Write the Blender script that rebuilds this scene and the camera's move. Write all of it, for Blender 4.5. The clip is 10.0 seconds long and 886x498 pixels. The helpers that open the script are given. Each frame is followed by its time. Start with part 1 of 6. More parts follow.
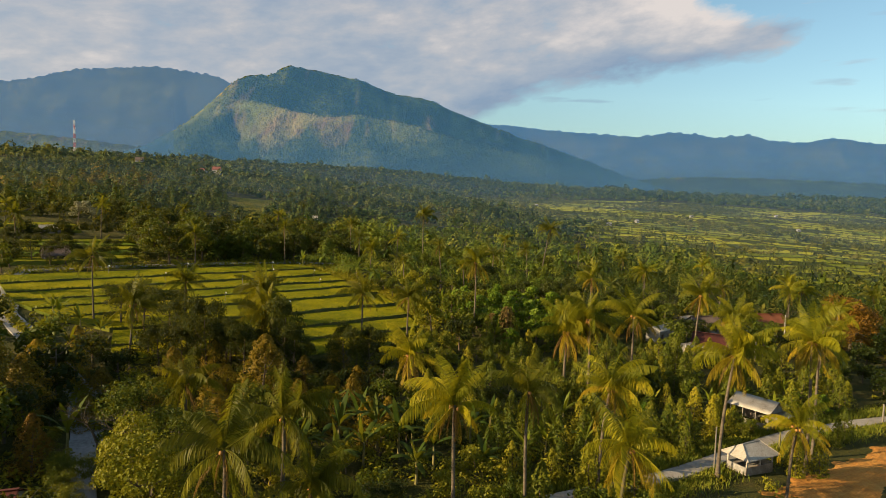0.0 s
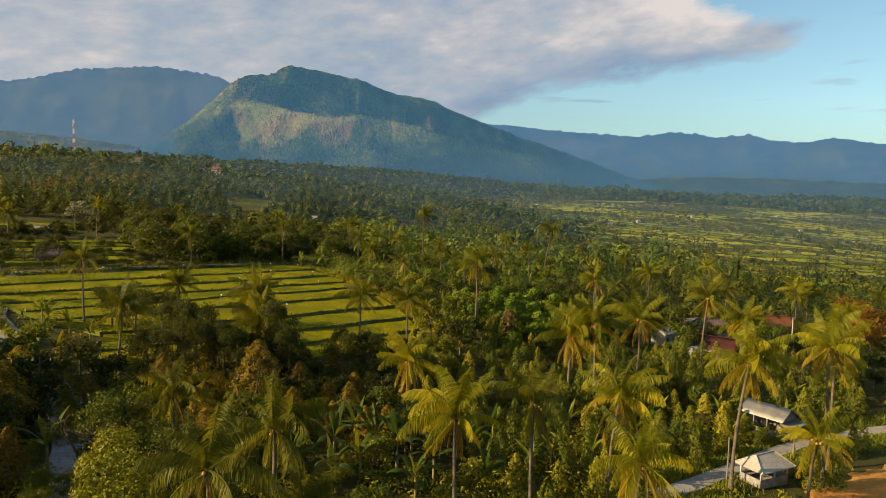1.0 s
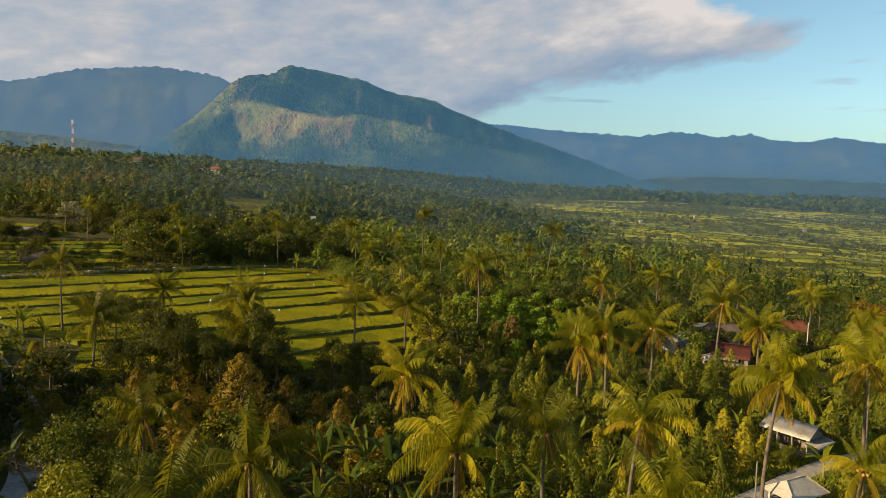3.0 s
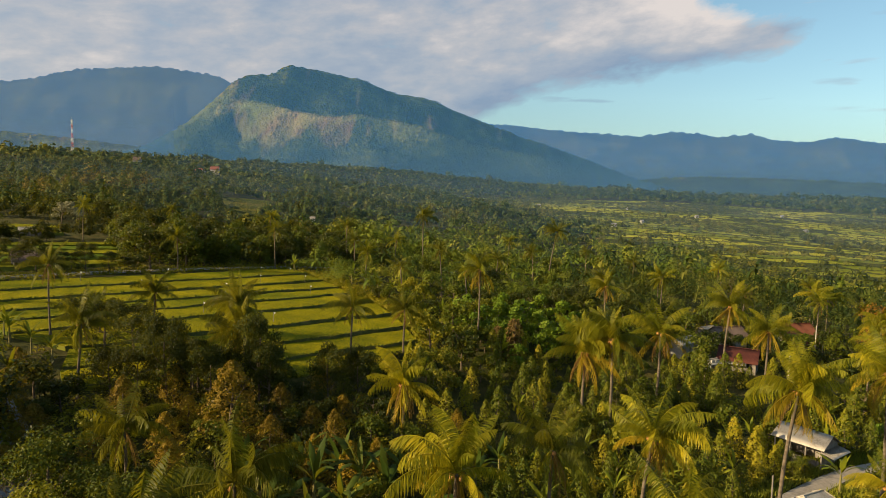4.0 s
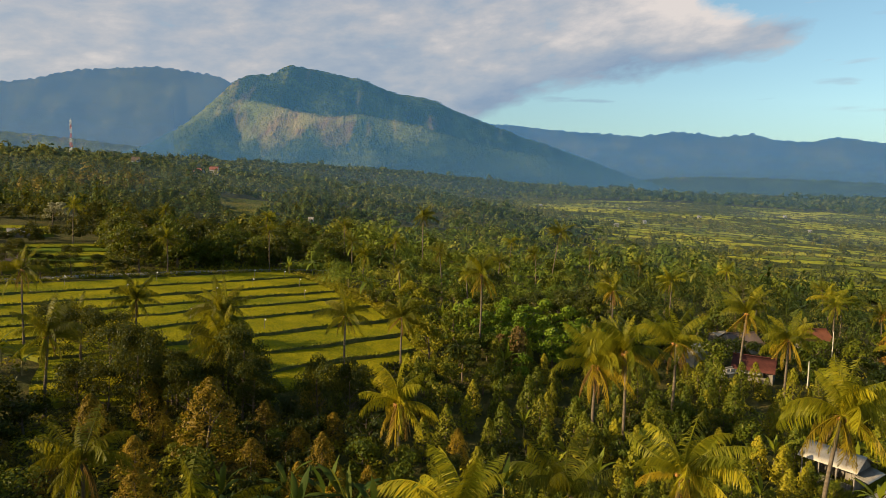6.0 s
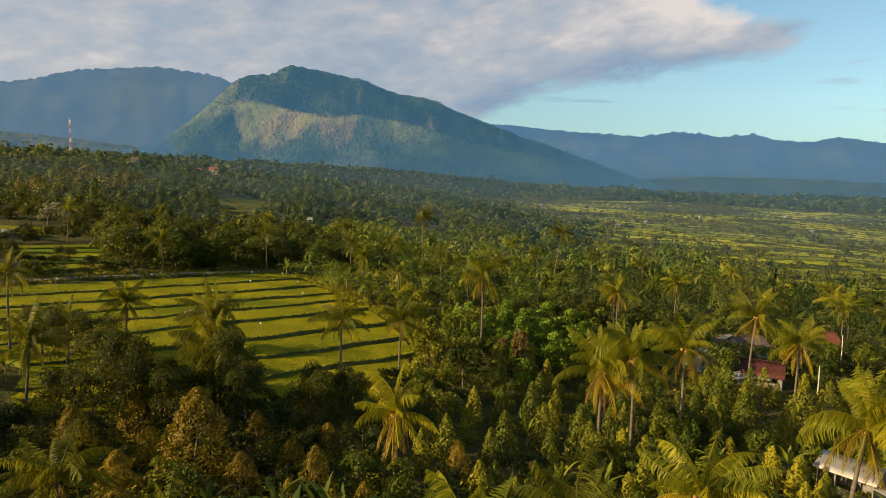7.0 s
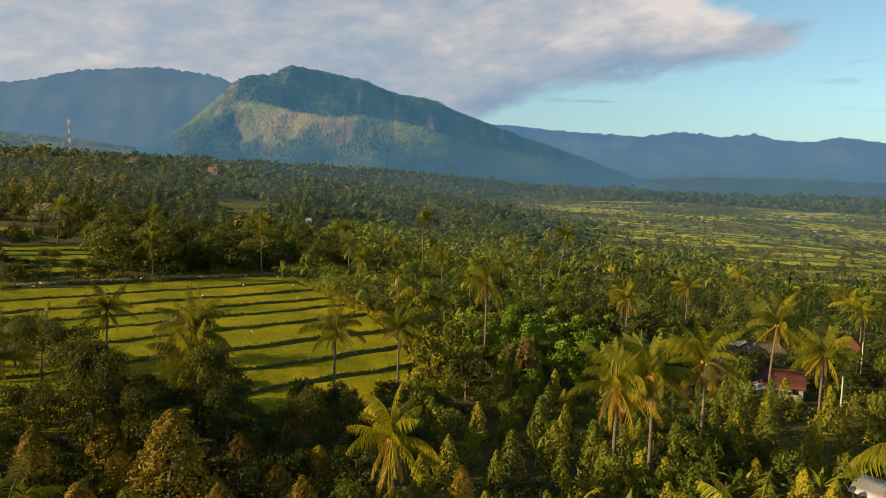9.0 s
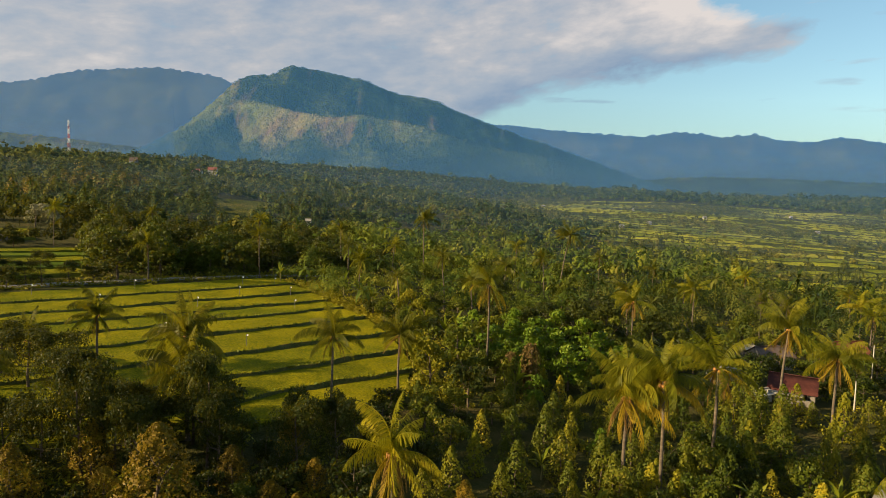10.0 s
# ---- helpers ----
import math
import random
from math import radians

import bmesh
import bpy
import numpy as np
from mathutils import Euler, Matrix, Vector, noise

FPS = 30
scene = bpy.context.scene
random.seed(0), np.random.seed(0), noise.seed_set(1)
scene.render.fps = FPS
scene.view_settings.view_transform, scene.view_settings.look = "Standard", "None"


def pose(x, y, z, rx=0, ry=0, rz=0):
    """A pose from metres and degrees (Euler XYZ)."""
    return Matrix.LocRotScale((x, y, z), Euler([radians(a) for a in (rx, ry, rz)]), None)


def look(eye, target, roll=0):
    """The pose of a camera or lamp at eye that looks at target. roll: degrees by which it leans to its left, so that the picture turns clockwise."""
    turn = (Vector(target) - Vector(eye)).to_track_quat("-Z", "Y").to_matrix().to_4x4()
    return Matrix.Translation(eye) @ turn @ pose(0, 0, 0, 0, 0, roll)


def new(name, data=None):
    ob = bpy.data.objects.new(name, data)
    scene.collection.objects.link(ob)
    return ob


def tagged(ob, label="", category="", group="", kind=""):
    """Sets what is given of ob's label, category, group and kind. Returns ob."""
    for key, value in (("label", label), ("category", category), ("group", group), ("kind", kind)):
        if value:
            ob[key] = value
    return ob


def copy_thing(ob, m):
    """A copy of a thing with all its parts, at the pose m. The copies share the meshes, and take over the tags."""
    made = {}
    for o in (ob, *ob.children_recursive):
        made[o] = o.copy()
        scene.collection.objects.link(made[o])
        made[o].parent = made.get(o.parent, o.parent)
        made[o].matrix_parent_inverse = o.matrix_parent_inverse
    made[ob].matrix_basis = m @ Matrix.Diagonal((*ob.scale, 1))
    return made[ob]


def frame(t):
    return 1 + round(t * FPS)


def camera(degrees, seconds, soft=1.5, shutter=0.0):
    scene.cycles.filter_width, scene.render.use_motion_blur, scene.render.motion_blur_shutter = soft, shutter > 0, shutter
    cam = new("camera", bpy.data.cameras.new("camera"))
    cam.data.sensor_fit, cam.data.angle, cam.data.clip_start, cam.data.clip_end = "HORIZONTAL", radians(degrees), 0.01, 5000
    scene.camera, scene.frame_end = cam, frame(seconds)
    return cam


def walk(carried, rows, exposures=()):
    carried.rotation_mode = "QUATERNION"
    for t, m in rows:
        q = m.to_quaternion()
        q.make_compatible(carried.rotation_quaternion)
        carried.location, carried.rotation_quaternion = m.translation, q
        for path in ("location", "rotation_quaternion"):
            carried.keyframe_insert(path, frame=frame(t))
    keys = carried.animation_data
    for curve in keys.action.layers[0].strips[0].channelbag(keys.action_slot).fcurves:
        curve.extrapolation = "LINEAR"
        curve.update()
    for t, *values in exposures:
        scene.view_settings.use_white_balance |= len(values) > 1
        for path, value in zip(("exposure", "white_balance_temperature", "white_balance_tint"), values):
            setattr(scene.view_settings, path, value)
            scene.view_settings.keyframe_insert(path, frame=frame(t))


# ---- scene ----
cam = camera(70.0, 10.0, soft=0.9)
PATH = [
    (0, (0.401, -1.058, 33.291), (-1.932, 98.567, 24.958), 1.55),
    (0.5, (0.354, 0.494, 33.303), (-2.011, 100.118, 24.965), 1.55),
    (1, (0.321, 2.050, 33.315), (-2.076, 101.673, 24.972), 1.54),
    (1.5, (0.300, 3.609, 33.326), (-2.129, 103.230, 24.979), 1.53),
    (2, (0.288, 5.169, 33.337), (-2.173, 104.789, 24.988), 1.53),
    (2.5, (0.283, 6.730, 33.347), (-2.208, 106.349, 24.997), 1.52),
    (4, (0.296, 11.404, 33.377), (-2.289, 111.022, 25.030), 1.50),
    (4.5, (0.301, 12.956, 33.385), (-2.315, 112.573, 25.043), 1.50),
    (5, (0.304, 14.503, 33.394), (-2.342, 114.119, 25.056), 1.49),
    (5.5, (0.302, 16.043, 33.402), (-2.375, 115.659, 25.070), 1.48),
    (7, (0.248, 20.616, 33.424), (-2.520, 120.232, 25.117), 1.46),
    (7.5, (0.206, 22.121, 33.431), (-2.592, 121.737, 25.135), 1.46),
    (8, (0.149, 23.614, 33.437), (-2.678, 123.230, 25.153), 1.45),
    (8.5, (0.076, 25.093, 33.442), (-2.781, 124.710, 25.172), 1.45),
    (9, (-0.017, 26.559, 33.448), (-2.904, 126.176, 25.191), 1.44),
    (9.5, (-0.131, 28.010, 33.453), (-3.047, 127.627, 25.212), 1.43),
    (10, (-0.268, 29.445, 33.457), (-3.214, 129.062, 25.233), 1.43),
]
walk(cam, [(t, look(eye, target, roll)) for t, eye, target, roll in PATH])

# ---- world, sun, exposure ----
SUN_AZ = radians(250)      # clockwise from +y: the sun stands to the left, behind the camera
SUN_EL = radians(21.5)
scene.view_settings.exposure = 0.90


def node(nt, kind, loc=(0, 0), **inputs):
    n = nt.nodes.new(kind)
    n.location = loc
    for k, v in inputs.items():
        n.inputs[k.replace("_", " ")].default_value = v
    return n


def maths(nt, op, a, b=None, c=None, clamp=False):
    n = nt.nodes.new("ShaderNodeMath")
    n.operation, n.use_clamp = op, clamp
    for k, v in enumerate((a, b, c)):
        if v is None:
            continue
        if isinstance(v, (int, float)):
            n.inputs[k].default_value = v
        else:
            nt.links.new(v, n.inputs[k])
    return n.outputs[0]


def ramp(nt, fac, stops):
    n = nt.nodes.new("ShaderNodeValToRGB")
    el = n.color_ramp.elements
    while len(el) < len(stops):
        el.new(0.5)
    for e, (p, c) in zip(el, stops):
        e.position, e.color = p, (*c, 1) if len(c) == 3 else c
    nt.links.new(fac, n.inputs[0])
    return n.outputs[0]


def mixcol(nt, fac, a, b, blend="MIX"):
    n = nt.nodes.new("ShaderNodeMix")
    n.data_type, n.blend_type = "RGBA", blend
    for sock, v in ((n.inputs[0], fac), (n.inputs[6], a), (n.inputs[7], b)):
        if isinstance(v, (int, float)):
            sock.default_value = v
        elif isinstance(v, tuple):
            sock.default_value = (*v, 1)
        else:
            nt.links.new(v, sock)
    return n.outputs[2]


def noise_tex(nt, vec, scale, detail=4, rough=0.55, distortion=0.0):
    n = nt.nodes.new("ShaderNodeTexNoise")
    n.inputs["Scale"].default_value, n.inputs["Detail"].default_value = scale, detail
    n.inputs["Roughness"].default_value, n.inputs["Distortion"].default_value = rough, distortion
    if vec is not None:
        nt.links.new(vec, n.inputs["Vector"])
    return n.outputs["Fac"]


def make_world():
    w = bpy.data.worlds.new("world")
    w.use_nodes = True
    scene.world = w
    nt = w.node_tree
    nt.nodes.clear()
    sky = node(nt, "ShaderNodeTexSky")
    sky.sky_type, sky.sun_disc = "NISHITA", False
    sky.sun_elevation, sky.sun_rotation = SUN_EL, SUN_AZ
    sky.air_density, sky.dust_density, sky.ozone_density = 1.0, 1.6, 1.4
    tc = node(nt, "ShaderNodeTexCoord")
    sep = node(nt, "ShaderNodeSeparateXYZ")
    nt.links.new(tc.outputs["Generated"], sep.inputs[0])
    az = maths(nt, "ARCTAN2", sep.outputs[0], sep.outputs[1])
    el = maths(nt, "ARCSINE", sep.outputs[2])
    # streaky cloud bank: a lower rim that rises towards +x and an upper rim that falls to a pointed tip
    def rim_line(points):
        at = maths(nt, "MULTIPLY_ADD", az, 1 / 1.4, 0.5, clamp=True)
        return ramp(nt, at, [((a + 0.7) / 1.4, (e, e, e)) for a, e in points])
    shear = maths(nt, "MULTIPLY_ADD", az, -0.10, el)
    comb = node(nt, "ShaderNodeCombineXYZ")
    nt.links.new(maths(nt, "MULTIPLY", az, 4.2), comb.inputs[0])
    nt.links.new(maths(nt, "MULTIPLY", shear, 10.0), comb.inputs[1])
    big = noise_tex(nt, comb.outputs[0], 1.0, 4, 0.5, 0.15)
    fine = noise_tex(nt, comb.outputs[0], 3.0, 8, 0.60, 0.1)
    comb2 = node(nt, "ShaderNodeCombineXYZ")
    nt.links.new(maths(nt, "MULTIPLY_ADD", az, 7.0, 3.7), comb2.inputs[0])
    nt.links.new(maths(nt, "MULTIPLY", shear, 17.0), comb2.inputs[1])
    streak = noise_tex(nt, comb2.outputs[0], 1.0, 6, 0.55, 0.2)
    lower = rim_line([(-0.7, 0.0), (-0.05, 0.085), (0.04, 0.128), (0.13, 0.160), (0.26, 0.172), (0.38, 0.190), (0.43, 0.208), (0.49, 0.236), (0.60, 0.30)])
    upper = rim_line([(-0.7, 0.9), (0.22, 0.5), (0.317, 0.298), (0.365, 0.273), (0.43, 0.252), (0.50, 0.240), (0.60, 0.215)])
    above = maths(nt, "SUBTRACT", el, lower)
    below = maths(nt, "SUBTRACT", upper, el)
    inside = maths(nt, "MULTIPLY", maths(nt, "MINIMUM", above, below), 13.0)
    inside = maths(nt, "MINIMUM", maths(nt, "MAXIMUM", inside, -0.6), 0.40)
    dens = maths(nt, "ADD", inside, maths(nt, "MULTIPLY_ADD", big, 0.8, -0.36))
    dens = maths(nt, "ADD", dens, maths(nt, "MULTIPLY_ADD", fine, 0.9, -0.43))
    wisp_at = node(nt, "ShaderNodeCombineXYZ")
    nt.links.new(maths(nt, "MULTIPLY", az, 5.0), wisp_at.inputs[0])
    nt.links.new(maths(nt, "MULTIPLY", el, 38.0), wisp_at.inputs[1])
    wisp = noise_tex(nt, wisp_at.outputs[0], 1.0, 4, 0.5, 0.2)
    wisp = maths(nt, "MULTIPLY", maths(nt, "SUBTRACT", wisp, 0.60, clamp=True), 1.6)
    dens = maths(nt, "MAXIMUM", dens, wisp)
    mask = ramp(nt, dens, [(0.0, (0, 0, 0)), (0.10, (0.35, 0.35, 0.35)), (0.30, (0.92, 0.92, 0.92))])
    # sunlit upper side and blue-grey underside, most marked towards the tip
    east = maths(nt, "MULTIPLY_ADD", az, 2.2, 0.12, clamp=True)
    under = maths(nt, "MULTIPLY_ADD", maths(nt, "MAXIMUM", above, 0.02), -14.0, 0.60)
    under = maths(nt, "MINIMUM", maths(nt, "MAXIMUM", under, -0.36), 0.34)
    rim = maths(nt, "MULTIPLY", maths(nt, "SUBTRACT", 0.07, maths(nt, "MAXIMUM", above, 0.02), clamp=True), 2.6)
    tone = maths(nt, "ADD", maths(nt, "MULTIPLY_ADD", under, east, 0.53), rim)
    tone = maths(nt, "ADD", tone, maths(nt, "MULTIPLY_ADD", streak, -0.75, 0.375))
    tone = maths(nt, "ADD", tone, maths(nt, "MULTIPLY_ADD", fine, -0.75, 0.375))
    tone = maths(nt, "ADD", tone, maths(nt, "MULTIPLY", maths(nt, "SUBTRACT", -0.22, az, clamp=True), -0.22))
    tone = maths(nt, "ADD", tone, maths(nt, "MULTIPLY", maths(nt, "SUBTRACT", az, 0.24, clamp=True), -1.7))
    tone = ramp(nt, tone, [(0.16, (0.67, 0.60, 0.56)), (0.40, (0.435, 0.435, 0.46)), (0.58, (0.325, 0.37, 0.44)), (0.85, (0.215, 0.29, 0.405))])
    bg_sky = node(nt, "ShaderNodeBackground", Strength=0.0855)
    nt.links.new(mixcol(nt, 1.0, sky.outputs[0], (0.98, 1.12, 1.03), "MULTIPLY"), bg_sky.inputs[0])
    bg_cloud = node(nt, "ShaderNodeBackground", Strength=0.63)
    nt.links.new(tone, bg_cloud.inputs[0])
    mix = node(nt, "ShaderNodeMixShader")
    nt.links.new(mask, mix.inputs[0])
    nt.links.new(bg_sky.outputs[0], mix.inputs[1])
    nt.links.new(bg_cloud.outputs[0], mix.inputs[2])
    out = node(nt, "ShaderNodeOutputWorld")
    nt.links.new(mix.outputs[0], out.inputs[0])


make_world()
sun = new("sun", bpy.data.lights.new("sun", "SUN"))
sun.data.energy, sun.data.angle, sun.data.color = 5.0, radians(0.6), (1.0, 0.75, 0.42)
sun_from = Vector((math.sin(SUN_AZ) * math.cos(SUN_EL), math.cos(SUN_AZ) * math.cos(SUN_EL), math.sin(SUN_EL)))
sun.matrix_world = look(sun_from * 50, (0, 0, 0))


# ---- materials ----
def material(name):
    m = bpy.data.materials.new(name)
    m.use_nodes = True
    nt = m.node_tree
    nt.nodes.clear()
    out = node(nt, "ShaderNodeOutputMaterial")
    bsdf = node(nt, "ShaderNodeBsdfPrincipled")
    nt.links.new(bsdf.outputs[0], out.inputs[0])
    return m, nt, bsdf, out


def position(nt):
    return node(nt, "ShaderNodeNewGeometry").outputs["Position"]


def bump(nt, bsdf, height, strength, distance):
    b = node(nt, "ShaderNodeBump", Strength=strength, Distance=distance)
    nt.links.new(height, b.inputs["Height"])
    nt.links.new(b.outputs[0], bsdf.inputs["Normal"])


def leaf_material(name, stops, through_light=0.22, rough=0.5, patch=0.06, crown=0.0):
    """Foliage: hue varies leaf by leaf, plant by plant and in broad patches; light comes through the blades."""
    m, nt, bsdf, out = material(name)
    geo = node(nt, "ShaderNodeNewGeometry")
    info = node(nt, "ShaderNodeObjectInfo")
    broad = noise_tex(nt, geo.outputs["Position"], patch, 3)
    if crown:
        f = maths(nt, "MULTIPLY", geo.outputs["Random Per Island"], 0.14)
        cell = node(nt, "ShaderNodeTexVoronoi", Scale=crown)
        cell.voronoi_dimensions = "2D"
        nt.links.new(geo.outputs["Position"], cell.inputs["Vector"])
        pick = node(nt, "ShaderNodeSeparateColor")
        nt.links.new(cell.outputs["Color"], pick.inputs[0])
        f = maths(nt, "MULTIPLY_ADD", pick.outputs[0], 0.80, maths(nt, "ADD", f, -0.08))
    else:
        f = maths(nt, "MULTIPLY", geo.outputs["Random Per Island"], 0.42)
        f = maths(nt, "MULTIPLY_ADD", info.outputs["Random"], 0.42, f)
    f = maths(nt, "MULTIPLY_ADD", broad, 0.9, maths(nt, "ADD", f, -0.38), clamp=True)
    col = ramp(nt, f, [(p, tuple(0.87 * c for c in rgb)) for p, rgb in stops])
    nt.links.new(col, bsdf.inputs["Base Color"])
    bsdf.inputs["Roughness"].default_value = rough
    bsdf.inputs["Specular IOR Level"].default_value = 0.12
    tr = node(nt, "ShaderNodeBsdfTranslucent")
    nt.links.new(mixcol(nt, 0.5, col, (0.34, 0.30, 0.005)), tr.inputs[0])
    mix = node(nt, "ShaderNodeMixShader", Fac=through_light)
    nt.links.new(bsdf.outputs[0], mix.inputs[1])
    nt.links.new(tr.outputs[0], mix.inputs[2])
    nt.links.new(mix.outputs[0], out.inputs[0])
    return m


M_LEAF = leaf_material("leaf_green", [(0.0, (0.022, 0.042, 0.005)), (0.4, (0.068, 0.094, 0.009)), (0.75, (0.145, 0.155, 0.012)), (1.0, (0.26, 0.21, 0.02))])
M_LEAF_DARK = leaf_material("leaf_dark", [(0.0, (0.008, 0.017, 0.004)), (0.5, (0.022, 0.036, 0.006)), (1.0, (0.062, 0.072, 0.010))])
M_LEAF_BRIGHT = leaf_material("leaf_bright", [(0.0, (0.042, 0.085, 0.008)), (0.5, (0.11, 0.185, 0.012)), (1.0, (0.22, 0.285, 0.02))])
M_LEAF_PALE = leaf_material("leaf_pale", [(0.0, (0.16, 0.16, 0.09)), (0.5, (0.30, 0.29, 0.18)), (1.0, (0.45, 0.42, 0.30))])
M_FROND_OLD = leaf_material("palm_frond_old", [(0.0, (0.16, 0.125, 0.010)), (0.5, (0.32, 0.23, 0.012)), (1.0, (0.48, 0.32, 0.02))], 0.35, 0.45)
M_LEAF_YELLOW = leaf_material("leaf_clove", [(0.0, (0.07, 0.09, 0.007)), (0.5, (0.19, 0.19, 0.011)), (1.0, (0.37, 0.29, 0.018))])
M_LEAF_BROWN = leaf_material("leaf_brown", [(0.0, (0.085, 0.06, 0.007)), (0.5, (0.22, 0.145, 0.012)), (1.0, (0.40, 0.26, 0.018))])
M_LEAF_ORANGE = leaf_material("leaf_orange", [(0.0, (0.105, 0.05, 0.009)), (0.5, (0.205, 0.104, 0.013)), (1.0, (0.285, 0.158, 0.018))])
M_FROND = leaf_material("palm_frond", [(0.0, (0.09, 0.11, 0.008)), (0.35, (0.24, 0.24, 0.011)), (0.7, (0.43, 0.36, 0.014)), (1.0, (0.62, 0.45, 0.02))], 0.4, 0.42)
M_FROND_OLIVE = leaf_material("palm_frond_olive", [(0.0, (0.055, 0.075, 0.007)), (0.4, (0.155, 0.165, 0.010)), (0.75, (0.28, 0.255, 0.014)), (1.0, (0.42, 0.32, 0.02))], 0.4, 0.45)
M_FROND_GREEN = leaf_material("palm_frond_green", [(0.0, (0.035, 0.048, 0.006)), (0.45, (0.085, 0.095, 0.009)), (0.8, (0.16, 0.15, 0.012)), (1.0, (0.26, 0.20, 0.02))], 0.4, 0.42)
M_FROND_DRY = leaf_material("palm_frond_dry", [(0.0, (0.10, 0.055, 0.016)), (0.5, (0.21, 0.12, 0.028)), (1.0, (0.33, 0.20, 0.05))], 0.25)
# brighter copy of the leaves, low sun put into the colour
M_LEAF_SUN = leaf_material("leaf_sunny", [(0.0, (0.09, 0.11, 0.009)), (0.5, (0.24, 0.235, 0.012)), (1.0, (0.42, 0.33, 0.022))])
# banana leaf darkened for the shade most of the plants stand in
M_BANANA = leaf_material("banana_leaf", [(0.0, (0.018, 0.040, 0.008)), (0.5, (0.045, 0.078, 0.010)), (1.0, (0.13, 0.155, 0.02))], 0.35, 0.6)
# plain, sunny, shady and dark copies: sun and shade are put into the colour
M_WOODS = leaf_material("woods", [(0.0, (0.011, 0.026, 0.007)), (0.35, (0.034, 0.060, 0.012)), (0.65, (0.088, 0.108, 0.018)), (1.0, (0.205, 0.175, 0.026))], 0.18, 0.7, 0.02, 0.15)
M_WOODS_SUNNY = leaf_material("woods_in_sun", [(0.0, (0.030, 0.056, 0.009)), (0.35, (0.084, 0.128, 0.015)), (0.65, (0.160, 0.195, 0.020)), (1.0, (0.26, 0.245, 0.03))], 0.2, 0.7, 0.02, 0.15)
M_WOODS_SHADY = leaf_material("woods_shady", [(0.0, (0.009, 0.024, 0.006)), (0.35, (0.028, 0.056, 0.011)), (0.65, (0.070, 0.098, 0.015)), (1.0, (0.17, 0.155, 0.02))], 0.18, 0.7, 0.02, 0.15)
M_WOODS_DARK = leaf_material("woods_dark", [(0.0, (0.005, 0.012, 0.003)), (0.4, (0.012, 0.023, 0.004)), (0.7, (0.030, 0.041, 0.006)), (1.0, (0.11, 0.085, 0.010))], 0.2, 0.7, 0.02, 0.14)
M_WOODS_FAR = leaf_material("woods_far", [(0.0, (0.014, 0.032, 0.010)), (0.35, (0.037, 0.066, 0.016)), (0.65, (0.082, 0.110, 0.022)), (1.0, (0.165, 0.158, 0.032))], 0.2, 0.7, 0.009, 0.09)
M_WOODS_PALE = leaf_material("woods_sunny", [(0.0, (0.035, 0.05, 0.010)), (0.5, (0.095, 0.11, 0.018)), (1.0, (0.23, 0.20, 0.035))], 0.25, 0.6, 0.01, 0.10)


def plain(name, stops, scale=1.0, rough=0.8, metal=0.0, relief=0.4, depth=0.02, stretch=(1, 1, 1), fine=8.0):
    """A weathered opaque surface: broad stains and fine grain, with relief."""
    m, nt, bsdf, out = material(name)
    mp = node(nt, "ShaderNodeMapping")
    mp.inputs["Scale"].default_value = stretch
    nt.links.new(position(nt), mp.inputs[0])
    a = noise_tex(nt, mp.outputs[0], scale, 5)
    b = noise_tex(nt, mp.outputs[0], scale * fine, 4, 0.65)
    f = maths(nt, "MULTIPLY_ADD", a, 0.75, maths(nt, "MULTIPLY_ADD", b, 0.65, -0.2), clamp=True)
    nt.links.new(ramp(nt, f, stops), bsdf.inputs["Base Color"])
    bsdf.inputs["Roughness"].default_value, bsdf.inputs["Metallic"].default_value = rough, metal
    bsdf.inputs["Specular IOR Level"].default_value = 0.5 if rough < 0.7 else 0.15
    bump(nt, bsdf, b, relief, depth)
    return m


M_GROUND = plain("undergrowth_soil", [(0.25, (0.022, 0.030, 0.005)), (0.5, (0.055, 0.055, 0.010)), (0.75, (0.11, 0.08, 0.025))], 0.25, 0.98, 0, 1.0, 0.3, fine=14)
M_SOIL = plain("ploughed_soil", [(0.25, (0.27, 0.11, 0.024)), (0.5, (0.45, 0.205, 0.042)), (0.8, (0.56, 0.29, 0.072))], 0.3, 0.95, 0, 1.0, 0.2, fine=12)
M_GRASS = leaf_material("verge_grass", [(0.0, (0.06, 0.095, 0.010)), (0.5, (0.14, 0.175, 0.016)), (1.0, (0.28, 0.26, 0.035))])
M_ROAD = plain("pale_concrete", [(0.25, (0.17, 0.15, 0.125)), (0.5, (0.29, 0.26, 0.22)), (0.8, (0.38, 0.35, 0.30))], 0.35, 0.9, 0, 0.3, 0.03)
M_ASPHALT = plain("worn_pale_asphalt", [(0.25, (0.16, 0.155, 0.15)), (0.5, (0.25, 0.245, 0.24)), (0.8, (0.34, 0.335, 0.325))], 0.35, 0.92, 0, 0.3, 0.03)
M_OLD_WALL = plain("stained_wall", [(0.2, (0.16, 0.15, 0.13)), (0.5, (0.27, 0.26, 0.24)), (0.8, (0.42, 0.41, 0.39))], 0.4, 0.9, 0, 0.2, 0.01)
# darker render colour that carries the shade on the pavilion's front wall
M_SHADED_WALL = plain("shaded_render", [(0.25, (0.10, 0.075, 0.05)), (0.5, (0.19, 0.145, 0.105)), (0.8, (0.30, 0.25, 0.20))], 0.9, 0.9, 0, 0.5, 0.02)
M_BARK = plain("bark", [(0.25, (0.055, 0.040, 0.026)), (0.5, (0.11, 0.085, 0.058)), (0.8, (0.19, 0.155, 0.11))], 0.9, 0.95, 0, 0.8, 0.04, (1, 1, 3))
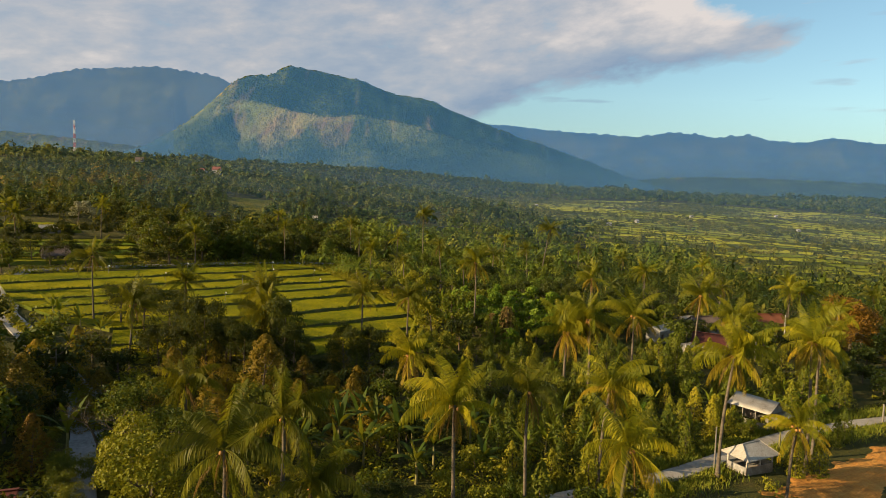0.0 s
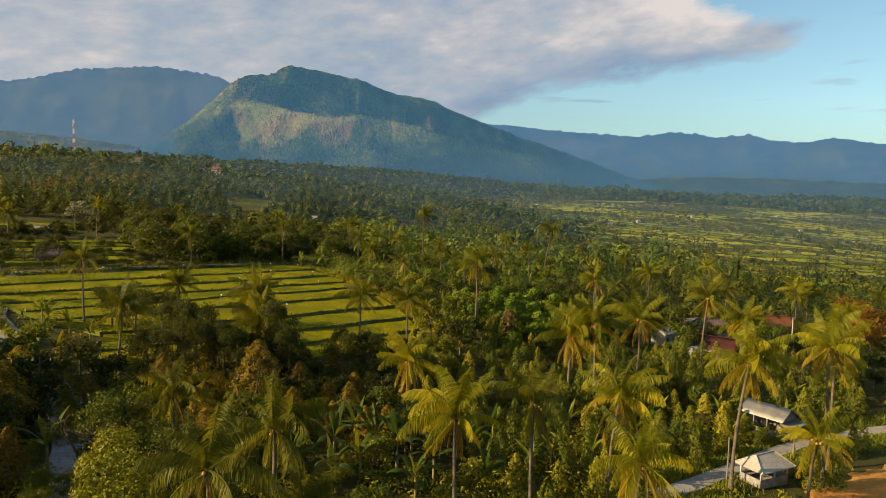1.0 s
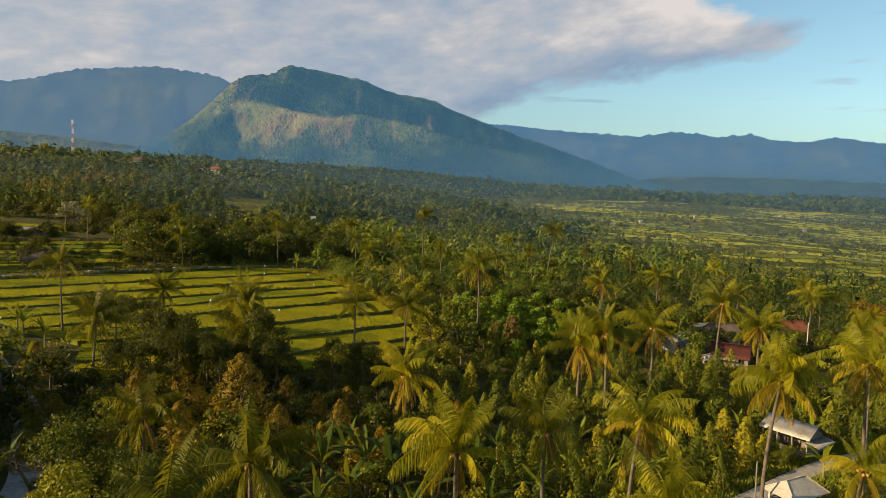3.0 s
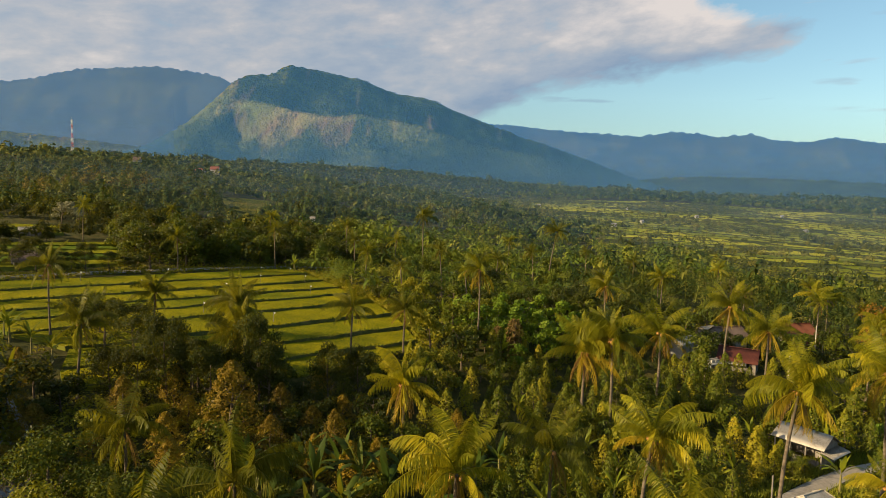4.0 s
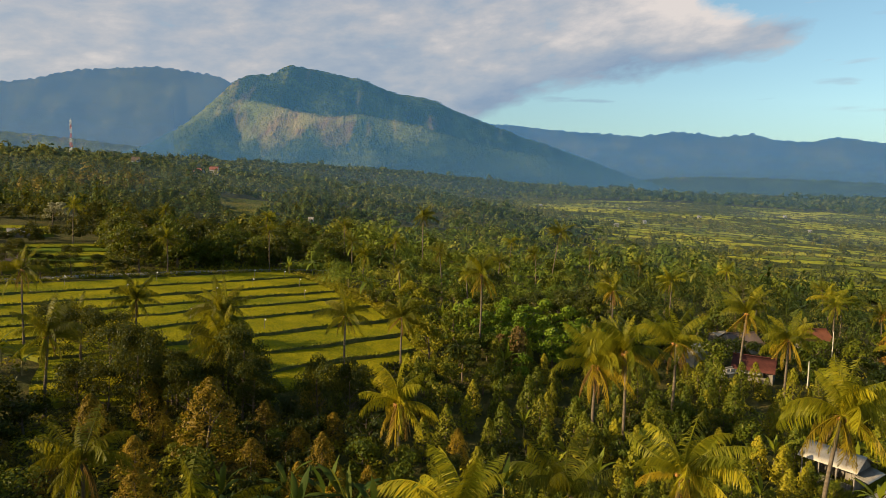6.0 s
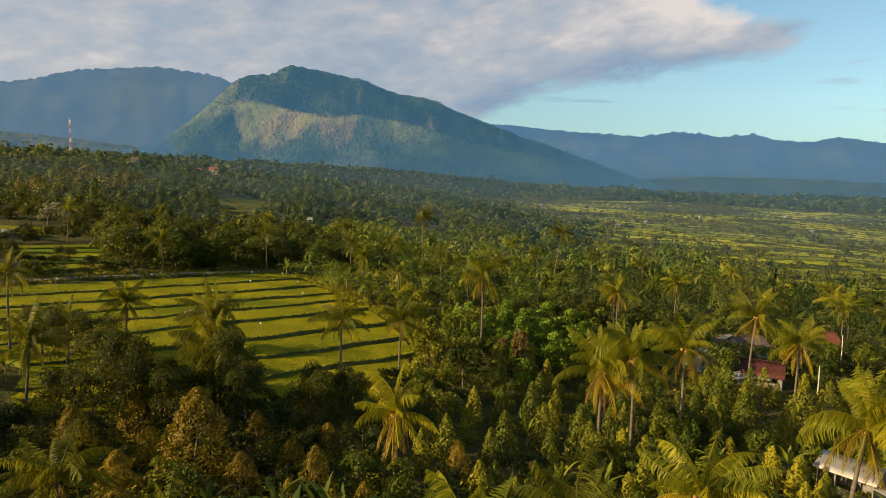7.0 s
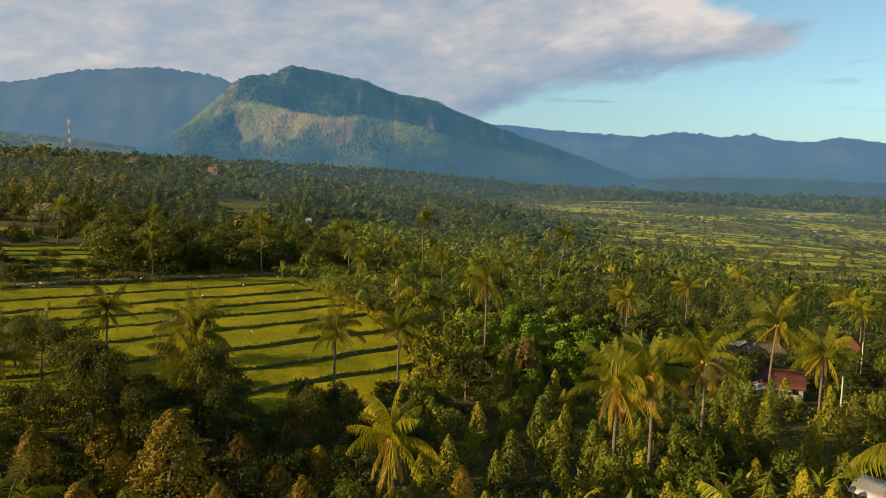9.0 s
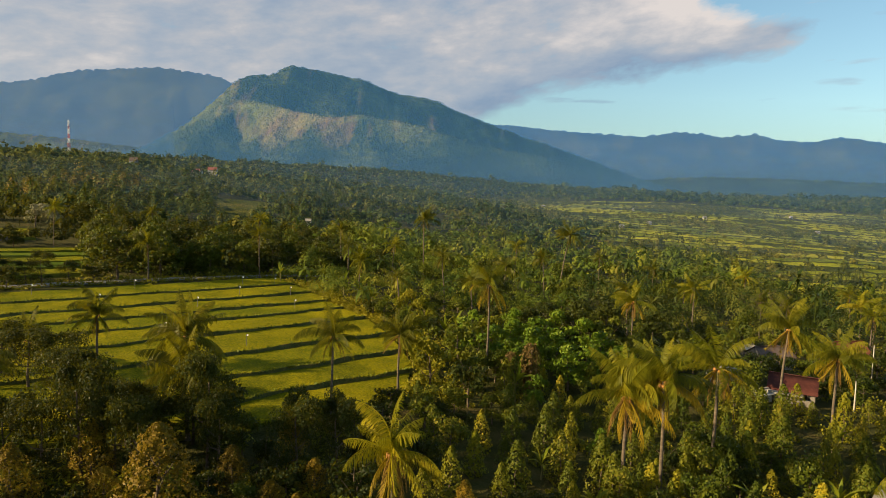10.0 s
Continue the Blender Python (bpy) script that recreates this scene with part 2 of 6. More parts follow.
M_PALM_BARK = plain("palm_bark", [(0.25, (0.065, 0.050, 0.034)), (0.5, (0.125, 0.10, 0.072)), (0.8, (0.21, 0.18, 0.14))], 0.8, 0.95, 0, 0.9, 0.03, (1, 1, 5))
M_WALL = plain("limewashed_wall", [(0.2, (0.26, 0.235, 0.19)), (0.5, (0.42, 0.39, 0.33)), (0.8, (0.56, 0.53, 0.47))], 0.6, 0.88, 0, 0.2, 0.01)
M_METAL = plain("zinc_roof", [(0.2, (0.17, 0.14, 0.10)), (0.45, (0.33, 0.30, 0.25)), (0.8, (0.47, 0.44, 0.38))], 0.7, 0.6, 0.15, 0.15, 0.01)
M_METAL_BLUE = plain("blue_roof", [(0.2, (0.10, 0.22, 0.36)), (0.7, (0.20, 0.38, 0.55))], 0.5, 0.5, 0.1)
M_TILE_RED = plain("red_roof", [(0.2, (0.04, 0.017, 0.014)), (0.5, (0.08, 0.026, 0.020)), (0.8, (0.14, 0.05, 0.038))], 0.6, 0.75, 0, 0.3, 0.02)
M_TILE_RUST = plain("rust_roof", [(0.2, (0.10, 0.035, 0.02)), (0.6, (0.20, 0.075, 0.04))], 0.6, 0.75, 0, 0.3, 0.02)
M_TILE_ORANGE = plain("orange_roof", [(0.2, (0.15, 0.055, 0.04)), (0.6, (0.26, 0.10, 0.07))], 0.6, 0.75, 0, 0.3, 0.02)
M_TILE_BROWN = plain("brown_roof", [(0.2, (0.07, 0.05, 0.04)), (0.6, (0.15, 0.11, 0.09))], 0.6, 0.8, 0, 0.3, 0.02)
M_WOOD = plain("grey_planks", [(0.2, (0.10, 0.085, 0.07)), (0.5, (0.19, 0.17, 0.15)), (0.8, (0.29, 0.27, 0.24))], 1.2, 0.85, 0, 0.4, 0.01, (1, 1, 0.2))
M_DARK = plain("dark_opening", [(0.2, (0.02, 0.02, 0.02)), (0.8, (0.05, 0.045, 0.04))], 0.6, 0.7)
M_REDWHITE_R = plain("red_paint", [(0.2, (0.35, 0.05, 0.04)), (0.8, (0.5, 0.09, 0.07))], 0.3, 0.6)
M_REDWHITE_W = plain("white_paint", [(0.2, (0.6, 0.6, 0.6)), (0.8, (0.8, 0.8, 0.8))], 0.3, 0.6)


def rice_material(name, stops, scale=0.35, relief=0.25):
    m, nt, bsdf, out = material(name)
    pos = position(nt)
    a = noise_tex(nt, pos, scale * 0.2, 4)
    b = noise_tex(nt, pos, scale * 7, 5, 0.75)
    f = maths(nt, "MULTIPLY_ADD", a, 0.8, maths(nt, "MULTIPLY_ADD", b, 1.3, -0.55), clamp=True)
    nt.links.new(ramp(nt, f, [(p, tuple(0.88 * c for c in rgb)) for p, rgb in stops]), bsdf.inputs["Base Color"])
    bsdf.inputs["Roughness"].default_value = 0.9
    bsdf.inputs["Specular IOR Level"].default_value = 0.05
    bump(nt, bsdf, b, 1.0, relief)
    return m


M_RICE = rice_material("ripe_rice", [(0.2, (0.068, 0.085, 0.002)), (0.45, (0.185, 0.18, 0.003)), (0.75, (0.39, 0.315, 0.005))], 0.45, 0.35)
M_RICE_GREEN = rice_material("green_rice", [(0.2, (0.055, 0.080, 0.002)), (0.45, (0.155, 0.165, 0.003)), (0.75, (0.36, 0.295, 0.005))], 0.45, 0.35)
M_TERRACE = rice_material("terraced_grass", [(0.15, (0.16, 0.19, 0.012)), (0.45, (0.33, 0.34, 0.022)), (0.7, (0.52, 0.46, 0.036)), (0.9, (0.62, 0.52, 0.06))], 0.06, 1.0)


def mountain_material(name, bare_low, bare_high, trees=False, tone=0.0):
    """Forest seen from afar: tree crowns, paler scrub, bare tawny cliffs and reddish gullies that run down the slope."""
    m, nt, bsdf, out = material(name)
    pos = position(nt)
    crowns = node(nt, "ShaderNodeNewGeometry").outputs["Random Per Island"] if trees else noise_tex(nt, pos, 0.10, 3, 0.75)
    patches = noise_tex(nt, pos, 0.007, 5, 0.6)
    mp = node(nt, "ShaderNodeMapping")
    mp.inputs["Scale"].default_value = (1.7, 0.25, 0.4)
    nt.links.new(pos, mp.inputs[0])
    scars = noise_tex(nt, mp.outputs[0], 0.0075, 6, 0.62, 0.3)
    sep = node(nt, "ShaderNodeSeparateXYZ")
    nt.links.new(pos, sep.inputs[0])
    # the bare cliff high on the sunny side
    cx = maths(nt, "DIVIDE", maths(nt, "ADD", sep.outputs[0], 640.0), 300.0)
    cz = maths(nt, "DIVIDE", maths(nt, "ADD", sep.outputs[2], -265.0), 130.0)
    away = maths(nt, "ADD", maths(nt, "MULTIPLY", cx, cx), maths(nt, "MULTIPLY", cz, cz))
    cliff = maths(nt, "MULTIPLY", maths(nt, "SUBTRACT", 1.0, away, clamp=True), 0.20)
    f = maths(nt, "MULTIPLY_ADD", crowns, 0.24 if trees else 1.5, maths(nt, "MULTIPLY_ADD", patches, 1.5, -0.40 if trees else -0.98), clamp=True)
    # forest darkened downslope for the shade and haze there; thinner scrub higher up
    lit_height = maths(nt, "MULTIPLY", maths(nt, "ADD", sep.outputs[2], -110.0), 1 / 220, clamp=True)
    f = maths(nt, "ADD", f, maths(nt, "MULTIPLY_ADD", lit_height, 0.36, -0.22))
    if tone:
        # the shade on the inner side is put into colour, less at the western shoulder
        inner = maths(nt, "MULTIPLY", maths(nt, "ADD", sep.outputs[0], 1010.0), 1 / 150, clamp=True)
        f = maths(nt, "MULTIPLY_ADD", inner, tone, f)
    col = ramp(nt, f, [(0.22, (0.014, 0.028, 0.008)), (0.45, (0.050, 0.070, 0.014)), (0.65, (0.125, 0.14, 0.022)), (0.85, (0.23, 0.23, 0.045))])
    bare = maths(nt, "ADD", maths(nt, "MULTIPLY_ADD", crowns, 0.10, maths(nt, "MULTIPLY_ADD", lit_height, 0.12, maths(nt, "ADD", scars, -0.13))), cliff)
    bare = ramp(nt, bare, [(bare_low, (0, 0, 0)), (bare_high, (0.72, 0.72, 0.72))])
    col = mixcol(nt, bare, col, ramp(nt, patches, [(0.40, (0.36, 0.17, 0.09)), (0.50, (0.42, 0.26, 0.10)), (0.62, (0.46, 0.35, 0.12))]))
    nt.links.new(col, bsdf.inputs["Base Color"])
    bsdf.inputs["Roughness"].default_value = 1.0
    bsdf.inputs["Specular IOR Level"].default_value = 0.05
    if not trees:
        bump(nt, bsdf, crowns, 1.0, 14.0)
    return m


M_TERRACE_GREEN = rice_material("terraced_green", [(0.15, (0.095, 0.125, 0.009)), (0.45, (0.20, 0.23, 0.014)), (0.8, (0.36, 0.33, 0.02))], 0.06, 1.0)
M_PADDY = rice_material("young_paddy", [(0.2, (0.035, 0.065, 0.004)), (0.45, (0.085, 0.13, 0.006)), (0.75, (0.17, 0.20, 0.010))], 0.2, 0.5)
M_BUND = plain("bund_earth", [(0.25, (0.035, 0.045, 0.010)), (0.5, (0.08, 0.080, 0.018)), (0.8, (0.17, 0.13, 0.04))], 0.5, 0.95, 0, 0.6, 0.05)
M_BANK = rice_material("rough_bank_grass", [(0.15, (0.03, 0.045, 0.008)), (0.5, (0.075, 0.085, 0.014)), (0.85, (0.17, 0.14, 0.03))], 0.12, 1.0)
# shaded mountain and sunlit spur as separate copies, shade put into the tone
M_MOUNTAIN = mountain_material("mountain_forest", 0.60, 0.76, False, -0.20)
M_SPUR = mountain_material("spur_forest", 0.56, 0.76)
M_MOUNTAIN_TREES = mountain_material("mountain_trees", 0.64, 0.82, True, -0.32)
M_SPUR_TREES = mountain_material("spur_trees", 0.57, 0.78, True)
M_FOOT = mountain_material("foothill_forest", 0.54, 0.70)
M_RANGE = mountain_material("far_mountain_forest", 0.72, 0.95)


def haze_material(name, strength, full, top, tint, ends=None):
    """Tint of a sheet that stands in for haze, lit by sun and sky: even up to the height full, gone at top."""
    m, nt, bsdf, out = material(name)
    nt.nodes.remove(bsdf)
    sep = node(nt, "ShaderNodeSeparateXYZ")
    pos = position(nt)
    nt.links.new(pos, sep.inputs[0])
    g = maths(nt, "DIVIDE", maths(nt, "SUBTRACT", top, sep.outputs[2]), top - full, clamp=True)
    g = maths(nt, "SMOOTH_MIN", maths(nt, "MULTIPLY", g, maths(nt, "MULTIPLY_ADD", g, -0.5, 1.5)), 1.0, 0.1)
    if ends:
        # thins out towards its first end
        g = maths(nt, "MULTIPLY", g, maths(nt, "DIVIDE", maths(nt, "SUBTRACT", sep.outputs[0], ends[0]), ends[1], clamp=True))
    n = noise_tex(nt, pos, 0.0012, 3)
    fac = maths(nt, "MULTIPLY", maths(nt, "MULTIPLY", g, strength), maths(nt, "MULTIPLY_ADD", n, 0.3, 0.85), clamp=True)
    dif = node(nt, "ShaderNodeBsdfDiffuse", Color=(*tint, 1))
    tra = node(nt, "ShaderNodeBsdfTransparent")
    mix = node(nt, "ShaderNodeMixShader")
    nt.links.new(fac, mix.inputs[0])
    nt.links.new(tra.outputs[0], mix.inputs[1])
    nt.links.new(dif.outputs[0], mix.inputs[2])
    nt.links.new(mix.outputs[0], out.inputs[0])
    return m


# ---- mesh helpers ----
rng = np.random.default_rng(7)


def mesh_from(name, verts, faces, mats, index=None, smooth=False):
    me = bpy.data.meshes.new(name)
    verts = np.asarray(verts, np.float32).reshape(-1, 3)
    if isinstance(faces, np.ndarray):
        n, k = faces.shape
        me.vertices.add(len(verts))
        me.vertices.foreach_set("co", verts.ravel())
        me.loops.add(n * k)
        me.loops.foreach_set("vertex_index", faces.astype(np.int32).ravel())
        me.polygons.add(n)
        me.polygons.foreach_set("loop_start", np.arange(0, n * k, k, dtype=np.int32))
        me.update(calc_edges=True)
    else:
        me.from_pydata([tuple(map(float, v)) for v in verts], [], faces)
        me.update()
    for m in mats if isinstance(mats, (list, tuple)) else [mats]:
        me.materials.append(m)
    if index is not None:
        me.polygons.foreach_set("material_index", np.asarray(index, np.int32))
    if smooth:
        me.polygons.foreach_set("use_smooth", np.ones(len(me.polygons), bool))
    return me


def child(name, me, parent, label=""):
    ob = new(name, me)
    ob.parent = parent
    return tagged(ob, label)


def part(name, bm, mat, parent, label=""):
    me = bpy.data.meshes.new(name)
    bm.to_mesh(me)
    bm.free()
    me.materials.append(mat)
    return child(name, me, parent, label)


def thing(name, m, label, category, group="", kind=""):
    ob = new(name)
    ob.matrix_basis = m
    return tagged(ob, label, category, group, kind)


def tube(points, radii, sides=7):
    """A tapered tube along points, as vertices and quads."""
    pts = np.asarray(points, float)
    d = np.gradient(pts, axis=0)
    d /= np.linalg.norm(d, axis=1)[:, None]
    ref = np.array([1.0, 0.13, 0.07])
    a = np.cross(d, ref)
    a /= np.linalg.norm(a, axis=1)[:, None]
    b = np.cross(d, a)
    ang = np.linspace(0, 2 * np.pi, sides, endpoint=False)
    ring = np.cos(ang)[None, :, None] * a[:, None] + np.sin(ang)[None, :, None] * b[:, None]
    v = (pts[:, None] + ring * np.asarray(radii)[:, None, None]).reshape(-1, 3)
    f = []
    for i in range(len(pts) - 1):
        for j in range(sides):
            k = (j + 1) % sides
            f.append((i * sides + j, i * sides + k, (i + 1) * sides + k, (i + 1) * sides + j))
    return v, np.array(f)


def joined(pieces):
    vs, fs, n = [], [], 0
    for v, f in pieces:
        vs.append(v)
        fs.append(f + n)
        n += len(v)
    return np.concatenate(vs), np.concatenate(fs)


def leaves(centres, out, length, width, r, wild=0.55):
    """A rhombic leaf at each centre, facing more or less the way out."""
    n = len(centres)
    nor = out + r.normal(0, wild, (n, 3))
    nor /= np.linalg.norm(nor, axis=1)[:, None] + 1e-9
    a = np.cross(nor, r.normal(0, 1, (n, 3)))
    a /= np.linalg.norm(a, axis=1)[:, None] + 1e-9
    b = np.cross(nor, a)
    L = (length * r.uniform(0.7, 1.3, n))[:, None]
    W = (width * r.uniform(0.7, 1.3, n))[:, None]
    v = np.stack([centres - a * L, centres + b * W + nor * W * 0.3, centres + a * L, centres - b * W + nor * W * 0.3], 1).reshape(-1, 3)
    return v, np.arange(4 * n).reshape(-1, 4)


def sphere_points(n, r):
    d = r.normal(0, 1, (n, 3))
    return d / np.linalg.norm(d, axis=1)[:, None]


# ---- the lie of the land ----
APRON_Z = (108, 96, 88, 74, 62, 54, 50, 34, 24, 20)   # wooded foot of the mountains at y = 1600


def ground_z(x, y):
    x, y = np.clip(np.asarray(x, float), -1200, 1400), np.clip(np.asarray(y, float), -100, 1600)
    u, v = x / 300, y / 500

    def hill(a, b, s):
        return np.exp(-((x - a) ** 2 + (y - b) ** 2) / s ** 2)
    apron = np.interp(x, (-872, -462, -190, -52, 125, 270, 458, 628, 842, 1080), APRON_Z)
    rise = np.clip((y - 1180) / 420, 0, 1)
    plain_z = (4.93 -20.00 * u +6.50 * v +3.64 * u * v +1.32 * v * v -5.66 * u * u +2.36 * u * u * v
            -11.39 * hill(60, 380, 170) +34.77 * hill(-655, 1068, 400) -2.32 * hill(22, 102, 32) +1.90 * hill(-48, 192, 60))
    plain_z = plain_z + 16 * np.clip((y - 650) / 580, 0, 1) * np.clip((x - 60) / 300, 0, 1)
    return plain_z + (np.maximum(apron, plain_z) - plain_z) * rise * rise * (3 - 2 * rise)


def gz(x, y):
    return float(ground_z(x, y))


def grid(xs, ys, height):
    X, Y = np.meshgrid(xs, ys)
    v = np.stack([X, Y, height(X, Y)], -1).reshape(-1, 3)
    nx, ny = len(xs), len(ys)
    i = np.arange(nx * ny).reshape(ny, nx)
    f = np.stack([i[:-1, :-1], i[:-1, 1:], i[1:, 1:], i[1:, :-1]], -1).reshape(-1, 4)
    return v, f


xs = np.concatenate([np.linspace(-4990, -1300, 14), np.linspace(-1200, -330, 30), np.linspace(-320, 320, 108), np.linspace(350, 1400, 36), np.linspace(1500, 4990, 14)])
ys = np.concatenate([np.linspace(-4000, -150, 12), np.linspace(-100, 320, 72), np.linspace(330, 700, 38), np.linspace(725, 1600, 36), np.linspace(1700, 4990, 14)])
v, f = grid(xs, ys, ground_z)
ground = tagged(new("ground", mesh_from("ground", v, f, M_GROUND, smooth=True)), "rolling green ground under woods and groves", "ground", kind="structure")


def smooth_noise(x, y, seed=0):
    """Layered waves: a cheap wrinkled surface between about -1 and 1."""
    r = np.random.default_rng(seed)
    t = np.zeros_like(x)
    for k in range(5):
        a, p, q = r.uniform(0, 6.28), r.uniform(0, 6.28), r.uniform(0, 6.28)
        s = 1.9 ** k
        t += np.sin((x * math.cos(a) + y * math.sin(a)) * s + p + 1.3 * np.sin((x * math.sin(a) - y * math.cos(a)) * s * 0.7 + q)) / s
    return t / 1.9


SKYLINE = {}


def mountain_trees(X, Y, H, T, near, seed):
    """Crowns on the flank that faces the valley, each a lumpy dome; on the farthest ranges along the crest alone."""
    r = np.random.default_rng(seed + 900)
    afar = seed > 10
    reach, step = (45, 10) if afar else (near * 0.93, 13.8)
    width = X[0, -1] - X[0, 0]
    n = int(width * reach / step ** 2)
    ci = r.uniform(0, X.shape[1] - 1.001, n)
    t = T[:, 0]
    ri = np.interp(r.uniform(-reach, 12, n), t, np.arange(len(t)))
    i0, j0 = ri.astype(int).clip(0, len(t) - 2), ci.astype(int)
    a, b = ri - i0, ci - j0

    def at(G):
        return (G[i0, j0] * (1 - a) + G[i0 + 1, j0] * a) * (1 - b) + (G[i0, j0 + 1] * (1 - a) + G[i0 + 1, j0 + 1] * a) * b
    x, y, z = at(X), at(Y), at(H)
    ok = z > (150 if afar else 45)
    x, y, z = x[ok], y[ok], z[ok]
    n = len(x)
    size = r.uniform(2.8, 5.4, n) * np.where(r.uniform(0, 1, n) < 0.12, 1.5, 1.0) * (1.3 if afar else 1.0)
    tall = size * r.uniform(0.7, 1.35, n) + 2
    k = np.arange(5) * math.pi * 0.4
    v = np.empty((n, 11, 3))
    for ring, (rad, h) in enumerate(((1.0, 0.05), (0.78, 0.72))):
        w = size[:, None] * rad * r.uniform(0.7, 1.25, (n, 5))
        turn = k[None] + r.uniform(0, 1, (n, 1))
        v[:, ring * 5:ring * 5 + 5, 0] = x[:, None] + np.cos(turn) * w
        v[:, ring * 5:ring * 5 + 5, 1] = y[:, None] + np.sin(turn) * w
        v[:, ring * 5:ring * 5 + 5, 2] = z[:, None] + tall[:, None] * (h + r.normal(0, 0.1, (n, 5))) - 2
    v[:, 10] = np.stack([x, y, z + tall - 2], 1)
    tri = [(i, (i + 1) % 5, 5 + (i + 1) % 5) for i in range(5)] + [(i, 5 + (i + 1) % 5, 5 + i) for i in range(5)] + [(5 + i, 5 + (i + 1) % 5, 10) for i in range(5)]
    f = (np.arange(n)[:, None, None] * 11 + np.array(tri)[None]).reshape(-1, 3)
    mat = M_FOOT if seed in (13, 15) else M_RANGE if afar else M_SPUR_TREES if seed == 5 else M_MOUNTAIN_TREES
    tagged(new("mountain_forest", mesh_from("mountain_forest", v.reshape(-1, 3), f, mat, smooth=True)), "dense forest of far tree crowns on the mountain", "forest", kind="stuff")
    return v.reshape(-1, 3)


def range_mesh(name, crest_x, crest_z, line, near, far, xs, rows, rough, cut, label, seed):
    """A mountain: a crest whose height and line are given along x, with gullied, wooded flanks."""
    t = np.concatenate([np.linspace(-near, 0, rows), np.linspace(0, far, rows // 3)[1:]])
    X, T = np.meshgrid(xs, t)
    Y = np.interp(X, *line) + T
    flat = list(zip(X.ravel(), Y.ravel()))
    rid = np.array([noise.ridged_multi_fractal(Vector((a / 330 + seed, b / 620, seed)), 0.9, 2.1, 5, 1.0, 2.0) for a, b in flat]).reshape(X.shape)
    rid = np.clip(rid / 2.2, 0, 1)
    bumps = np.array([noise.fractal(Vector((a / 55, b / 55, seed)), 0.6, 2.0, 5) for a, b in flat]).reshape(X.shape)
    bumps = bumps + 0.7 * np.array([noise.noise(Vector((a / 17, b / 17, seed))) for a, b in flat]).reshape(X.shape)
    s = np.where(T < 0, -T / near, T / far)
    cutting = cut * (1 - rid) * np.clip(s * 5, 0, 1) * np.clip((1 - s) * 2, 0, 1)
    H = np.interp(X, crest_x, crest_z) * np.clip(1 - s, 0, 1) ** 1.1 * (1 - cutting)
    H = H + rough * bumps * np.clip(H / 60, 0, 1) - 40 * (s > 0.995)
    crowns = mountain_trees(X, Y, H, T, near, seed)
    nx, ny = len(xs), len(t)
    i = np.arange(nx * ny).reshape(ny, nx)
    f = np.stack([i[:-1, :-1], i[:-1, 1:], i[1:, 1:], i[1:, :-1]], -1).reshape(-1, 4)
    v = np.stack([X, Y, H], -1).reshape(-1, 3)
    # the skyline as a table: how high the range stands over each bearing
    all_v = np.concatenate([v, crowns])
    bearing, rise = all_v[:, 0] / (all_v[:, 1] - 15), (all_v[:, 2] - 33) / (all_v[:, 1] - 15)
    bins = np.linspace(bearing.min(), bearing.max(), 800)
    top = np.full(800, -1.0)
    np.maximum.at(top, np.clip(np.searchsorted(bins, bearing), 0, 799), rise)
    top[1:-1] = np.maximum(np.maximum(top[:-2], top[2:]), top[1:-1])
    SKYLINE[seed] = bins[top > -1], top[top > -1]
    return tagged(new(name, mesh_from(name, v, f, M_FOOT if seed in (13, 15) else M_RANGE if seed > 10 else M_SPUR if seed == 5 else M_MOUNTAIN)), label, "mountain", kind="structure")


MAIN_X = (-1464, -1319, -1151, -1044, -984, -923, -882, -829, -786, -754, -721, -654, -563, -468, -408, -320, -192, -138, -57, 85, 187, 293, 451, 719, 1010, 1490)
MAIN_Z = (168, 211, 309, 399, 472, 520, 527, 534, 563, 588, 576, 577, 563, 551, 532, 505, 498, 487, 453, 411, 383, 351, 310, 241, 150, 66)
MAIN_Y = ((-2000, -1048, 1700), (2650, 2650, 4024))
SPUR_X = (-1389, -1284, -1129, -1004, -906, -766, -635, -515, -342, -197, -37, 99, 268, 380, 528, 674)
SPUR_Z = (158, 201, 281, 349, 393, 376, 338, 310, 316, 286, 240, 201, 174, 139, 86, 57)
SPUR_Y = ((-1700, -900, -550, -200, 300, 900), (2700, 2560, 2350, 2250, 2150, 2100))
range_mesh("mountain", MAIN_X, MAIN_Z, MAIN_Y, 760, 420, np.linspace(-1800, 1700, 300), 72, 5.0, 0.36, "steep forested mountain with a dark upper ridge", 3)
range_mesh("mountain_spur", SPUR_X, SPUR_Z, SPUR_Y, 470, 420, np.linspace(-1650, 900, 240), 54, 5.0, 0.42, "sunlit forested spur with bare tawny flanks", 5)
LEFT_X = (-4567, -3831, -3224, -2983, -2703, -2425, -2148, -1913, -1677, -1599, -1324, -852, -459)
LEFT_Z = (541, 627, 741, 773, 836, 853, 870, 844, 807, 763, 654, 396, 247)
range_mesh("mountain_range", LEFT_X, LEFT_Z, ((0, 1), (4400, 4400)), 560, 400, np.linspace(-4980, -100, 330), 30, 12.0, 0.35, "far hazy blue forested mountain range", 11)
RIGHT_X = (-471, 39, 703, 1207, 1455, 1590, 1744, 1953, 2204, 2356, 2562, 2879, 3375, 4123)
RIGHT_Z = (588, 549, 499, 472, 512, 504, 481, 504, 461, 464, 500, 465, 484, 476)
range_mesh("mountain_range", RIGHT_X, RIGHT_Z, ((0, 1), (4450, 4450)), 600, 400, np.linspace(-900, 4900, 360), 30, 10.0, 0.35, "long low far ridge blue with haze", 17)


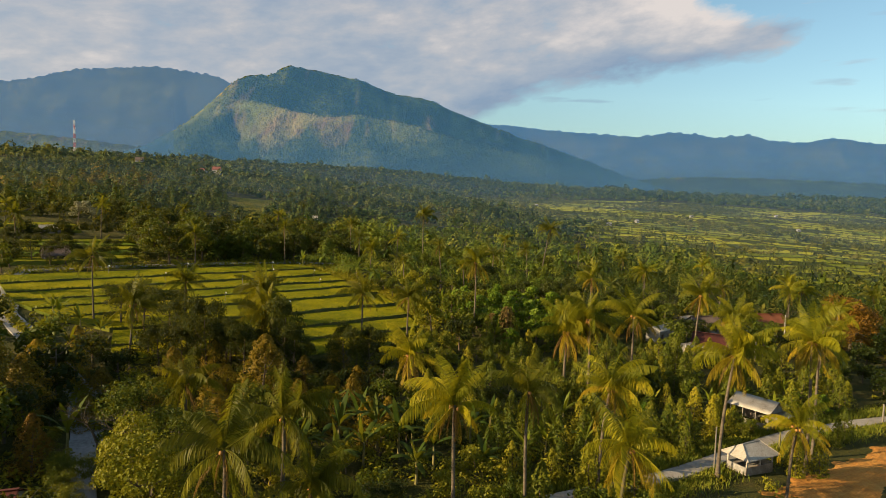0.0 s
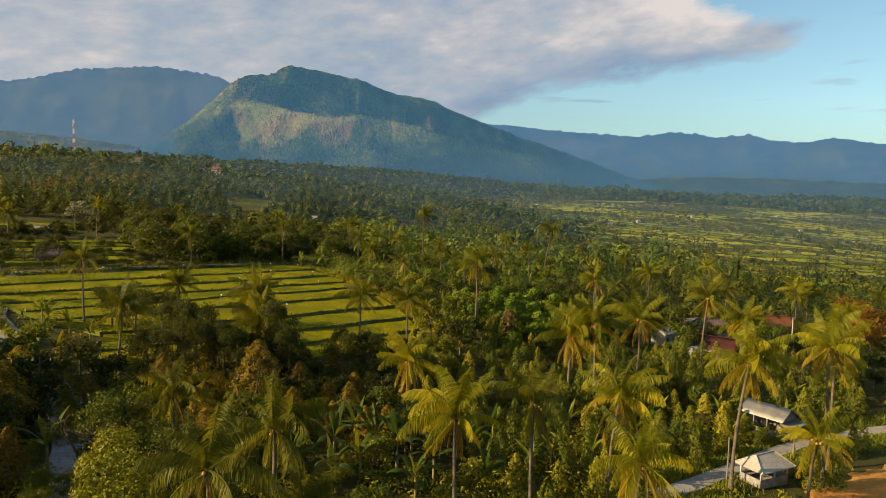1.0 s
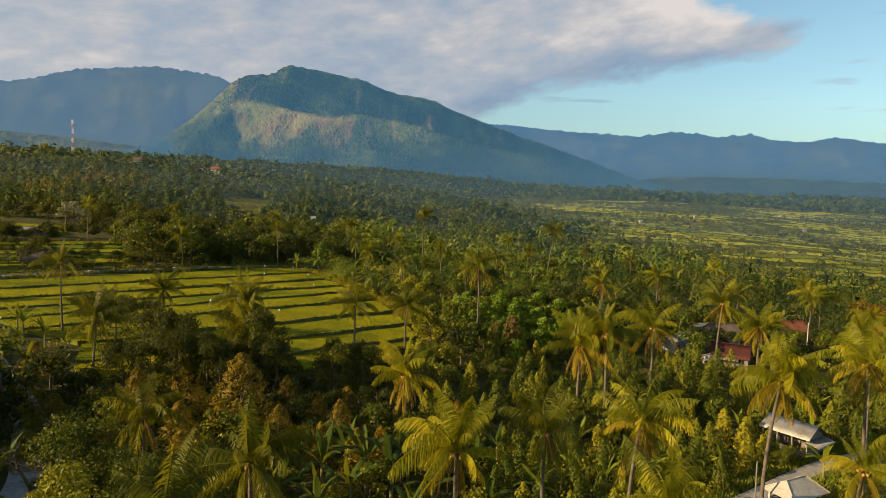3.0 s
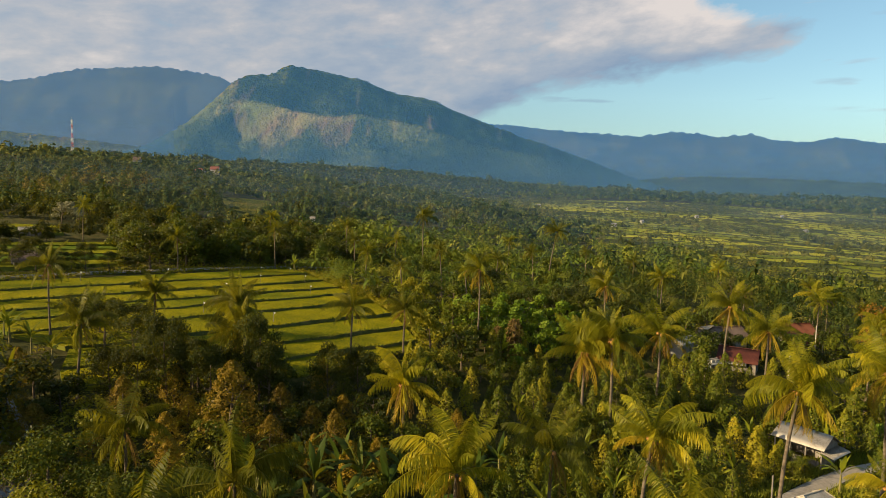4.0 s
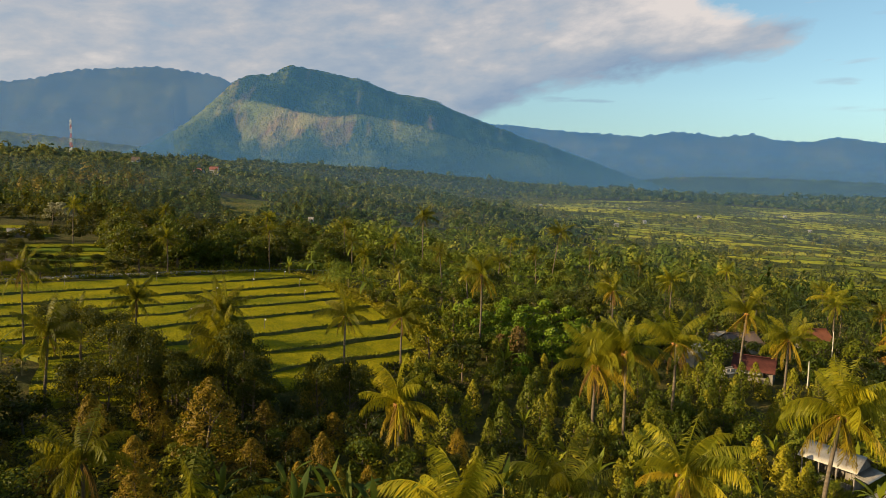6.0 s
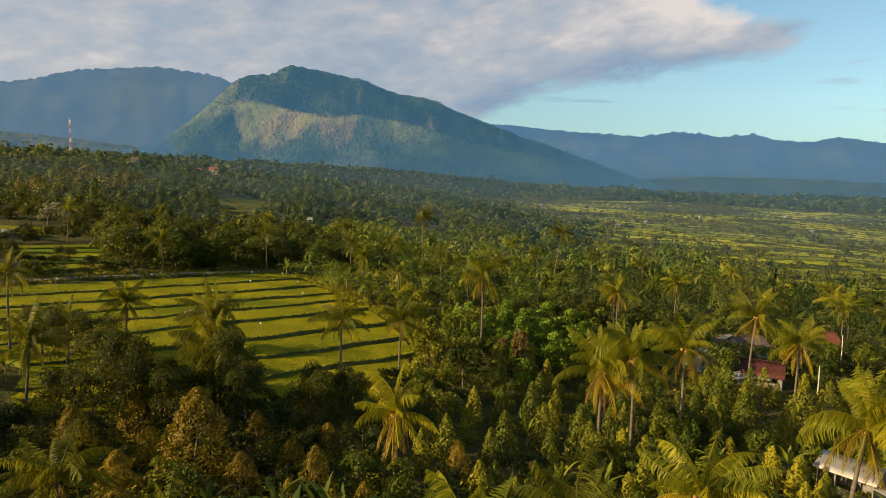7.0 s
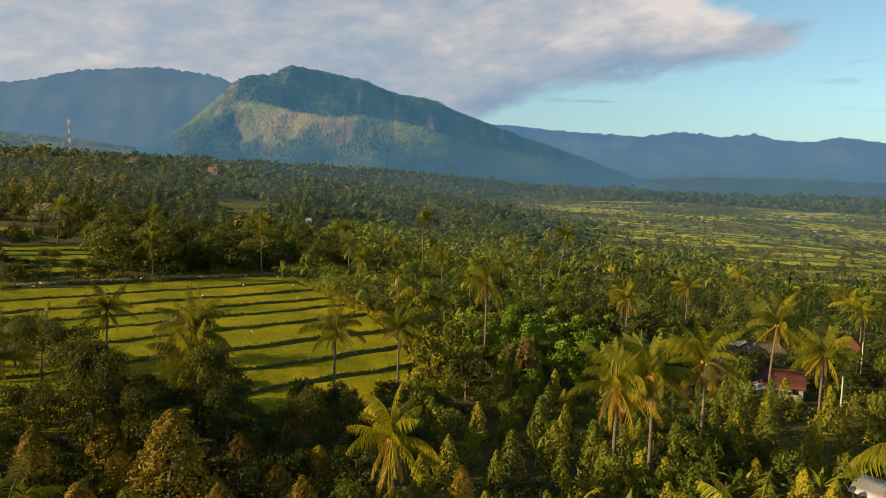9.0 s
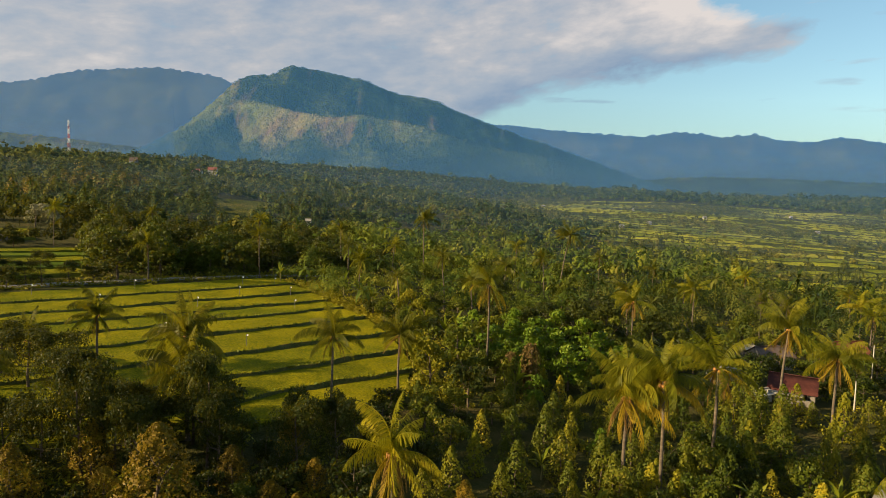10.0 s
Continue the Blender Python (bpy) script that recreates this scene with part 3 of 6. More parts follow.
FOOT_X = (200, 700, 1000, 1300, 1700, 2200, 2700, 3400)
FOOT_Z = (60, 120, 150, 165, 160, 150, 150, 140)
range_mesh("foothill", FOOT_X, FOOT_Z, ((0, 1), (3300, 3300)), 1300, 250, np.linspace(150, 3600, 220), 60, 6.0, 0.25, "low wooded foothills with pale fields below the far ridge", 13)
LOW_X = (-3400, -2900, -2500, -2100, -1700, -1400, -1100)
LOW_Z = (330, 345, 320, 290, 250, 190, 60)
range_mesh("foothill", LOW_X, LOW_Z, ((0, 1), (3350, 3350)), 900, 250, np.linspace(-3600, -1000, 200), 50, 6.0, 0.3, "low wooded foothills before the blue range", 15)


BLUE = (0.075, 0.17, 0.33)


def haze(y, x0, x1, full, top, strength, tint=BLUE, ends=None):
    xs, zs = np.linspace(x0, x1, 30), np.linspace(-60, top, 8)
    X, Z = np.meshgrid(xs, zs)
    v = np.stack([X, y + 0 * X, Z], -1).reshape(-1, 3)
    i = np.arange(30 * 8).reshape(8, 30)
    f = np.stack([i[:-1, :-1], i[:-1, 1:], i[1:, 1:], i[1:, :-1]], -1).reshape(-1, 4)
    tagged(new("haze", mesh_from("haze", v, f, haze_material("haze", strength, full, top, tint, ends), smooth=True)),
           "blue-tinted sheet imitating thin evening haze before the mountains", "haze", kind="backdrop")


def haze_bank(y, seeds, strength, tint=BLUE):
    """A tinted sheet that stands in for the haze in front of a range, up to its skyline."""
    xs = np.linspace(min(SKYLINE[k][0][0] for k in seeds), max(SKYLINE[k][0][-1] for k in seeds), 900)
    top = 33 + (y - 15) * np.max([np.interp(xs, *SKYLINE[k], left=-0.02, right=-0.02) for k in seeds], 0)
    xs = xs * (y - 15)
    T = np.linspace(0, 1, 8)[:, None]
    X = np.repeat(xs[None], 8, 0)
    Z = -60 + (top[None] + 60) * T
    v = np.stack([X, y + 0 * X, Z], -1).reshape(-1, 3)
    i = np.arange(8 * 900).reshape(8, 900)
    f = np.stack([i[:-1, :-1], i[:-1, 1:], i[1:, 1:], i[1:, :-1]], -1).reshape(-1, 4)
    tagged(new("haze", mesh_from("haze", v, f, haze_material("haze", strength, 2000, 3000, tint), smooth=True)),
           "blue-tinted sheet imitating evening haze against the mountain range", "haze", kind="backdrop")


# upright tinted sheets, one behind the other, in place of hazy air
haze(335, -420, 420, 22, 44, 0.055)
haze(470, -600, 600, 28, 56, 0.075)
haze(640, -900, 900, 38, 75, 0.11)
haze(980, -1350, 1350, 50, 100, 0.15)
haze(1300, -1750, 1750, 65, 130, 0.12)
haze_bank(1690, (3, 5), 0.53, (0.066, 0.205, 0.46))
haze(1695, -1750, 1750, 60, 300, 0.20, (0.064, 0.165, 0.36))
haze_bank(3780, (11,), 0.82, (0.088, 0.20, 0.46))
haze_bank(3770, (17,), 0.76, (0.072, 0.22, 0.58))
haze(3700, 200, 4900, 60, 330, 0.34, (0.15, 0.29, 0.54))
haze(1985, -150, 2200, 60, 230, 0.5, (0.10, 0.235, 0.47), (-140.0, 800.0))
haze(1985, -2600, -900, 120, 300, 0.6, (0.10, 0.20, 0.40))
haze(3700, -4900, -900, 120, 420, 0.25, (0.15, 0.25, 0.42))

# ---- rice field beside the grove ----
ROW = Vector((0.682, 0.731))       # along the terraces
ACROSS = Vector((0.731, -0.682))   # down the terraces, towards the grove


def row_point(p, q):
    return ACROSS.x * p + ROW.x * q, ACROSS.y * p + ROW.y * q


EDGES = (-168.5, -157.0, -146.5, -137.5, -130.0, -121.0, -109.3, -99.4, -91.2, -82.5)


def field_end(p):
    """How far the rows reach towards +q at that place across the field."""
    return float(np.interp(p, (-168.5, -152, -136, -120, -108, -96, -90, -84), (108.5, 106, 103, 101, 96, 91, 86, 78)))


def field_start(p):
    return float(np.interp(p, (-168.5, -152, -136, -118, -107, -100, -95, -92, -88, -82.5), (30, 28, 27, 31, 36, 32, 28, 29, 37, 55)))


def terrace(p0, p1, q0a, q1a, q0b, q1b, z, tilt, drop, mat, fall=0.0, name="rice_terrace", label="level terrace of ripe yellow-green rice"):
    """One level bed of rice: a bumpy top with a leafy edge that falls to the next bed."""
    nq, npp = 44, 7
    pts = []
    for j in range(npp):
        s = j / (npp - 1)
        p = p0 + (p1 - p0) * s
        qa, qb = q0a + (q0b - q0a) * s, q1a + (q1b - q1a) * s
        for i in range(nq):
            q = qa + (qb - qa) * i / (nq - 1)
            wob = 0.45 * math.sin(q * 0.23 + p0) + 0.3 * math.sin(q * 0.61 + p0 * 3)
            pts.append((p + wob, q, z + tilt * (q - 70) - 0.50 * s * fall + rng.normal(0, 0.05)))
    rim = lambda idx, dz, dp: [(pts[k][0] + dp, pts[k][1], pts[k][2] + dz) for k in idx]
    v = [(*row_point(p, q), h) for p, q, h in pts]
    f = [(j * nq + i, j * nq + i + 1, (j + 1) * nq + i + 1, (j + 1) * nq + i) for j in range(npp - 1) for i in range(nq - 1)]
    index = [0] * len(f)
    for idx in ([*range((npp - 1) * nq, npp * nq)], [*range(nq)][::-1], [j * nq for j in range(npp)], [j * nq + nq - 1 for j in range(npp)][::-1]):
        base = len(v)
        low = [(pts[k][0] + (0.45 if idx[0] >= nq * (npp - 1) and idx[-1] - idx[0] == nq - 1 else 0), pts[k][1], pts[k][2] - drop) for k in idx]
        v += [(*row_point(p, q), h) for p, q, h in low]
        for k in range(len(idx) - 1):
            f.append((idx[k], idx[k + 1], base + k + 1, base + k))
            index.append(1)
    return mesh_from(name, v, f, [mat, M_GRASS], index)


field = thing("rice_field", Matrix(), "terraced field of ripening rice with grassy bunds", "rice field")
for k in range(len(EDGES) - 1):
    p0, p1 = EDGES[k] + 0.2, EDGES[k + 1] - 0.45
    pm, qm = (p0 + p1) / 2, 70
    low, high = gz(*row_point(p0, 40)), gz(*row_point(p0, 90))
    tilt = (high - low) / 50
    z = low + tilt * 30 + 0.45
    me = terrace(p0, p1, field_start(p0), field_end(p0), field_start(p1), field_end(p1), z, tilt, 1.6, M_RICE if k % 3 else M_RICE_GREEN, max(0.0, gz(*row_point(p0, 70)) - gz(*row_point(p1, 70))))
    child("rice_terrace", me, field)
    v, f = [], []
    for i in range(60):
        q = field_start(p1) + (field_end(p1) - field_start(p1)) * i / 59
        wob = 0.45 * math.sin(q * 0.23 + p0) + 0.3 * math.sin(q * 0.61 + p0 * 3)
        zz = z + tilt * (q - 70) - 0.50 * max(0.0, gz(*row_point(p0, 70)) - gz(*row_point(p1, 70)))
        for dp, dz in ((0.04, -0.3), (0.10, 0.02), (0.32, 0.06), (0.62, -0.9)):
            v.append((*row_point(p1 + wob + dp + rng.normal(0, 0.03), q), zz + dz + rng.normal(0, 0.03)))
    f = [(i * 4 + j, i * 4 + j + 1, i * 4 + j + 5, i * 4 + j + 4) for i in range(59) for j in range(3)]
    v, f = np.array(v), np.array(f)
    n = 700
    pick = rng.integers(0, 59, n)
    root = v[pick * 4 + rng.integers(1, 4, n)] + (v[(pick + 1) * 4 + 1] - v[pick * 4 + 1]) * rng.uniform(0, 1, (n, 1))
    side = np.stack([rng.normal(0, 0.10, n), rng.normal(0, 0.10, n), 0 * root[:, 2]], 1)
    tip = root + np.stack([rng.normal(0, 0.15, n), rng.normal(0, 0.15, n), rng.uniform(0.10, 0.36, n)], 1)
    blades = np.stack([root - side - [0, 0, 0.1], root + side - [0, 0, 0.1], tip + side * 0.4, tip - side * 0.4], 1).reshape(-1, 3)
    index = np.r_[np.zeros(len(f), int), np.ones(n, int)]
    f = np.concatenate([f, len(v) + np.arange(4 * n).reshape(-1, 4)])
    child("bund", mesh_from("bund", np.concatenate([v, blades]), f, [M_BUND, M_GRASS], index), field, "narrow earth bund with rough grass")

# ---- roads and clearings ----
LANE = [(4, 53), (12.4, 59.0), (19.4, 63.4), (26.2, 68.4), (30.0, 71.8), (33.0, 74.5), (38.0, 78.8), (43.0, 82.8), (47.3, 86.0), (51.0, 88.0), (55.0, 89.8), (59.4, 92.2), (67.2, 95.8), (84, 103), (110, 109), (150, 116)]
BACK_LANE = [(-28, 44), (-33.5, 53), (-36.5, 60.5), (-44, 72), (-60, 88), (-78, 106), (-88, 121), (-99, 136), (-103, 148), (-91, 161), (-78, 174), (-58, 195), (-50, 206), (-30, 224)]


def lane_mesh(name, line, width, lift, mat, label):
    line = np.array(line, float)
    d = np.r_[0, np.cumsum(np.linalg.norm(np.diff(line, axis=0), axis=1))]
    t = np.arange(0, d[-1], 0.8)
    px, py = np.interp(t, d, line[:, 0]), np.interp(t, d, line[:, 1])
    for _ in range(6):
        px[1:-1], py[1:-1] = (px[:-2] + 2 * px[1:-1] + px[2:]) / 4, (py[:-2] + 2 * py[1:-1] + py[2:]) / 4
    tx, ty = np.gradient(px), np.gradient(py)
    n = np.hypot(tx, ty)
    nx, ny = -ty / n, tx / n
    v, f = [], []
    cols = (-0.52, -0.5, -0.25, 0, 0.25, 0.5, 0.52)
    for i in range(len(t)):
        w = width * (1 + 0.06 * math.sin(t[i] * 0.3))
        for c in cols:
            x, y = px[i] + nx[i] * c * w, py[i] + ny[i] * c * w
            v.append((x, y, gz(x, y) + (lift if abs(c) < 0.51 else -0.2)))
    k = len(cols)
    f = [(i * k + j, (i + 1) * k + j, (i + 1) * k + j + 1, i * k + j + 1) for i in range(len(t) - 1) for j in range(k - 1)]
    ob = tagged(new(name, mesh_from(name, v, f, mat)), label, "road", kind="structure")
    return np.stack([px, py], 1)


lane_pts = lane_mesh("road", LANE, 2.15, 0.18, M_ROAD, "pale narrow concrete lane through the grove")
back_pts = lane_mesh("road", BACK_LANE, 3.2, 0.22, M_ASPHALT, "pale grey village road beside the rice field")


def near_line(x, y, pts, r):
    return bool(np.min((pts[:, 0] - x) ** 2 + (pts[:, 1] - y) ** 2) < r * r)


def in_field(x, y, pad=0.0):
    p, q = ACROSS.x * x + ACROSS.y * y, ROW.x * x + ROW.y * y
    return EDGES[0] - pad < p < EDGES[-1] + pad and field_start(p) - pad < q < field_end(p) + pad


def in_upper_field(x, y):
    """The second field, beyond the road."""
    p, q = ACROSS.x * x + ACROSS.y * y, ROW.x * x + ROW.y * y
    return (-248 < p < -183 and 18 < q < 67 + (-183 - p) * 0.3) or (-314 < p < -272 and 28 < q < 83)


def in_small_field(x, y):
    return 370 < y < 585 and abs(x + 138 + (y - 425) * 0.39) < 18 + 0.02 * (y - 370)


def in_terraces(x, y):
    edge = float(np.interp(y, (280, 330, 400, 440, 480, 570, 680, 840, 960, 1230), (175, 165, 150, 118, 104, 100, 60, 0, -20, 0)))
    return 285 + 18 * math.sin(x * 0.03) < y < 1230 and x > edge + 10 * math.sin(y * 0.05) and x < 0.72 * y + 60


BUILT = [(35.3, 71.6, 5.0), (44.7, 90.3, 4.6), (45.5, 85.5, 3.5), (54.9, 133.3, 5.5), (46.8, 141, 5), (62.5, 157, 6), (57, 153.5, 4), (59.8, 161.5, 3), (82, 165, 7), (28.5, 62.5, 5), (23, 59, 3.5), (47, 68, 9), (54, 74, 9), (42, 62, 6), (-35, 43, 5), (61, 81, 6), (40, 67, 4), (-110, 168, 5), (-153.5, 233.4, 5)]


def is_free(x, y, pad=0.0):
    if in_field(x, y, 2.0 + pad) or in_upper_field(x, y) or near_line(x, y, lane_pts, 2.6 + pad) or near_line(x, y, back_pts, 1.9 + min(pad, 0)):
        return False
    return all((x - a) ** 2 + (y - b) ** 2 > (r + pad) ** 2 for a, b, r in BUILT)


# ---- plants: one of each kind, then copies ----
SET_ASIDE = []


def trunk_mesh(height, r0, r, limbs=5, spread=2.0, lean=0.25, name="trunk"):
    pts = np.array([(lean * s * s * height * 0.15 + 0.12 * math.sin(s * 5), 0.1 * math.sin(s * 4 + 1), s * height) for s in np.linspace(0, 1, 7)])
    pieces = [tube(pts, np.linspace(r0, r0 * 0.35, 7), 7)]
    for k in range(limbs):
        s = r.uniform(0.45, 0.9)
        base = pts[int(s * 6)]
        a = r.uniform(0, 6.28)
        tip = base + np.array([math.cos(a) * spread, math.sin(a) * spread, height * r.uniform(0.15, 0.4)]) * r.uniform(0.7, 1.1)
        mid = (base + tip) / 2 + np.array([0, 0, -0.15 * spread])
        pieces.append(tube([base, mid, tip], [r0 * 0.4, r0 * 0.25, r0 * 0.08], 5))
    v, f = joined(pieces)
    return mesh_from(name, v, f, M_BARK, smooth=True)


def round_crown(height, radius, n, mat, r, lobes=9, leaf=0.34, base=0.35):
    """A broad crown of leaf clumps on many lobes, ragged and with gaps."""
    cs, outs = [], []
    for k in range(lobes):
        a, d = r.uniform(0, 6.28), radius * math.sqrt(r.uniform(0, 1)) * 0.68
        zc = height * r.uniform(base + 0.08, 0.86) if d > radius * 0.3 else height * r.uniform(0.62, 0.88)
        rad = radius * r.uniform(0.30, 0.52)
        m = n // lobes
        dirs = sphere_points(m, r)
        dirs[:, 2] = np.where(dirs[:, 2] < -0.35, -dirs[:, 2], dirs[:, 2])
        shell = rad * r.uniform(0.62, 1.08, (m, 1))
        cs.append(np.array([math.cos(a) * d, math.sin(a) * d, zc]) + dirs * shell * np.array([1, 1, 0.78]))
        outs.append(dirs)
    v, f = leaves(np.concatenate(cs), np.concatenate(outs), leaf, leaf * 0.52, r)
    return mesh_from("crown", v, f, mat)


def cone_crown(height, radius, n, mat, r, leaf=0.26, base=0.10, power=0.8):
    """A narrow, pointed crown, such as a clove tree has."""
    h = r.uniform(0, 1, n) ** 1.1
    rad = radius * (1 - h) ** power * np.where(h < 0.12, 0.6 + h / 0.3, 1.0)
    a = r.uniform(0, 6.28, n)
    bulge = 1 + 0.22 * np.sin(a * 3 + h * 14) + 0.15 * np.sin(a * 5 - h * 23)
    rr = rad * bulge * np.sqrt(r.uniform(0.62, 1.0, n)) + 0.06
    c = np.stack([np.cos(a) * rr, np.sin(a) * rr, height * (base + h * (1 - base))], 1)
    out = np.stack([np.cos(a), np.sin(a), np.full(n, 0.55)], 1)
    v, f = leaves(c, out, leaf, leaf * 0.5, r)
    return mesh_from("crown", v, f, mat)


def make_tree(name, trunk, crown, label, category, crown_label=""):
    """A standing pattern tree, copied later and taken away at the end."""
    t = thing(name, pose(0, -3000, -500), label, category)
    child("trunk", trunk, t)
    child("crown", crown, t, crown_label)
    SET_ASIDE.append(t)
    return t


def drop_patterns():
    for t in SET_ASIDE:
        for o in (*t.children_recursive, t):
            bpy.data.objects.remove(o)


def standing(x, y, turn, size=1.0, tall=1.0, sink=0.15, lean=0.0):
    return Matrix.Translation((x, y, gz(x, y) - sink)) @ Euler((lean, 0, turn)).to_matrix().to_4x4() @ Matrix.Diagonal((size, size, size * tall, 1))


R = np.random.default_rng(21)
BROAD = [make_tree("tree", trunk_mesh(5.0, 0.17, R, 6, 1.9), round_crown(7.0, 2.9, 1000, m, R, lb + 3, 0.27, 0.12), lab, "tree")
         for m, lb, lab in ((M_LEAF, 9, "leafy green broadleaf tree in the grove"), (M_LEAF, 12, "leafy green broadleaf tree in the grove"),
                            (M_LEAF_DARK, 10, "dense dark green broadleaf tree"), (M_LEAF_BRIGHT, 10, "light green leafy tree in full sun"), (M_LEAF_YELLOW, 11, "yellow-green leafy tree in full sun"))]
FINE = [make_tree("tree", trunk_mesh(5.0, 0.17, R, 6, 1.9), round_crown(7.0, 2.8, 4600, m, R, 18, 0.115, 0.12), lab, "tree")
        for m, lab in ((M_LEAF_YELLOW, "bushy yellow-green broadleaf tree in low sun"), (M_LEAF, "leafy green broadleaf tree in the grove"), (M_LEAF_DARK, "dense dark green broadleaf tree"))]
BIG = [make_tree("tree", trunk_mesh(8.0, 0.3, R, 7, 3.0), round_crown(11.5, 4.9, 1750, m, R, 17, 0.39, 0.05), lab, "tree")
       for m, lab in ((M_LEAF_DARK, "large dark spreading tree behind the rice field"), (M_LEAF, "large spreading green tree with dense crown"))]
CLOVE = [make_tree("clove_tree", trunk_mesh(3.2, 0.09, R, 3, 0.6), cone_crown(4.9, 1.3, 920, m, R, 0.155, 0.05, 0.62), "young conical clove tree with yellow-green leaves", "tree")
         for m in (M_LEAF_YELLOW, M_LEAF_SUN, M_LEAF)]
PALE = make_tree("tree", trunk_mesh(5.0, 0.17, R, 6, 1.9), round_crown(7.0, 2.6, 900, M_LEAF_PALE, R, 11, 0.22), "tall tree with pale whitish blossom-like leaves", "tree")
RUST = make_tree("tree", trunk_mesh(5.0, 0.2, R, 6, 1.9), round_crown(7.0, 3.3, 3600, M_LEAF_ORANGE, R, 16, 0.15, 0.12), "wide tree with rusty orange-brown leaves", "tree")
BROWN = [make_tree("tree", trunk_mesh(5.0, 0.14, R, 4, 1.2), cone_crown(7.4, 2.4, 3400, m, R, 0.125, 0.06, 0.62), lab, "tree")
         for m, lab in ((M_LEAF_BROWN, "pointed tree with golden brown dry leaves"), (M_LEAF_BROWN, "pointed tree with golden brown dry leaves"), (M_LEAF_ORANGE, "pointed tree with rusty orange leaves"))]


# coconut palms
def frond_mesh(name, length, rise, droop, pairs, mat, r, hang=0.55, blade=0.85, half=0.045):
    """A feathered palm leaf along +x: a bent rib with two rows of hanging blades."""
    s = np.linspace(0, 1, 12)
    ang = rise - droop * s ** 1.25
    step = length / 11
    x = np.r_[0, np.cumsum(np.cos(ang[:-1]) * step)]
    z = np.r_[0, np.cumsum(np.sin(ang[:-1]) * step)]
    rib = np.stack([x, 0.12 * np.sin(s * 2.5), z], 1)
    rv, rf = tube(rib, np.linspace(0.055, 0.012, 12), 4)
    t = np.repeat(np.linspace(0.13, 0.99, pairs), 2) + r.normal(0, 0.004, pairs * 2)
    side = np.tile([1.0, -1.0], pairs)
    base = np.stack([np.interp(t, s, rib[:, k]) for k in range(3)], 1)
    a = np.interp(t, s, ang)
    along = np.stack([np.cos(a), 0 * a, np.sin(a)], 1)
    ln = blade * np.sin(np.clip(t * 1.02, 0, 1) * np.pi) ** 0.45 * r.uniform(0.85, 1.12, pairs * 2) * np.where(t > 0.9, 0.8, 1)
    hg = np.clip(hang * r.uniform(0.6, 1.35, pairs * 2), 0, 1.3)
    out = np.stack([0 * t, side * np.cos(hg), -np.sin(hg)], 1) * 0.85 + along * 0.5
    out /= np.linalg.norm(out, axis=1)[:, None]
    mid = base + out * (ln * 0.5)[:, None] + np.array([0, 0, -1]) * (ln * 0.03)[:, None]
    tip = base + out * (ln * 0.92)[:, None] + np.array([0, 0, -1]) * (ln * 0.26)[:, None]
    w = along * half
    v = np.stack([base - w * 0.6, base + w * 0.6, mid + w, mid - w, tip + w * 0.2, tip - w * 0.2], 1).reshape(-1, 3)
    k = np.arange(pairs * 2)[:, None] * 6
    f = np.concatenate([k + np.array([[0, 1, 2, 3]]), k + np.array([[3, 2, 4, 5]])])
    vv, ff = joined([(rv, rf), (v, f)])
    return mesh_from(name, vv, ff, mat)


R = np.random.default_rng(5)
def frond_set(mat, old, young):
    up = [frond_mesh("frond", 4.2, 1.5, 0.75, 42, young, R, 0.8, 0.80, 0.034), frond_mesh("frond", 4.4, 1.3, 1.25, 43, young, R, 1.0, 0.85, 0.034), frond_mesh("frond", 4.4, 1.15, 1.6, 43, mat, R, 1.1, 0.9, 0.034)]
    mid = [frond_mesh("frond", 4.4, 1.05, 2.25, 43, mat, R, 1.15, 0.95, 0.035), frond_mesh("frond", 4.6, 0.75, 1.8, 43, mat, R, 1.25, 1.0, 0.035), frond_mesh("frond", 4.5, 0.35, 1.55, 43, mat, R, 1.3, 0.95, 0.035)]
    low = [frond_mesh("frond", 4.2, -0.1, 1.4, 40, old, R, 1.3, 0.9, 0.036), frond_mesh("frond", 4.0, -0.55, 0.95, 40, old, R, 1.2, 0.8, 0.036)]
    return up, mid, low


# bright, dark and olive sets; besides hue they carry sun and shade in colour
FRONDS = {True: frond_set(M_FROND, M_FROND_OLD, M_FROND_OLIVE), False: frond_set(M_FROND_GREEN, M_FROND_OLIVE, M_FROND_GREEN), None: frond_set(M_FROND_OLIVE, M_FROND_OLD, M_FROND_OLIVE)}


def far_frond_set(mat):
    up = [frond_mesh("frond", 4.0, 1.25, 1.0, 18, mat, R, 0.5, 0.85, 0.075)]
    mid = [frond_mesh("frond", 4.5, 0.75, 1.8, 18, mat, R, 0.95, 1.0, 0.08), frond_mesh("frond", 4.5, 0.4, 1.6, 18, mat, R, 1.1, 1.0, 0.08)]
    low = [frond_mesh("frond", 4.2, -0.3, 1.3, 16, mat, R, 1.2, 0.9, 0.08)]
    return up, mid, low


FAR_FRONDS = {True: far_frond_set(M_FROND_OLIVE), None: far_frond_set(M_FROND_OLIVE), False: far_frond_set(M_FROND_GREEN)}
FROND_DEAD = [frond_mesh("dry_frond", 3.2, -0.75, 0.8, 26, M_FROND_DRY, R, 1.1, 0.55, 0.03), frond_mesh("dry_frond", 2.7, -1.1, 0.45, 24, M_FROND_DRY, R, 1.2, 0.5, 0.03)]


def nut_mesh():
    pts = np.array([(0, 0, -1), (0, 0, -0.6), (0, 0, 0), (0, 0, 0.6), (0, 0, 1)]) * 0.16
    v, f = tube(pts, [0.01, 0.11, 0.145, 0.11, 0.01], 6)
    return mesh_from("coconut", v, f, M_NUT, smooth=True)


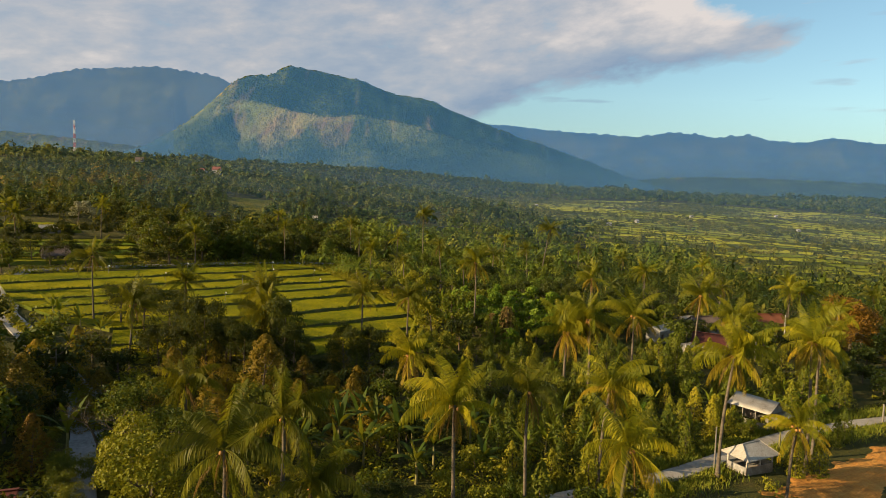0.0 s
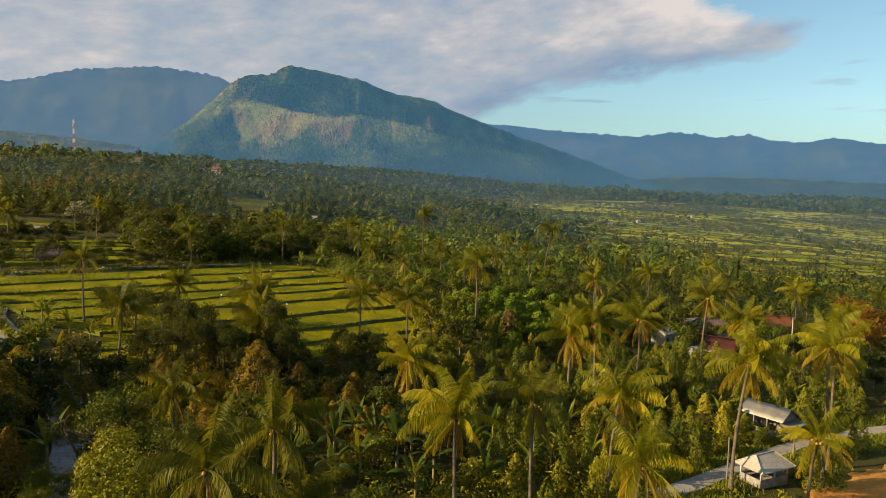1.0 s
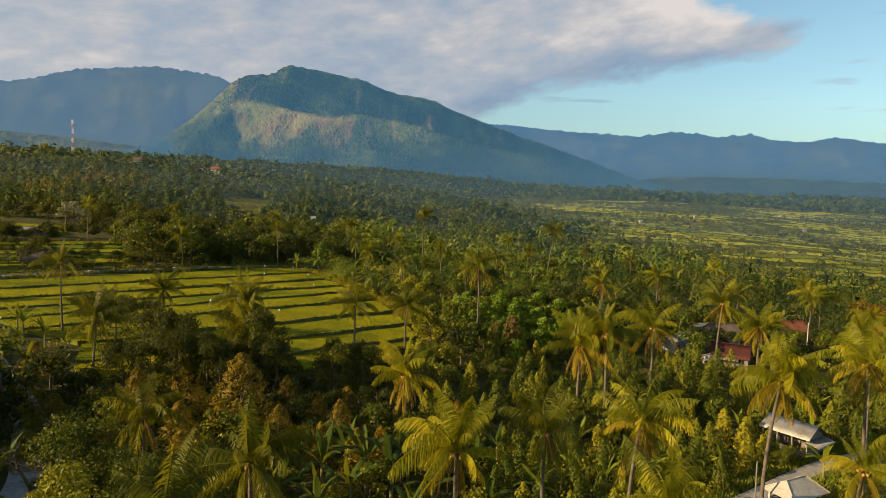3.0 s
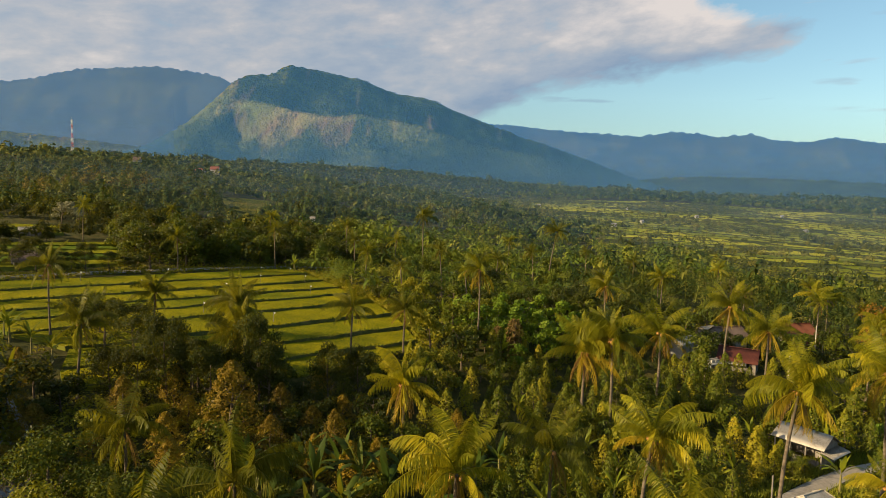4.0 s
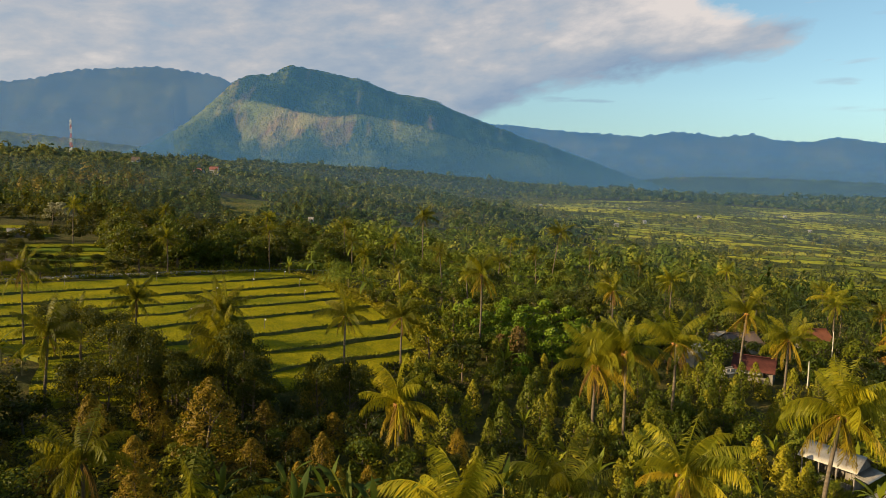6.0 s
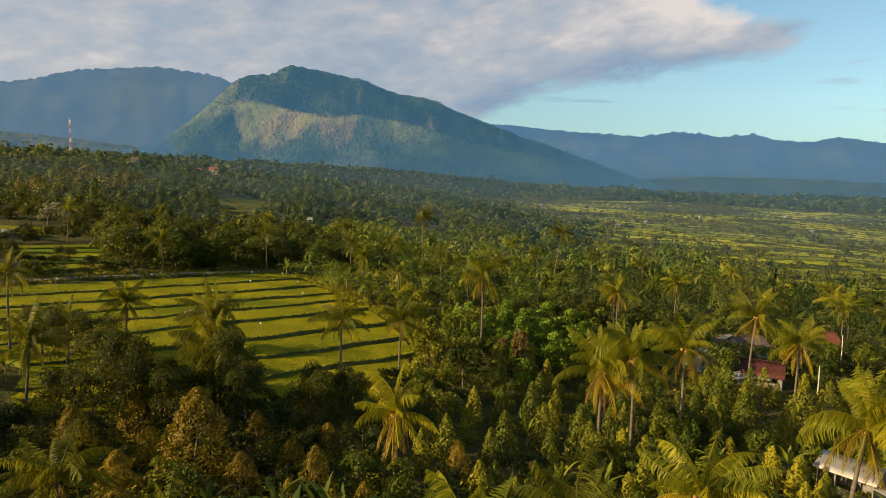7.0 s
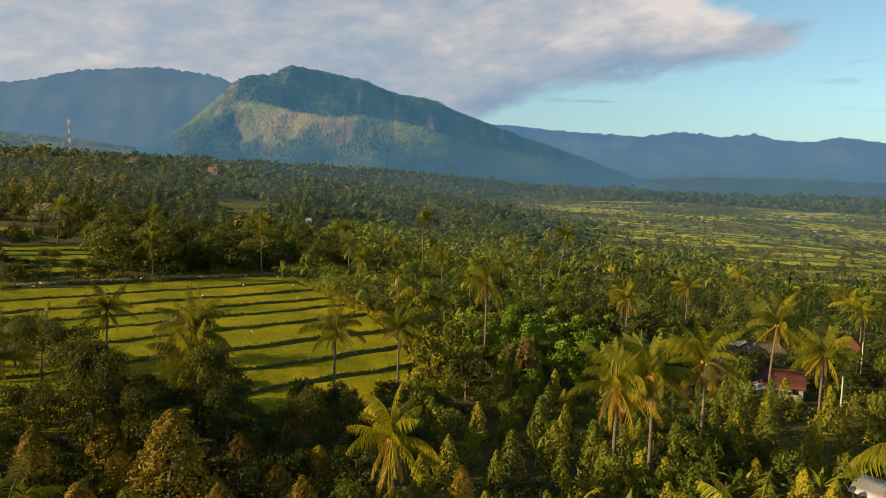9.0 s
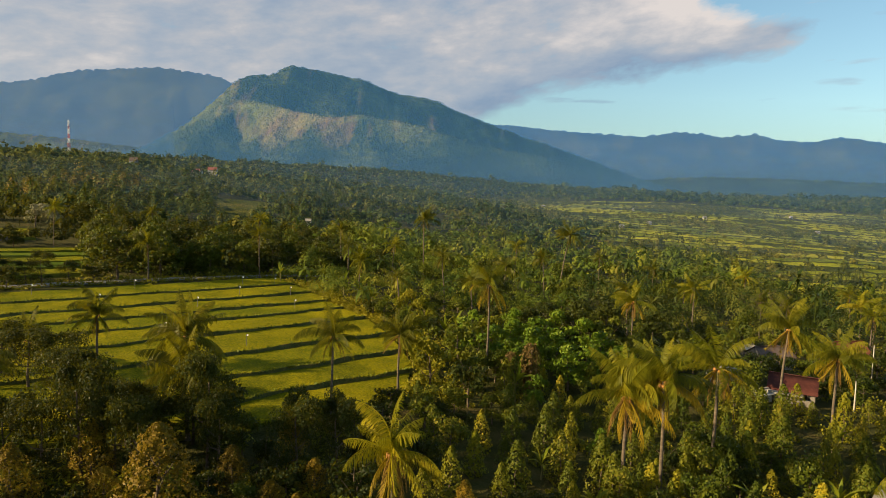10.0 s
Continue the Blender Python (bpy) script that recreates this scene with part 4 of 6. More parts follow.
M_NUT = plain("coconut_husk", [(0.2, (0.22, 0.10, 0.025)), (0.6, (0.42, 0.20, 0.045))], 3.0, 0.6)
NUT = nut_mesh()
PALM_GROUP = "coconut palms of the grove"


def palm(x, y, top, seed, size=1.0, fronds=21, dry=2, lean=(0.0, 0.0), sunny=True, label="tall coconut palm with arching yellow-green fronds"):
    """A coconut palm whose crown sits at height top over (x, y); the foot stands off by lean."""
    r = np.random.default_rng(seed)
    size *= 1.1
    fx, fy = x + lean[0], y + lean[1]
    foot = gz(fx, fy) - 0.2
    h = top - foot
    t = thing("coconut_palm", pose(fx, fy, foot), label, "palm tree", PALM_GROUP)
    s = np.linspace(0, 1, 10)
    bend = s ** 1.6
    path = np.stack([-lean[0] * bend + 0.15 * np.sin(s * 3 + seed) * s * (1 - s) * 3, -lean[1] * bend, s * h], 1)
    rad = np.interp(s, (0, 0.06, 0.2, 1), (0.28, 0.19, 0.15, 0.11)) * size
    v, f = tube(path, rad, 8)
    child("trunk", mesh_from("trunk", v, f, M_PALM_BARK, smooth=True), t)
    head = Matrix.Translation((-lean[0], -lean[1], h))
    turn = r.uniform(0, 6.28)
    # sunny palms past y = 82 turn olive, cloud shade put into frond colour
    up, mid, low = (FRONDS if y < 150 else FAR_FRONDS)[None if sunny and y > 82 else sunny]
    gap = r.uniform(0, 6.28)
    fronds += 5
    for k in range(fronds):
        u = k / (fronds - 1)
        me = (up[k % len(up)] if u < 0.36 else mid[k % len(mid)] if u < 0.74 else low[k % len(low)])
        a = turn + k * 2.39996 + r.normal(0, 0.3)
        a += 0.3 * math.sin(a - gap)
        o = child("frond", me, t)
        o.matrix_basis = head @ Euler((r.normal(0, 0.38), r.normal(0, 0.24) + 0.5 * max(0.0, u - 0.45), a)).to_matrix().to_4x4() @ Matrix.Diagonal((size * r.uniform(0.7, 1.12),) * 3).to_4x4()
    for k in range(dry + (3 if y < 150 else 1)):
        o = child("dry_frond", FROND_DEAD[k % 2], t, "dead brown hanging frond")
        o.matrix_basis = head @ Euler((0, r.normal(0.1, 0.12), r.uniform(0, 6.28))).to_matrix().to_4x4() @ Matrix.Diagonal((size,) * 3).to_4x4()
    for k in range((6 if sunny else 2) if y < 150 else 0):
        a = turn + k * 2.4
        child("coconut", NUT, t).matrix_basis = head @ Matrix.Translation((math.cos(a) * 0.36, math.sin(a) * 0.36, -0.12 - 0.17 * (k % 3))) @ Matrix.Scale(0.95 * size, 4)
    return t


palm(0.5, 48.9, 16.5, 1, 1.0, 22, 3)
palm(15.3, 58.2, 15.6, 2, 1.05, 21, 2, (-0.8, 0.3))
palm(31.0, 67.6, 16.9, 3, 1.15, 24, 1, (-1.0, 0.2))
palm(17.2, 93.8, 13.4, 4, 1.35, 22, 5)
palm(20.0, 91.3, 15.9, 5, 1.25, 21, 1, (0.6, 1.0))
palm(-5.4, 78.5, 12.9, 6, 1.1, 23, 6)
palm(-15.0, 102.3, 16.8, 7, 0.95, 17, 1, (-0.4, 0), sunny=False, label="coconut palm with dark green drooping fronds")
palm(-30.2, 97.1, 17.7, 8, 1.25, 26, 3, sunny=False, label="coconut palm with dark green drooping fronds")
palm(-28.4, 93.0, 14.4, 9, 1.25, 28, 6, sunny=False, label="coconut palm with dark green drooping fronds")
palm(-48.9, 111.8, 16.6, 10, 1.0, 19, 2, sunny=False, label="coconut palm with dark green drooping fronds")
palm(-43.5, 82.9, 17.6, 11, 1.0, 18, 3, (-0.5, 0), sunny=False, label="coconut palm with dark green drooping fronds")
palm(4.2, 128.3, 20.0, 12, 1.1, 20, 3)
palm(34.6, 234.6, 22.0, 13, 1.3, 20, 1, (-3.0, 0), sunny=False, label="coconut palm with dark green drooping fronds")
palm(-13.0, 240.0, 26.0, 14, 1.25, 20, 1, sunny=False, label="coconut palm with dark green drooping fronds")
palm(32.0, 147.0, 15.0, 15, 1.0, 19, 7)
palm(48.3, 123.0, 15.3, 16, 1.2, 19, 2, (-0.5, 0.3))
palm(53.6, 119.6, 12.0, 17, 1.2, 21, 3)
palm(29.2, 101.0, 14.8, 18, 1.3, 21, 4)
palm(-73.3, 174.0, 20.9, 19, 1.1, 18, 2, sunny=False, label="coconut palm with dark green drooping fronds")
palm(32.5, 57.2, 12.8, 20, 0.9, 17, 1, (-0.4, 0.5))
palm(6.8, 52.1, 16.9, 21, 0.95, 15, 1, sunny=False, label="slender coconut palm with sparse dark fronds")
palm(14.9, 49.4, 13.3, 22, 1.05, 22, 2, (-0.6, 0))
# dark frond set on these near palms carries the shade they stand in
palm(-14.9, 39.9, 15.9, 23, 1.05, 22, 1, sunny=False, label="coconut palm with olive green upright fronds")
palm(-14.0, 50.9, 14.4, 24, 1.15, 20, 1, sunny=False, label="coconut palm with olive green upright fronds")
palm(-27.5, 62.5, 13.1, 25, 1.0, 18, 1, sunny=False, label="coconut palm with dark green drooping fronds")
palm(41.0, 70.8, 17.9, 26, 1.1, 22, 3, (0.6, 0.6))
palm(45.5, 77.0, 16.5, 27, 1.05, 18, 1)
palm(-62.7, 106.3, 21.4, 28, 0.95, 13, 3, sunny=False, label="thin tall coconut palm with few drooping fronds")
palm(-8.4, 114.0, 14.6, 29, 1.0, 19, 3, sunny=False, label="coconut palm with dark green drooping fronds")
palm(-56.7, 109.5, 13.6, 30, 0.95, 18, 2, sunny=False, label="coconut palm with dark green drooping fronds")
palm(58.7, 197.0, 10.5, 31, 1.0, 18, 2, sunny=False, label="coconut palm with dark green drooping fronds")
palm(98.0, 186.0, 9.0, 32, 1.1, 19, 2)
palm(104.0, 190.0, 8.0, 33, 1.1, 19, 2)
palm(-53.0, 192.5, 22.5, 34, 0.9, 14, 1, sunny=False, label="coconut palm with dark green drooping fronds")
palm(-9.5, 42.0, 12.3, 35, 1.0, 18, 0, sunny=False, label="coconut palm with olive green upright fronds")
palm(66.0, 112.0, 12.5, 36, 1.0, 18, 2)
palm(-126.0, 176.0, 25.0, 37, 1.2, 20, 4, sunny=False, label="coconut palm with dark green drooping fronds")
palm(78.0, 128.0, 12.0, 38, 1.0, 18, 2)

STRAY = ((50, 166, 15), (38, 176, 13), (71, 168, 11), (88, 166, 10), (-5, 181, 19), (12, 201, 15), (-20, 214, 19), (25, 226, 15), (61, 232, 12), (92, 236, 10), (112, 214, 8), (-40, 236, 22), (-72, 252, 24), (-104, 238, 26), (76, 191, 9), (-24, 178, 18),
         (-14, 165, 16), (2, 168, 15), (-150, 206, 27), (-32, 205, 19), (100, 168, 8), (20, 262, 16), (52, 270, 12), (120, 182, 8), (-128, 224, 27))
for k, (x, y, top) in enumerate(STRAY):
    palm(x, y, top, 60 + k, 0.95, 16, 1, (0.8 * math.sin(k * 2.0), 0), sunny=k % 3 == 0, label="coconut palm standing above the woods")


# bananas
def banana_leaf(length, rise, droop, width, r, blade_mat):
    s = np.linspace(0, 1, 9)
    ang = rise - droop * s ** 1.4
    step = length / 8
    x = np.r_[0, np.cumsum(np.cos(ang[:-1]) * step)]
    z = np.r_[0, np.cumsum(np.sin(ang[:-1]) * step)]
    w = width * np.interp(s, (0, 0.14, 0.35, 0.75, 1), (0.05, 0.12, 1, 0.85, 0.05))
    v, f = [], []
    for i in range(9):
        sag = 0.35 * w[i]
        v += [(x[i], -w[i], z[i] - sag + r.normal(0, 0.02)), (x[i], 0, z[i]), (x[i], w[i], z[i] - sag + r.normal(0, 0.02))]
    for i in range(8):
        for j in (0, 1):
            f.append((i * 3 + j, (i + 1) * 3 + j, (i + 1) * 3 + j + 1, i * 3 + j + 1))
    return mesh_from("leaf", np.array(v), np.array(f), blade_mat, smooth=True)


R = np.random.default_rng(9)
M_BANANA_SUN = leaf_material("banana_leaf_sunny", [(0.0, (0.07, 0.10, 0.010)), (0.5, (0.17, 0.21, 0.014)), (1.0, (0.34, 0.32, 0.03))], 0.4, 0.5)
# shaded and sunlit leaf sets, the light put into the leaf colour
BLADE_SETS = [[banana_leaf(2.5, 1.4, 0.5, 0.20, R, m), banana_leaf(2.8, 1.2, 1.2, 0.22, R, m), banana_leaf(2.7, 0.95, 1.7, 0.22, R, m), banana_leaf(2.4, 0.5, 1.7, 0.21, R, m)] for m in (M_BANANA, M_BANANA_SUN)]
bs = np.linspace(0, 1, 5)
v, f = tube(np.stack([0.05 * np.sin(bs * 3), 0 * bs, bs * 2.0], 1), np.linspace(0.14, 0.07, 5), 7)
M_STEM = plain("banana_stem", [(0.2, (0.10, 0.11, 0.03)), (0.6, (0.24, 0.20, 0.08))], 1.5, 0.7)
BANANA_STEM = mesh_from("stem", v, f, M_STEM, smooth=True)


def banana(x, y, seed, size=1.0):
    r = np.random.default_rng(seed + 400)
    t = thing("banana_plant", standing(x, y, r.uniform(0, 6.28), size), "banana plant with broad upright torn leaves", "banana plant", "bananas in the grove")
    child("stem", BANANA_STEM, t)
    n = 8
    for k in range(n):
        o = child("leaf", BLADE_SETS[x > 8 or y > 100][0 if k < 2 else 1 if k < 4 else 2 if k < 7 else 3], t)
        o.matrix_basis = Matrix.Translation((0, 0, 1.9)) @ Euler((r.normal(0, 0.15), r.normal(0, 0.12), k * 2.4 + r.normal(0, 0.25))).to_matrix().to_4x4() @ Matrix.Diagonal((r.uniform(0.8, 1.15),) * 3).to_4x4()
    return t


BANANAS = [(-7.7, 64.7, 1.6), (-9.8, 66.5, 1.5), (-5.2, 63.4, 1.5), (-11.5, 63.0, 1.6), (-4.0, 66.8, 1.4), (-8.5, 60.5, 1.4), (-1.5, 62.0, 1.3), (-13.5, 68.0, 1.3), (8.0, 119.5, 1.6), (-10, 161, 1.5), (-5, 166, 1.5), (0, 172, 1.4), (-8, 165, 1.5), (-2, 168, 1.5), (-13, 160, 1.4), (3, 174, 1.4), (-16, 163, 1.5), (-12, 166, 1.4), (-20, 169, 1.5), (-24, 176, 1.5), (-29, 183, 1.5), (-33, 189, 1.4), (-37, 196, 1.4), (3.3, 139.5, 1.4), (-35.2, 55.0, 1.5), (-57.5, 86.0, 1.4), (-53.0, 84.0, 1.3), (-60.5, 90.0, 1.3),
           (2.5, 70.0, 1.2), (-14.5, 58.5, 1.3), (-16.5, 62.0, 1.2), (-3.0, 58.0, 1.2), (3.5, 60.5, 1.1), (-10.5, 57.0, 1.3), (8.5, 66.0, 1.0), (-0.5, 69.5, 1.2), (-18.5, 66.5, 1.2), (22, 86, 0.9), (27, 89, 0.9), (13, 88, 0.9), (36, 92, 0.9), (44, 95, 1.0), (48, 100, 0.9), (9, 96, 0.9), (55, 103, 1.0), (18, 78, 0.9), (26, 80, 0.8), (43, 80, 1.2), (12.5, 72, 1.0), (-3, 146, 1.3), (-7, 150, 1.3), (-11, 155, 1.3), (-1, 152, 1.3), (2, 157, 1.2), (-46.5, 189, 1.5), (-66, 102, 1.2), (-69, 105, 1.2), (-60, 98, 1.2), (-55, 95, 1.0), (-38, 92, 1.1), (50, 112, 1.0), (20, 68, 1.0), (5, 75, 1.1), (24.5, 75.5, 0.9), (16, 71, 1.0), (21, 73.5, 1.1), (28, 77, 1.0), (31.5, 80.5, 1.0), (15, 81, 1.1), (24, 83, 1.0), (33, 86.5, 1.0), (19, 66.5, 1.0), (11, 68.5, 1.1), (39, 93, 1.1), (47, 90, 1.2), (51.5, 95, 1.1), (30, 92, 1.0), (10.5, 80, 1.1)]
for k, (x, y, size) in enumerate(BANANAS):
    banana(x, y, k, size)

# ---- trees with a place of their own ----
placed = []
R = np.random.default_rng(33)


FAR_TREES = {}


def plant(kind, x, y, size=1.0, tall=1.0, group=""):
    """A tree at (x, y); those too far off to count are kept for one joined wood."""
    m = standing(x, y, R.uniform(0, 6.28), size, tall)
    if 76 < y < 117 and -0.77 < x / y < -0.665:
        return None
    if 45 < x < 64 and 106 < y < 131 and kind in BROAD:
        return None
    if y > 146:
        FAR_TREES.setdefault(kind, []).append(m)
        return None
    return tagged(copy_thing(kind, m), group=group)


def join_far_trees():
    for kind, spots in FAR_TREES.items():
        pieces, mats, index = [], [], []
        for slot, o in enumerate(kind.children):
            me = o.data
            v = np.empty(len(me.vertices) * 3, np.float32)
            me.vertices.foreach_get("co", v)
            f = np.empty(len(me.loops), np.int32)
            me.loops.foreach_get("vertex_index", f)
            v, f = v.reshape(-1, 3), f.reshape(-1, 4)
            mats.append(me.materials[0])
            for m in spots:
                a = np.array(m)
                pieces.append((v @ a[:3, :3].T + a[:3, 3], f))
                index.append(np.full(len(f), slot))
        v, f = joined(pieces)
        tagged(new("woods", mesh_from("woods", v, f, mats, np.concatenate(index))), "stand of large trees with " + ("dark" if kind.children[-1].data.materials[0] in (M_LEAF_DARK, M_LEAF) else "pale") + " dense crowns beyond the field", "woods", kind="stuff")


for x, y, top, size, kind in ((-23.4, 76.5, 15.6, 1.5, 0), (-32.4, 82.7, 13.2, 0.95, 1), (-34.8, 75.9, 13.8, 0.95, 1), (-28.0, 71.0, 11.8, 0.85, 0), (-18.5, 74.0, 10.8, 0.8, 1),
                              (-36.5, 52.0, 13.5, 0.8, 2), (-40.5, 70.0, 12.5, 0.9, 0), (-44.5, 62.5, 16.0, 1.3, 0), (-50.0, 66.0, 16.5, 1.35, 1), (-49.5, 58.5, 15.5, 1.2, 0), (-55.0, 64.0, 16.0, 1.3, 1), (-46.5, 74.5, 14.5, 1.0, 1), (-48.5, 70.5, 15.5, 1.15, 0), (-53.5, 77.0, 15.0, 1.1, 1), (-52.5, 85.0, 14.0, 0.8, 0), (-20.0, 83.0, 11.4, 0.8, 1), (-25.5, 66.5, 11.0, 0.8, 1), (-33.0, 67.0, 11.5, 0.85, 0), (-15.5, 79.5, 10.0, 0.75, 0), (-13.0, 84.5, 9.8, 0.7, 1), (-29.0, 78.5, 11.0, 0.8, 1), (-38.0, 62.5, 11.5, 0.8, 1)):
    plant(BROWN[kind], x, y, size, (top - gz(x, y)) / (7.4 * size))
    placed.append((x, y))
# dark trees along the field's lower edge
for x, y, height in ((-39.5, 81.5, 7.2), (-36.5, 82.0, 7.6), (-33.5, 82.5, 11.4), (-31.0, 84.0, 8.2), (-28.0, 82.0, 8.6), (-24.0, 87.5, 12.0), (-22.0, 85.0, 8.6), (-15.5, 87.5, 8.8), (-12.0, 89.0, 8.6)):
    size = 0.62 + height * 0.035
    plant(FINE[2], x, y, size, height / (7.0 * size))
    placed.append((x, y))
# unseen tall stand, added to the west to shade the grove
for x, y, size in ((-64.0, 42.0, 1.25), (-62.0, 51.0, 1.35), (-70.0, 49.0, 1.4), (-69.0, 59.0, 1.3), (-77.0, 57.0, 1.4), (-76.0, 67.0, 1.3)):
    tagged(plant(BIG[0], x, y, size), "tall dark tree added out of view to shade the grove")
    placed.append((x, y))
for x, y, size in ((90.0, 143.0, 2.0), (83.0, 137.0, 1.2), (98.0, 151.0, 1.4)):
    plant(RUST, x, y, size)
    placed.append((x, y))
for x, y, size in ((12.0, 133.0, 1.35), (16.5, 136.0, 1.2), (8.5, 138.5, 1.25), (20.5, 131.0, 1.1), (14.0, 142.0, 1.3), (24.5, 139.0, 1.2), (9.0, 127.0, 1.0), (17.0, 128.0, 1.2), (5.0, 134.0, 1.2), (22.0, 145.0, 1.3), (10.0, 146.0, 1.3), (18.0, 150.0, 1.3), (0.5, 141.0, 1.1), (27.0, 133.0, 1.1)):
    placed.append((x, y))
    plant(BROAD[3], x, y, size)
for x, y, size, kind in ((-29.4, 55.3, 1.2, 1), (-21.2, 42.5, 1.3, 0), (-25.0, 47.0, 1.2, 0), (-19.5, 58.0, 0.8, 1), (-17.5, 46.5, 0.9, 1), (-24.0, 53.5, 1.0, 1), (3.5, 43.5, 0.8, 0), (-5.0, 47.5, 0.8, 2), (10.5, 45.0, 0.7, 1), (20.0, 54.0, 0.7, 1), (24.0, 50.0, 0.8, 0)):
    plant(FINE[kind], x, y, size)
    placed.append((x, y))
for x, y, size, kind in ((-41.5, 52.5, 1.2, 0), (-57, 72, 1.3, 0), (-64, 80, 1.25, 1),
                         (-70, 90, 1.2, 2), (-78, 98, 1.2, 0), (-30.5, 90.0, 0.95, 2), (-33.5, 93.5, 0.95, 2), (-26.5, 97.5, 0.9, 2), (-24, 91, 0.8, 2), (-40, 95, 0.85, 2), (-45, 90, 0.8, 2)):
    plant(BROAD[kind], x, y, size)

for x, y, size, kind in ((-46.0, 70.0, 1.2, 2), (-51.0, 75.5, 1.2, 0), (-56.5, 81.0, 1.2, 2), (-63.0, 87.0, 1.15, 1), (-70.0, 95.0, 1.1, 0), (-80.5, 105.0, 1.1, 2), (-88.0, 113.0, 1.0, 1),
                         (49.5, 117.0, 0.95, 0), (55.5, 120.5, 1.0, 1), (61.0, 121.0, 1.0, 2), (61.5, 136.0, 0.9, 2), (65.0, 131.0, 0.85, 0), (58.5, 145.0, 0.9, 2), (65.5, 148.0, 1.0, 1)):
    plant(BROAD[kind], x, y, size)
    placed.append((x, y))
for x, y, size in ((-159.0, 210.0, 0.75), (-150.0, 214.0, 0.6), (-168.0, 203.0, 0.8), (-140.0, 222.0, 0.5), (-117.0, 160.0, 0.55), (-124.0, 158.0, 0.65)):
    plant(BIG[0], x, y, size)
for x, y, height in ((-116.5, 162.0, 5.5), (-110.5, 160.0, 8.0), (-104.5, 158.5, 7.0), (-100.0, 158.0, 9.0), (-96.5, 159.5, 6.0), (-93.5, 161.0, 5.5), (-90.0, 161.0, 8.0), (-86.5, 165.0, 5.6), (-82.5, 167.5, 4.4), (-127.0, 195.0, 4.6), (-134.0, 184.0, 7.0), (-121.0, 168.0, 7.5)):
    size = 0.5 + height * 0.06
    plant(FINE[2], x, y, size, height / (7.0 * size))
    placed.append((x, y))
for k in range(20):
    x, y = row_point(R.uniform(-270, -250), R.uniform(22, 82))
    plant(BROAD[(2, 0, 2)[k % 3]], x, y, R.uniform(0.4, 0.65))
plant(PALE, -155.6, 255.0, 1.9)
plant(PALE, -150.5, 258.0, 1.6)
for x, y, size in ((40.2, 87.6, 0.75), (38.6, 85.6, 0.75), (42.0, 85.4, 0.5), (37.6, 88.5, 0.9), (36.2, 84.2, 0.8), (39.2, 90.6, 0.9), (34.6, 82.0, 0.8), (38.0, 89.0, 1.0), (35.8, 90.5, 1.1)):
    plant(CLOVE[1], x, y, size, 0.95, "clove garden")
    placed.append((x, y))
for x, y, size, kind in ((-30, 218, 0.9, 1), (-8, 205, 0.8, 1), (10, 188, 0.8, 0), (28, 205, 0.9, 1), (48, 190, 0.8, 0), (66, 178, 0.8, 1), (84, 200, 0.9, 0), (60, 222, 1.0, 1), (8, 236, 1.0, 0), (-28, 255, 1.0, 0), (36, 258, 1.0, 1), (80, 250, 0.9, 0), (108, 228, 0.9, 1), (-62, 282, 1.1, 0), (-90, 300, 1.1, 1), (-125, 262, 1.0, 0), (-10, 290, 1.1, 1), (-160, 292, 1.1, 0), (112, 175, 0.8, 0), (128, 196, 0.9, 1)):
    plant(BIG[kind], x, y, size)
    placed.append((x, y))
for x, y, size in ((22, 152, 0.8), (30, 159, 0.85), (26, 165, 0.8), (37, 151, 0.75), (41, 161, 0.8), (18, 161, 0.75), (35, 142, 0.65), (30, 133, 0.55), (38, 127, 0.5), (48, 152, 0.8), (33, 170, 0.85), (14, 155, 0.7)):
    plant(BIG[0], x, y, size)
    placed.append((x, y))


def bare_tree(x, y, height):
    """A leafless tree: forking pale limbs."""
    r = np.random.default_rng(3)
    t = thing("bare_tree", pose(x, y, gz(x, y) - 0.2), "leafless tree with pale grey branching limbs", "tree")
    pieces = []

    def grow(base, way, length, rad, depth):
        tip = base + way * length
        mid = (base + tip) / 2 + r.normal(0, 0.06 * length, 3)
        pieces.append(tube([base, mid, tip], [rad, rad * 0.8, rad * 0.6], 5))
        if depth:
            for _ in range(3):
                w = way + r.normal(0, 0.42, 3)
                w[2] = abs(w[2]) * 0.8
                grow(tip, w / np.linalg.norm(w), length * r.uniform(0.55, 0.8), rad * 0.55, depth - 1)
    grow(np.zeros(3), np.array([0.05, 0.0, 1.0]), height * 0.45, 0.16, 4)
    v, f = joined(pieces)
    child("trunk", mesh_from("trunk", v, f, M_BARK, smooth=True), t)


bare_tree(-27.2, 51.5, 6.6)
bare_tree(-32.0, 54.0, 6.0)
bare_tree(69.5, 172.0, 13.0)
bare_tree(74.0, 176.0, 11.0)

M_CREEPER = leaf_material("dry_creeper", [(0.0, (0.05, 0.035, 0.012)), (0.5, (0.11, 0.075, 0.025)), (1.0, (0.20, 0.13, 0.045))], 0.2, 0.7)


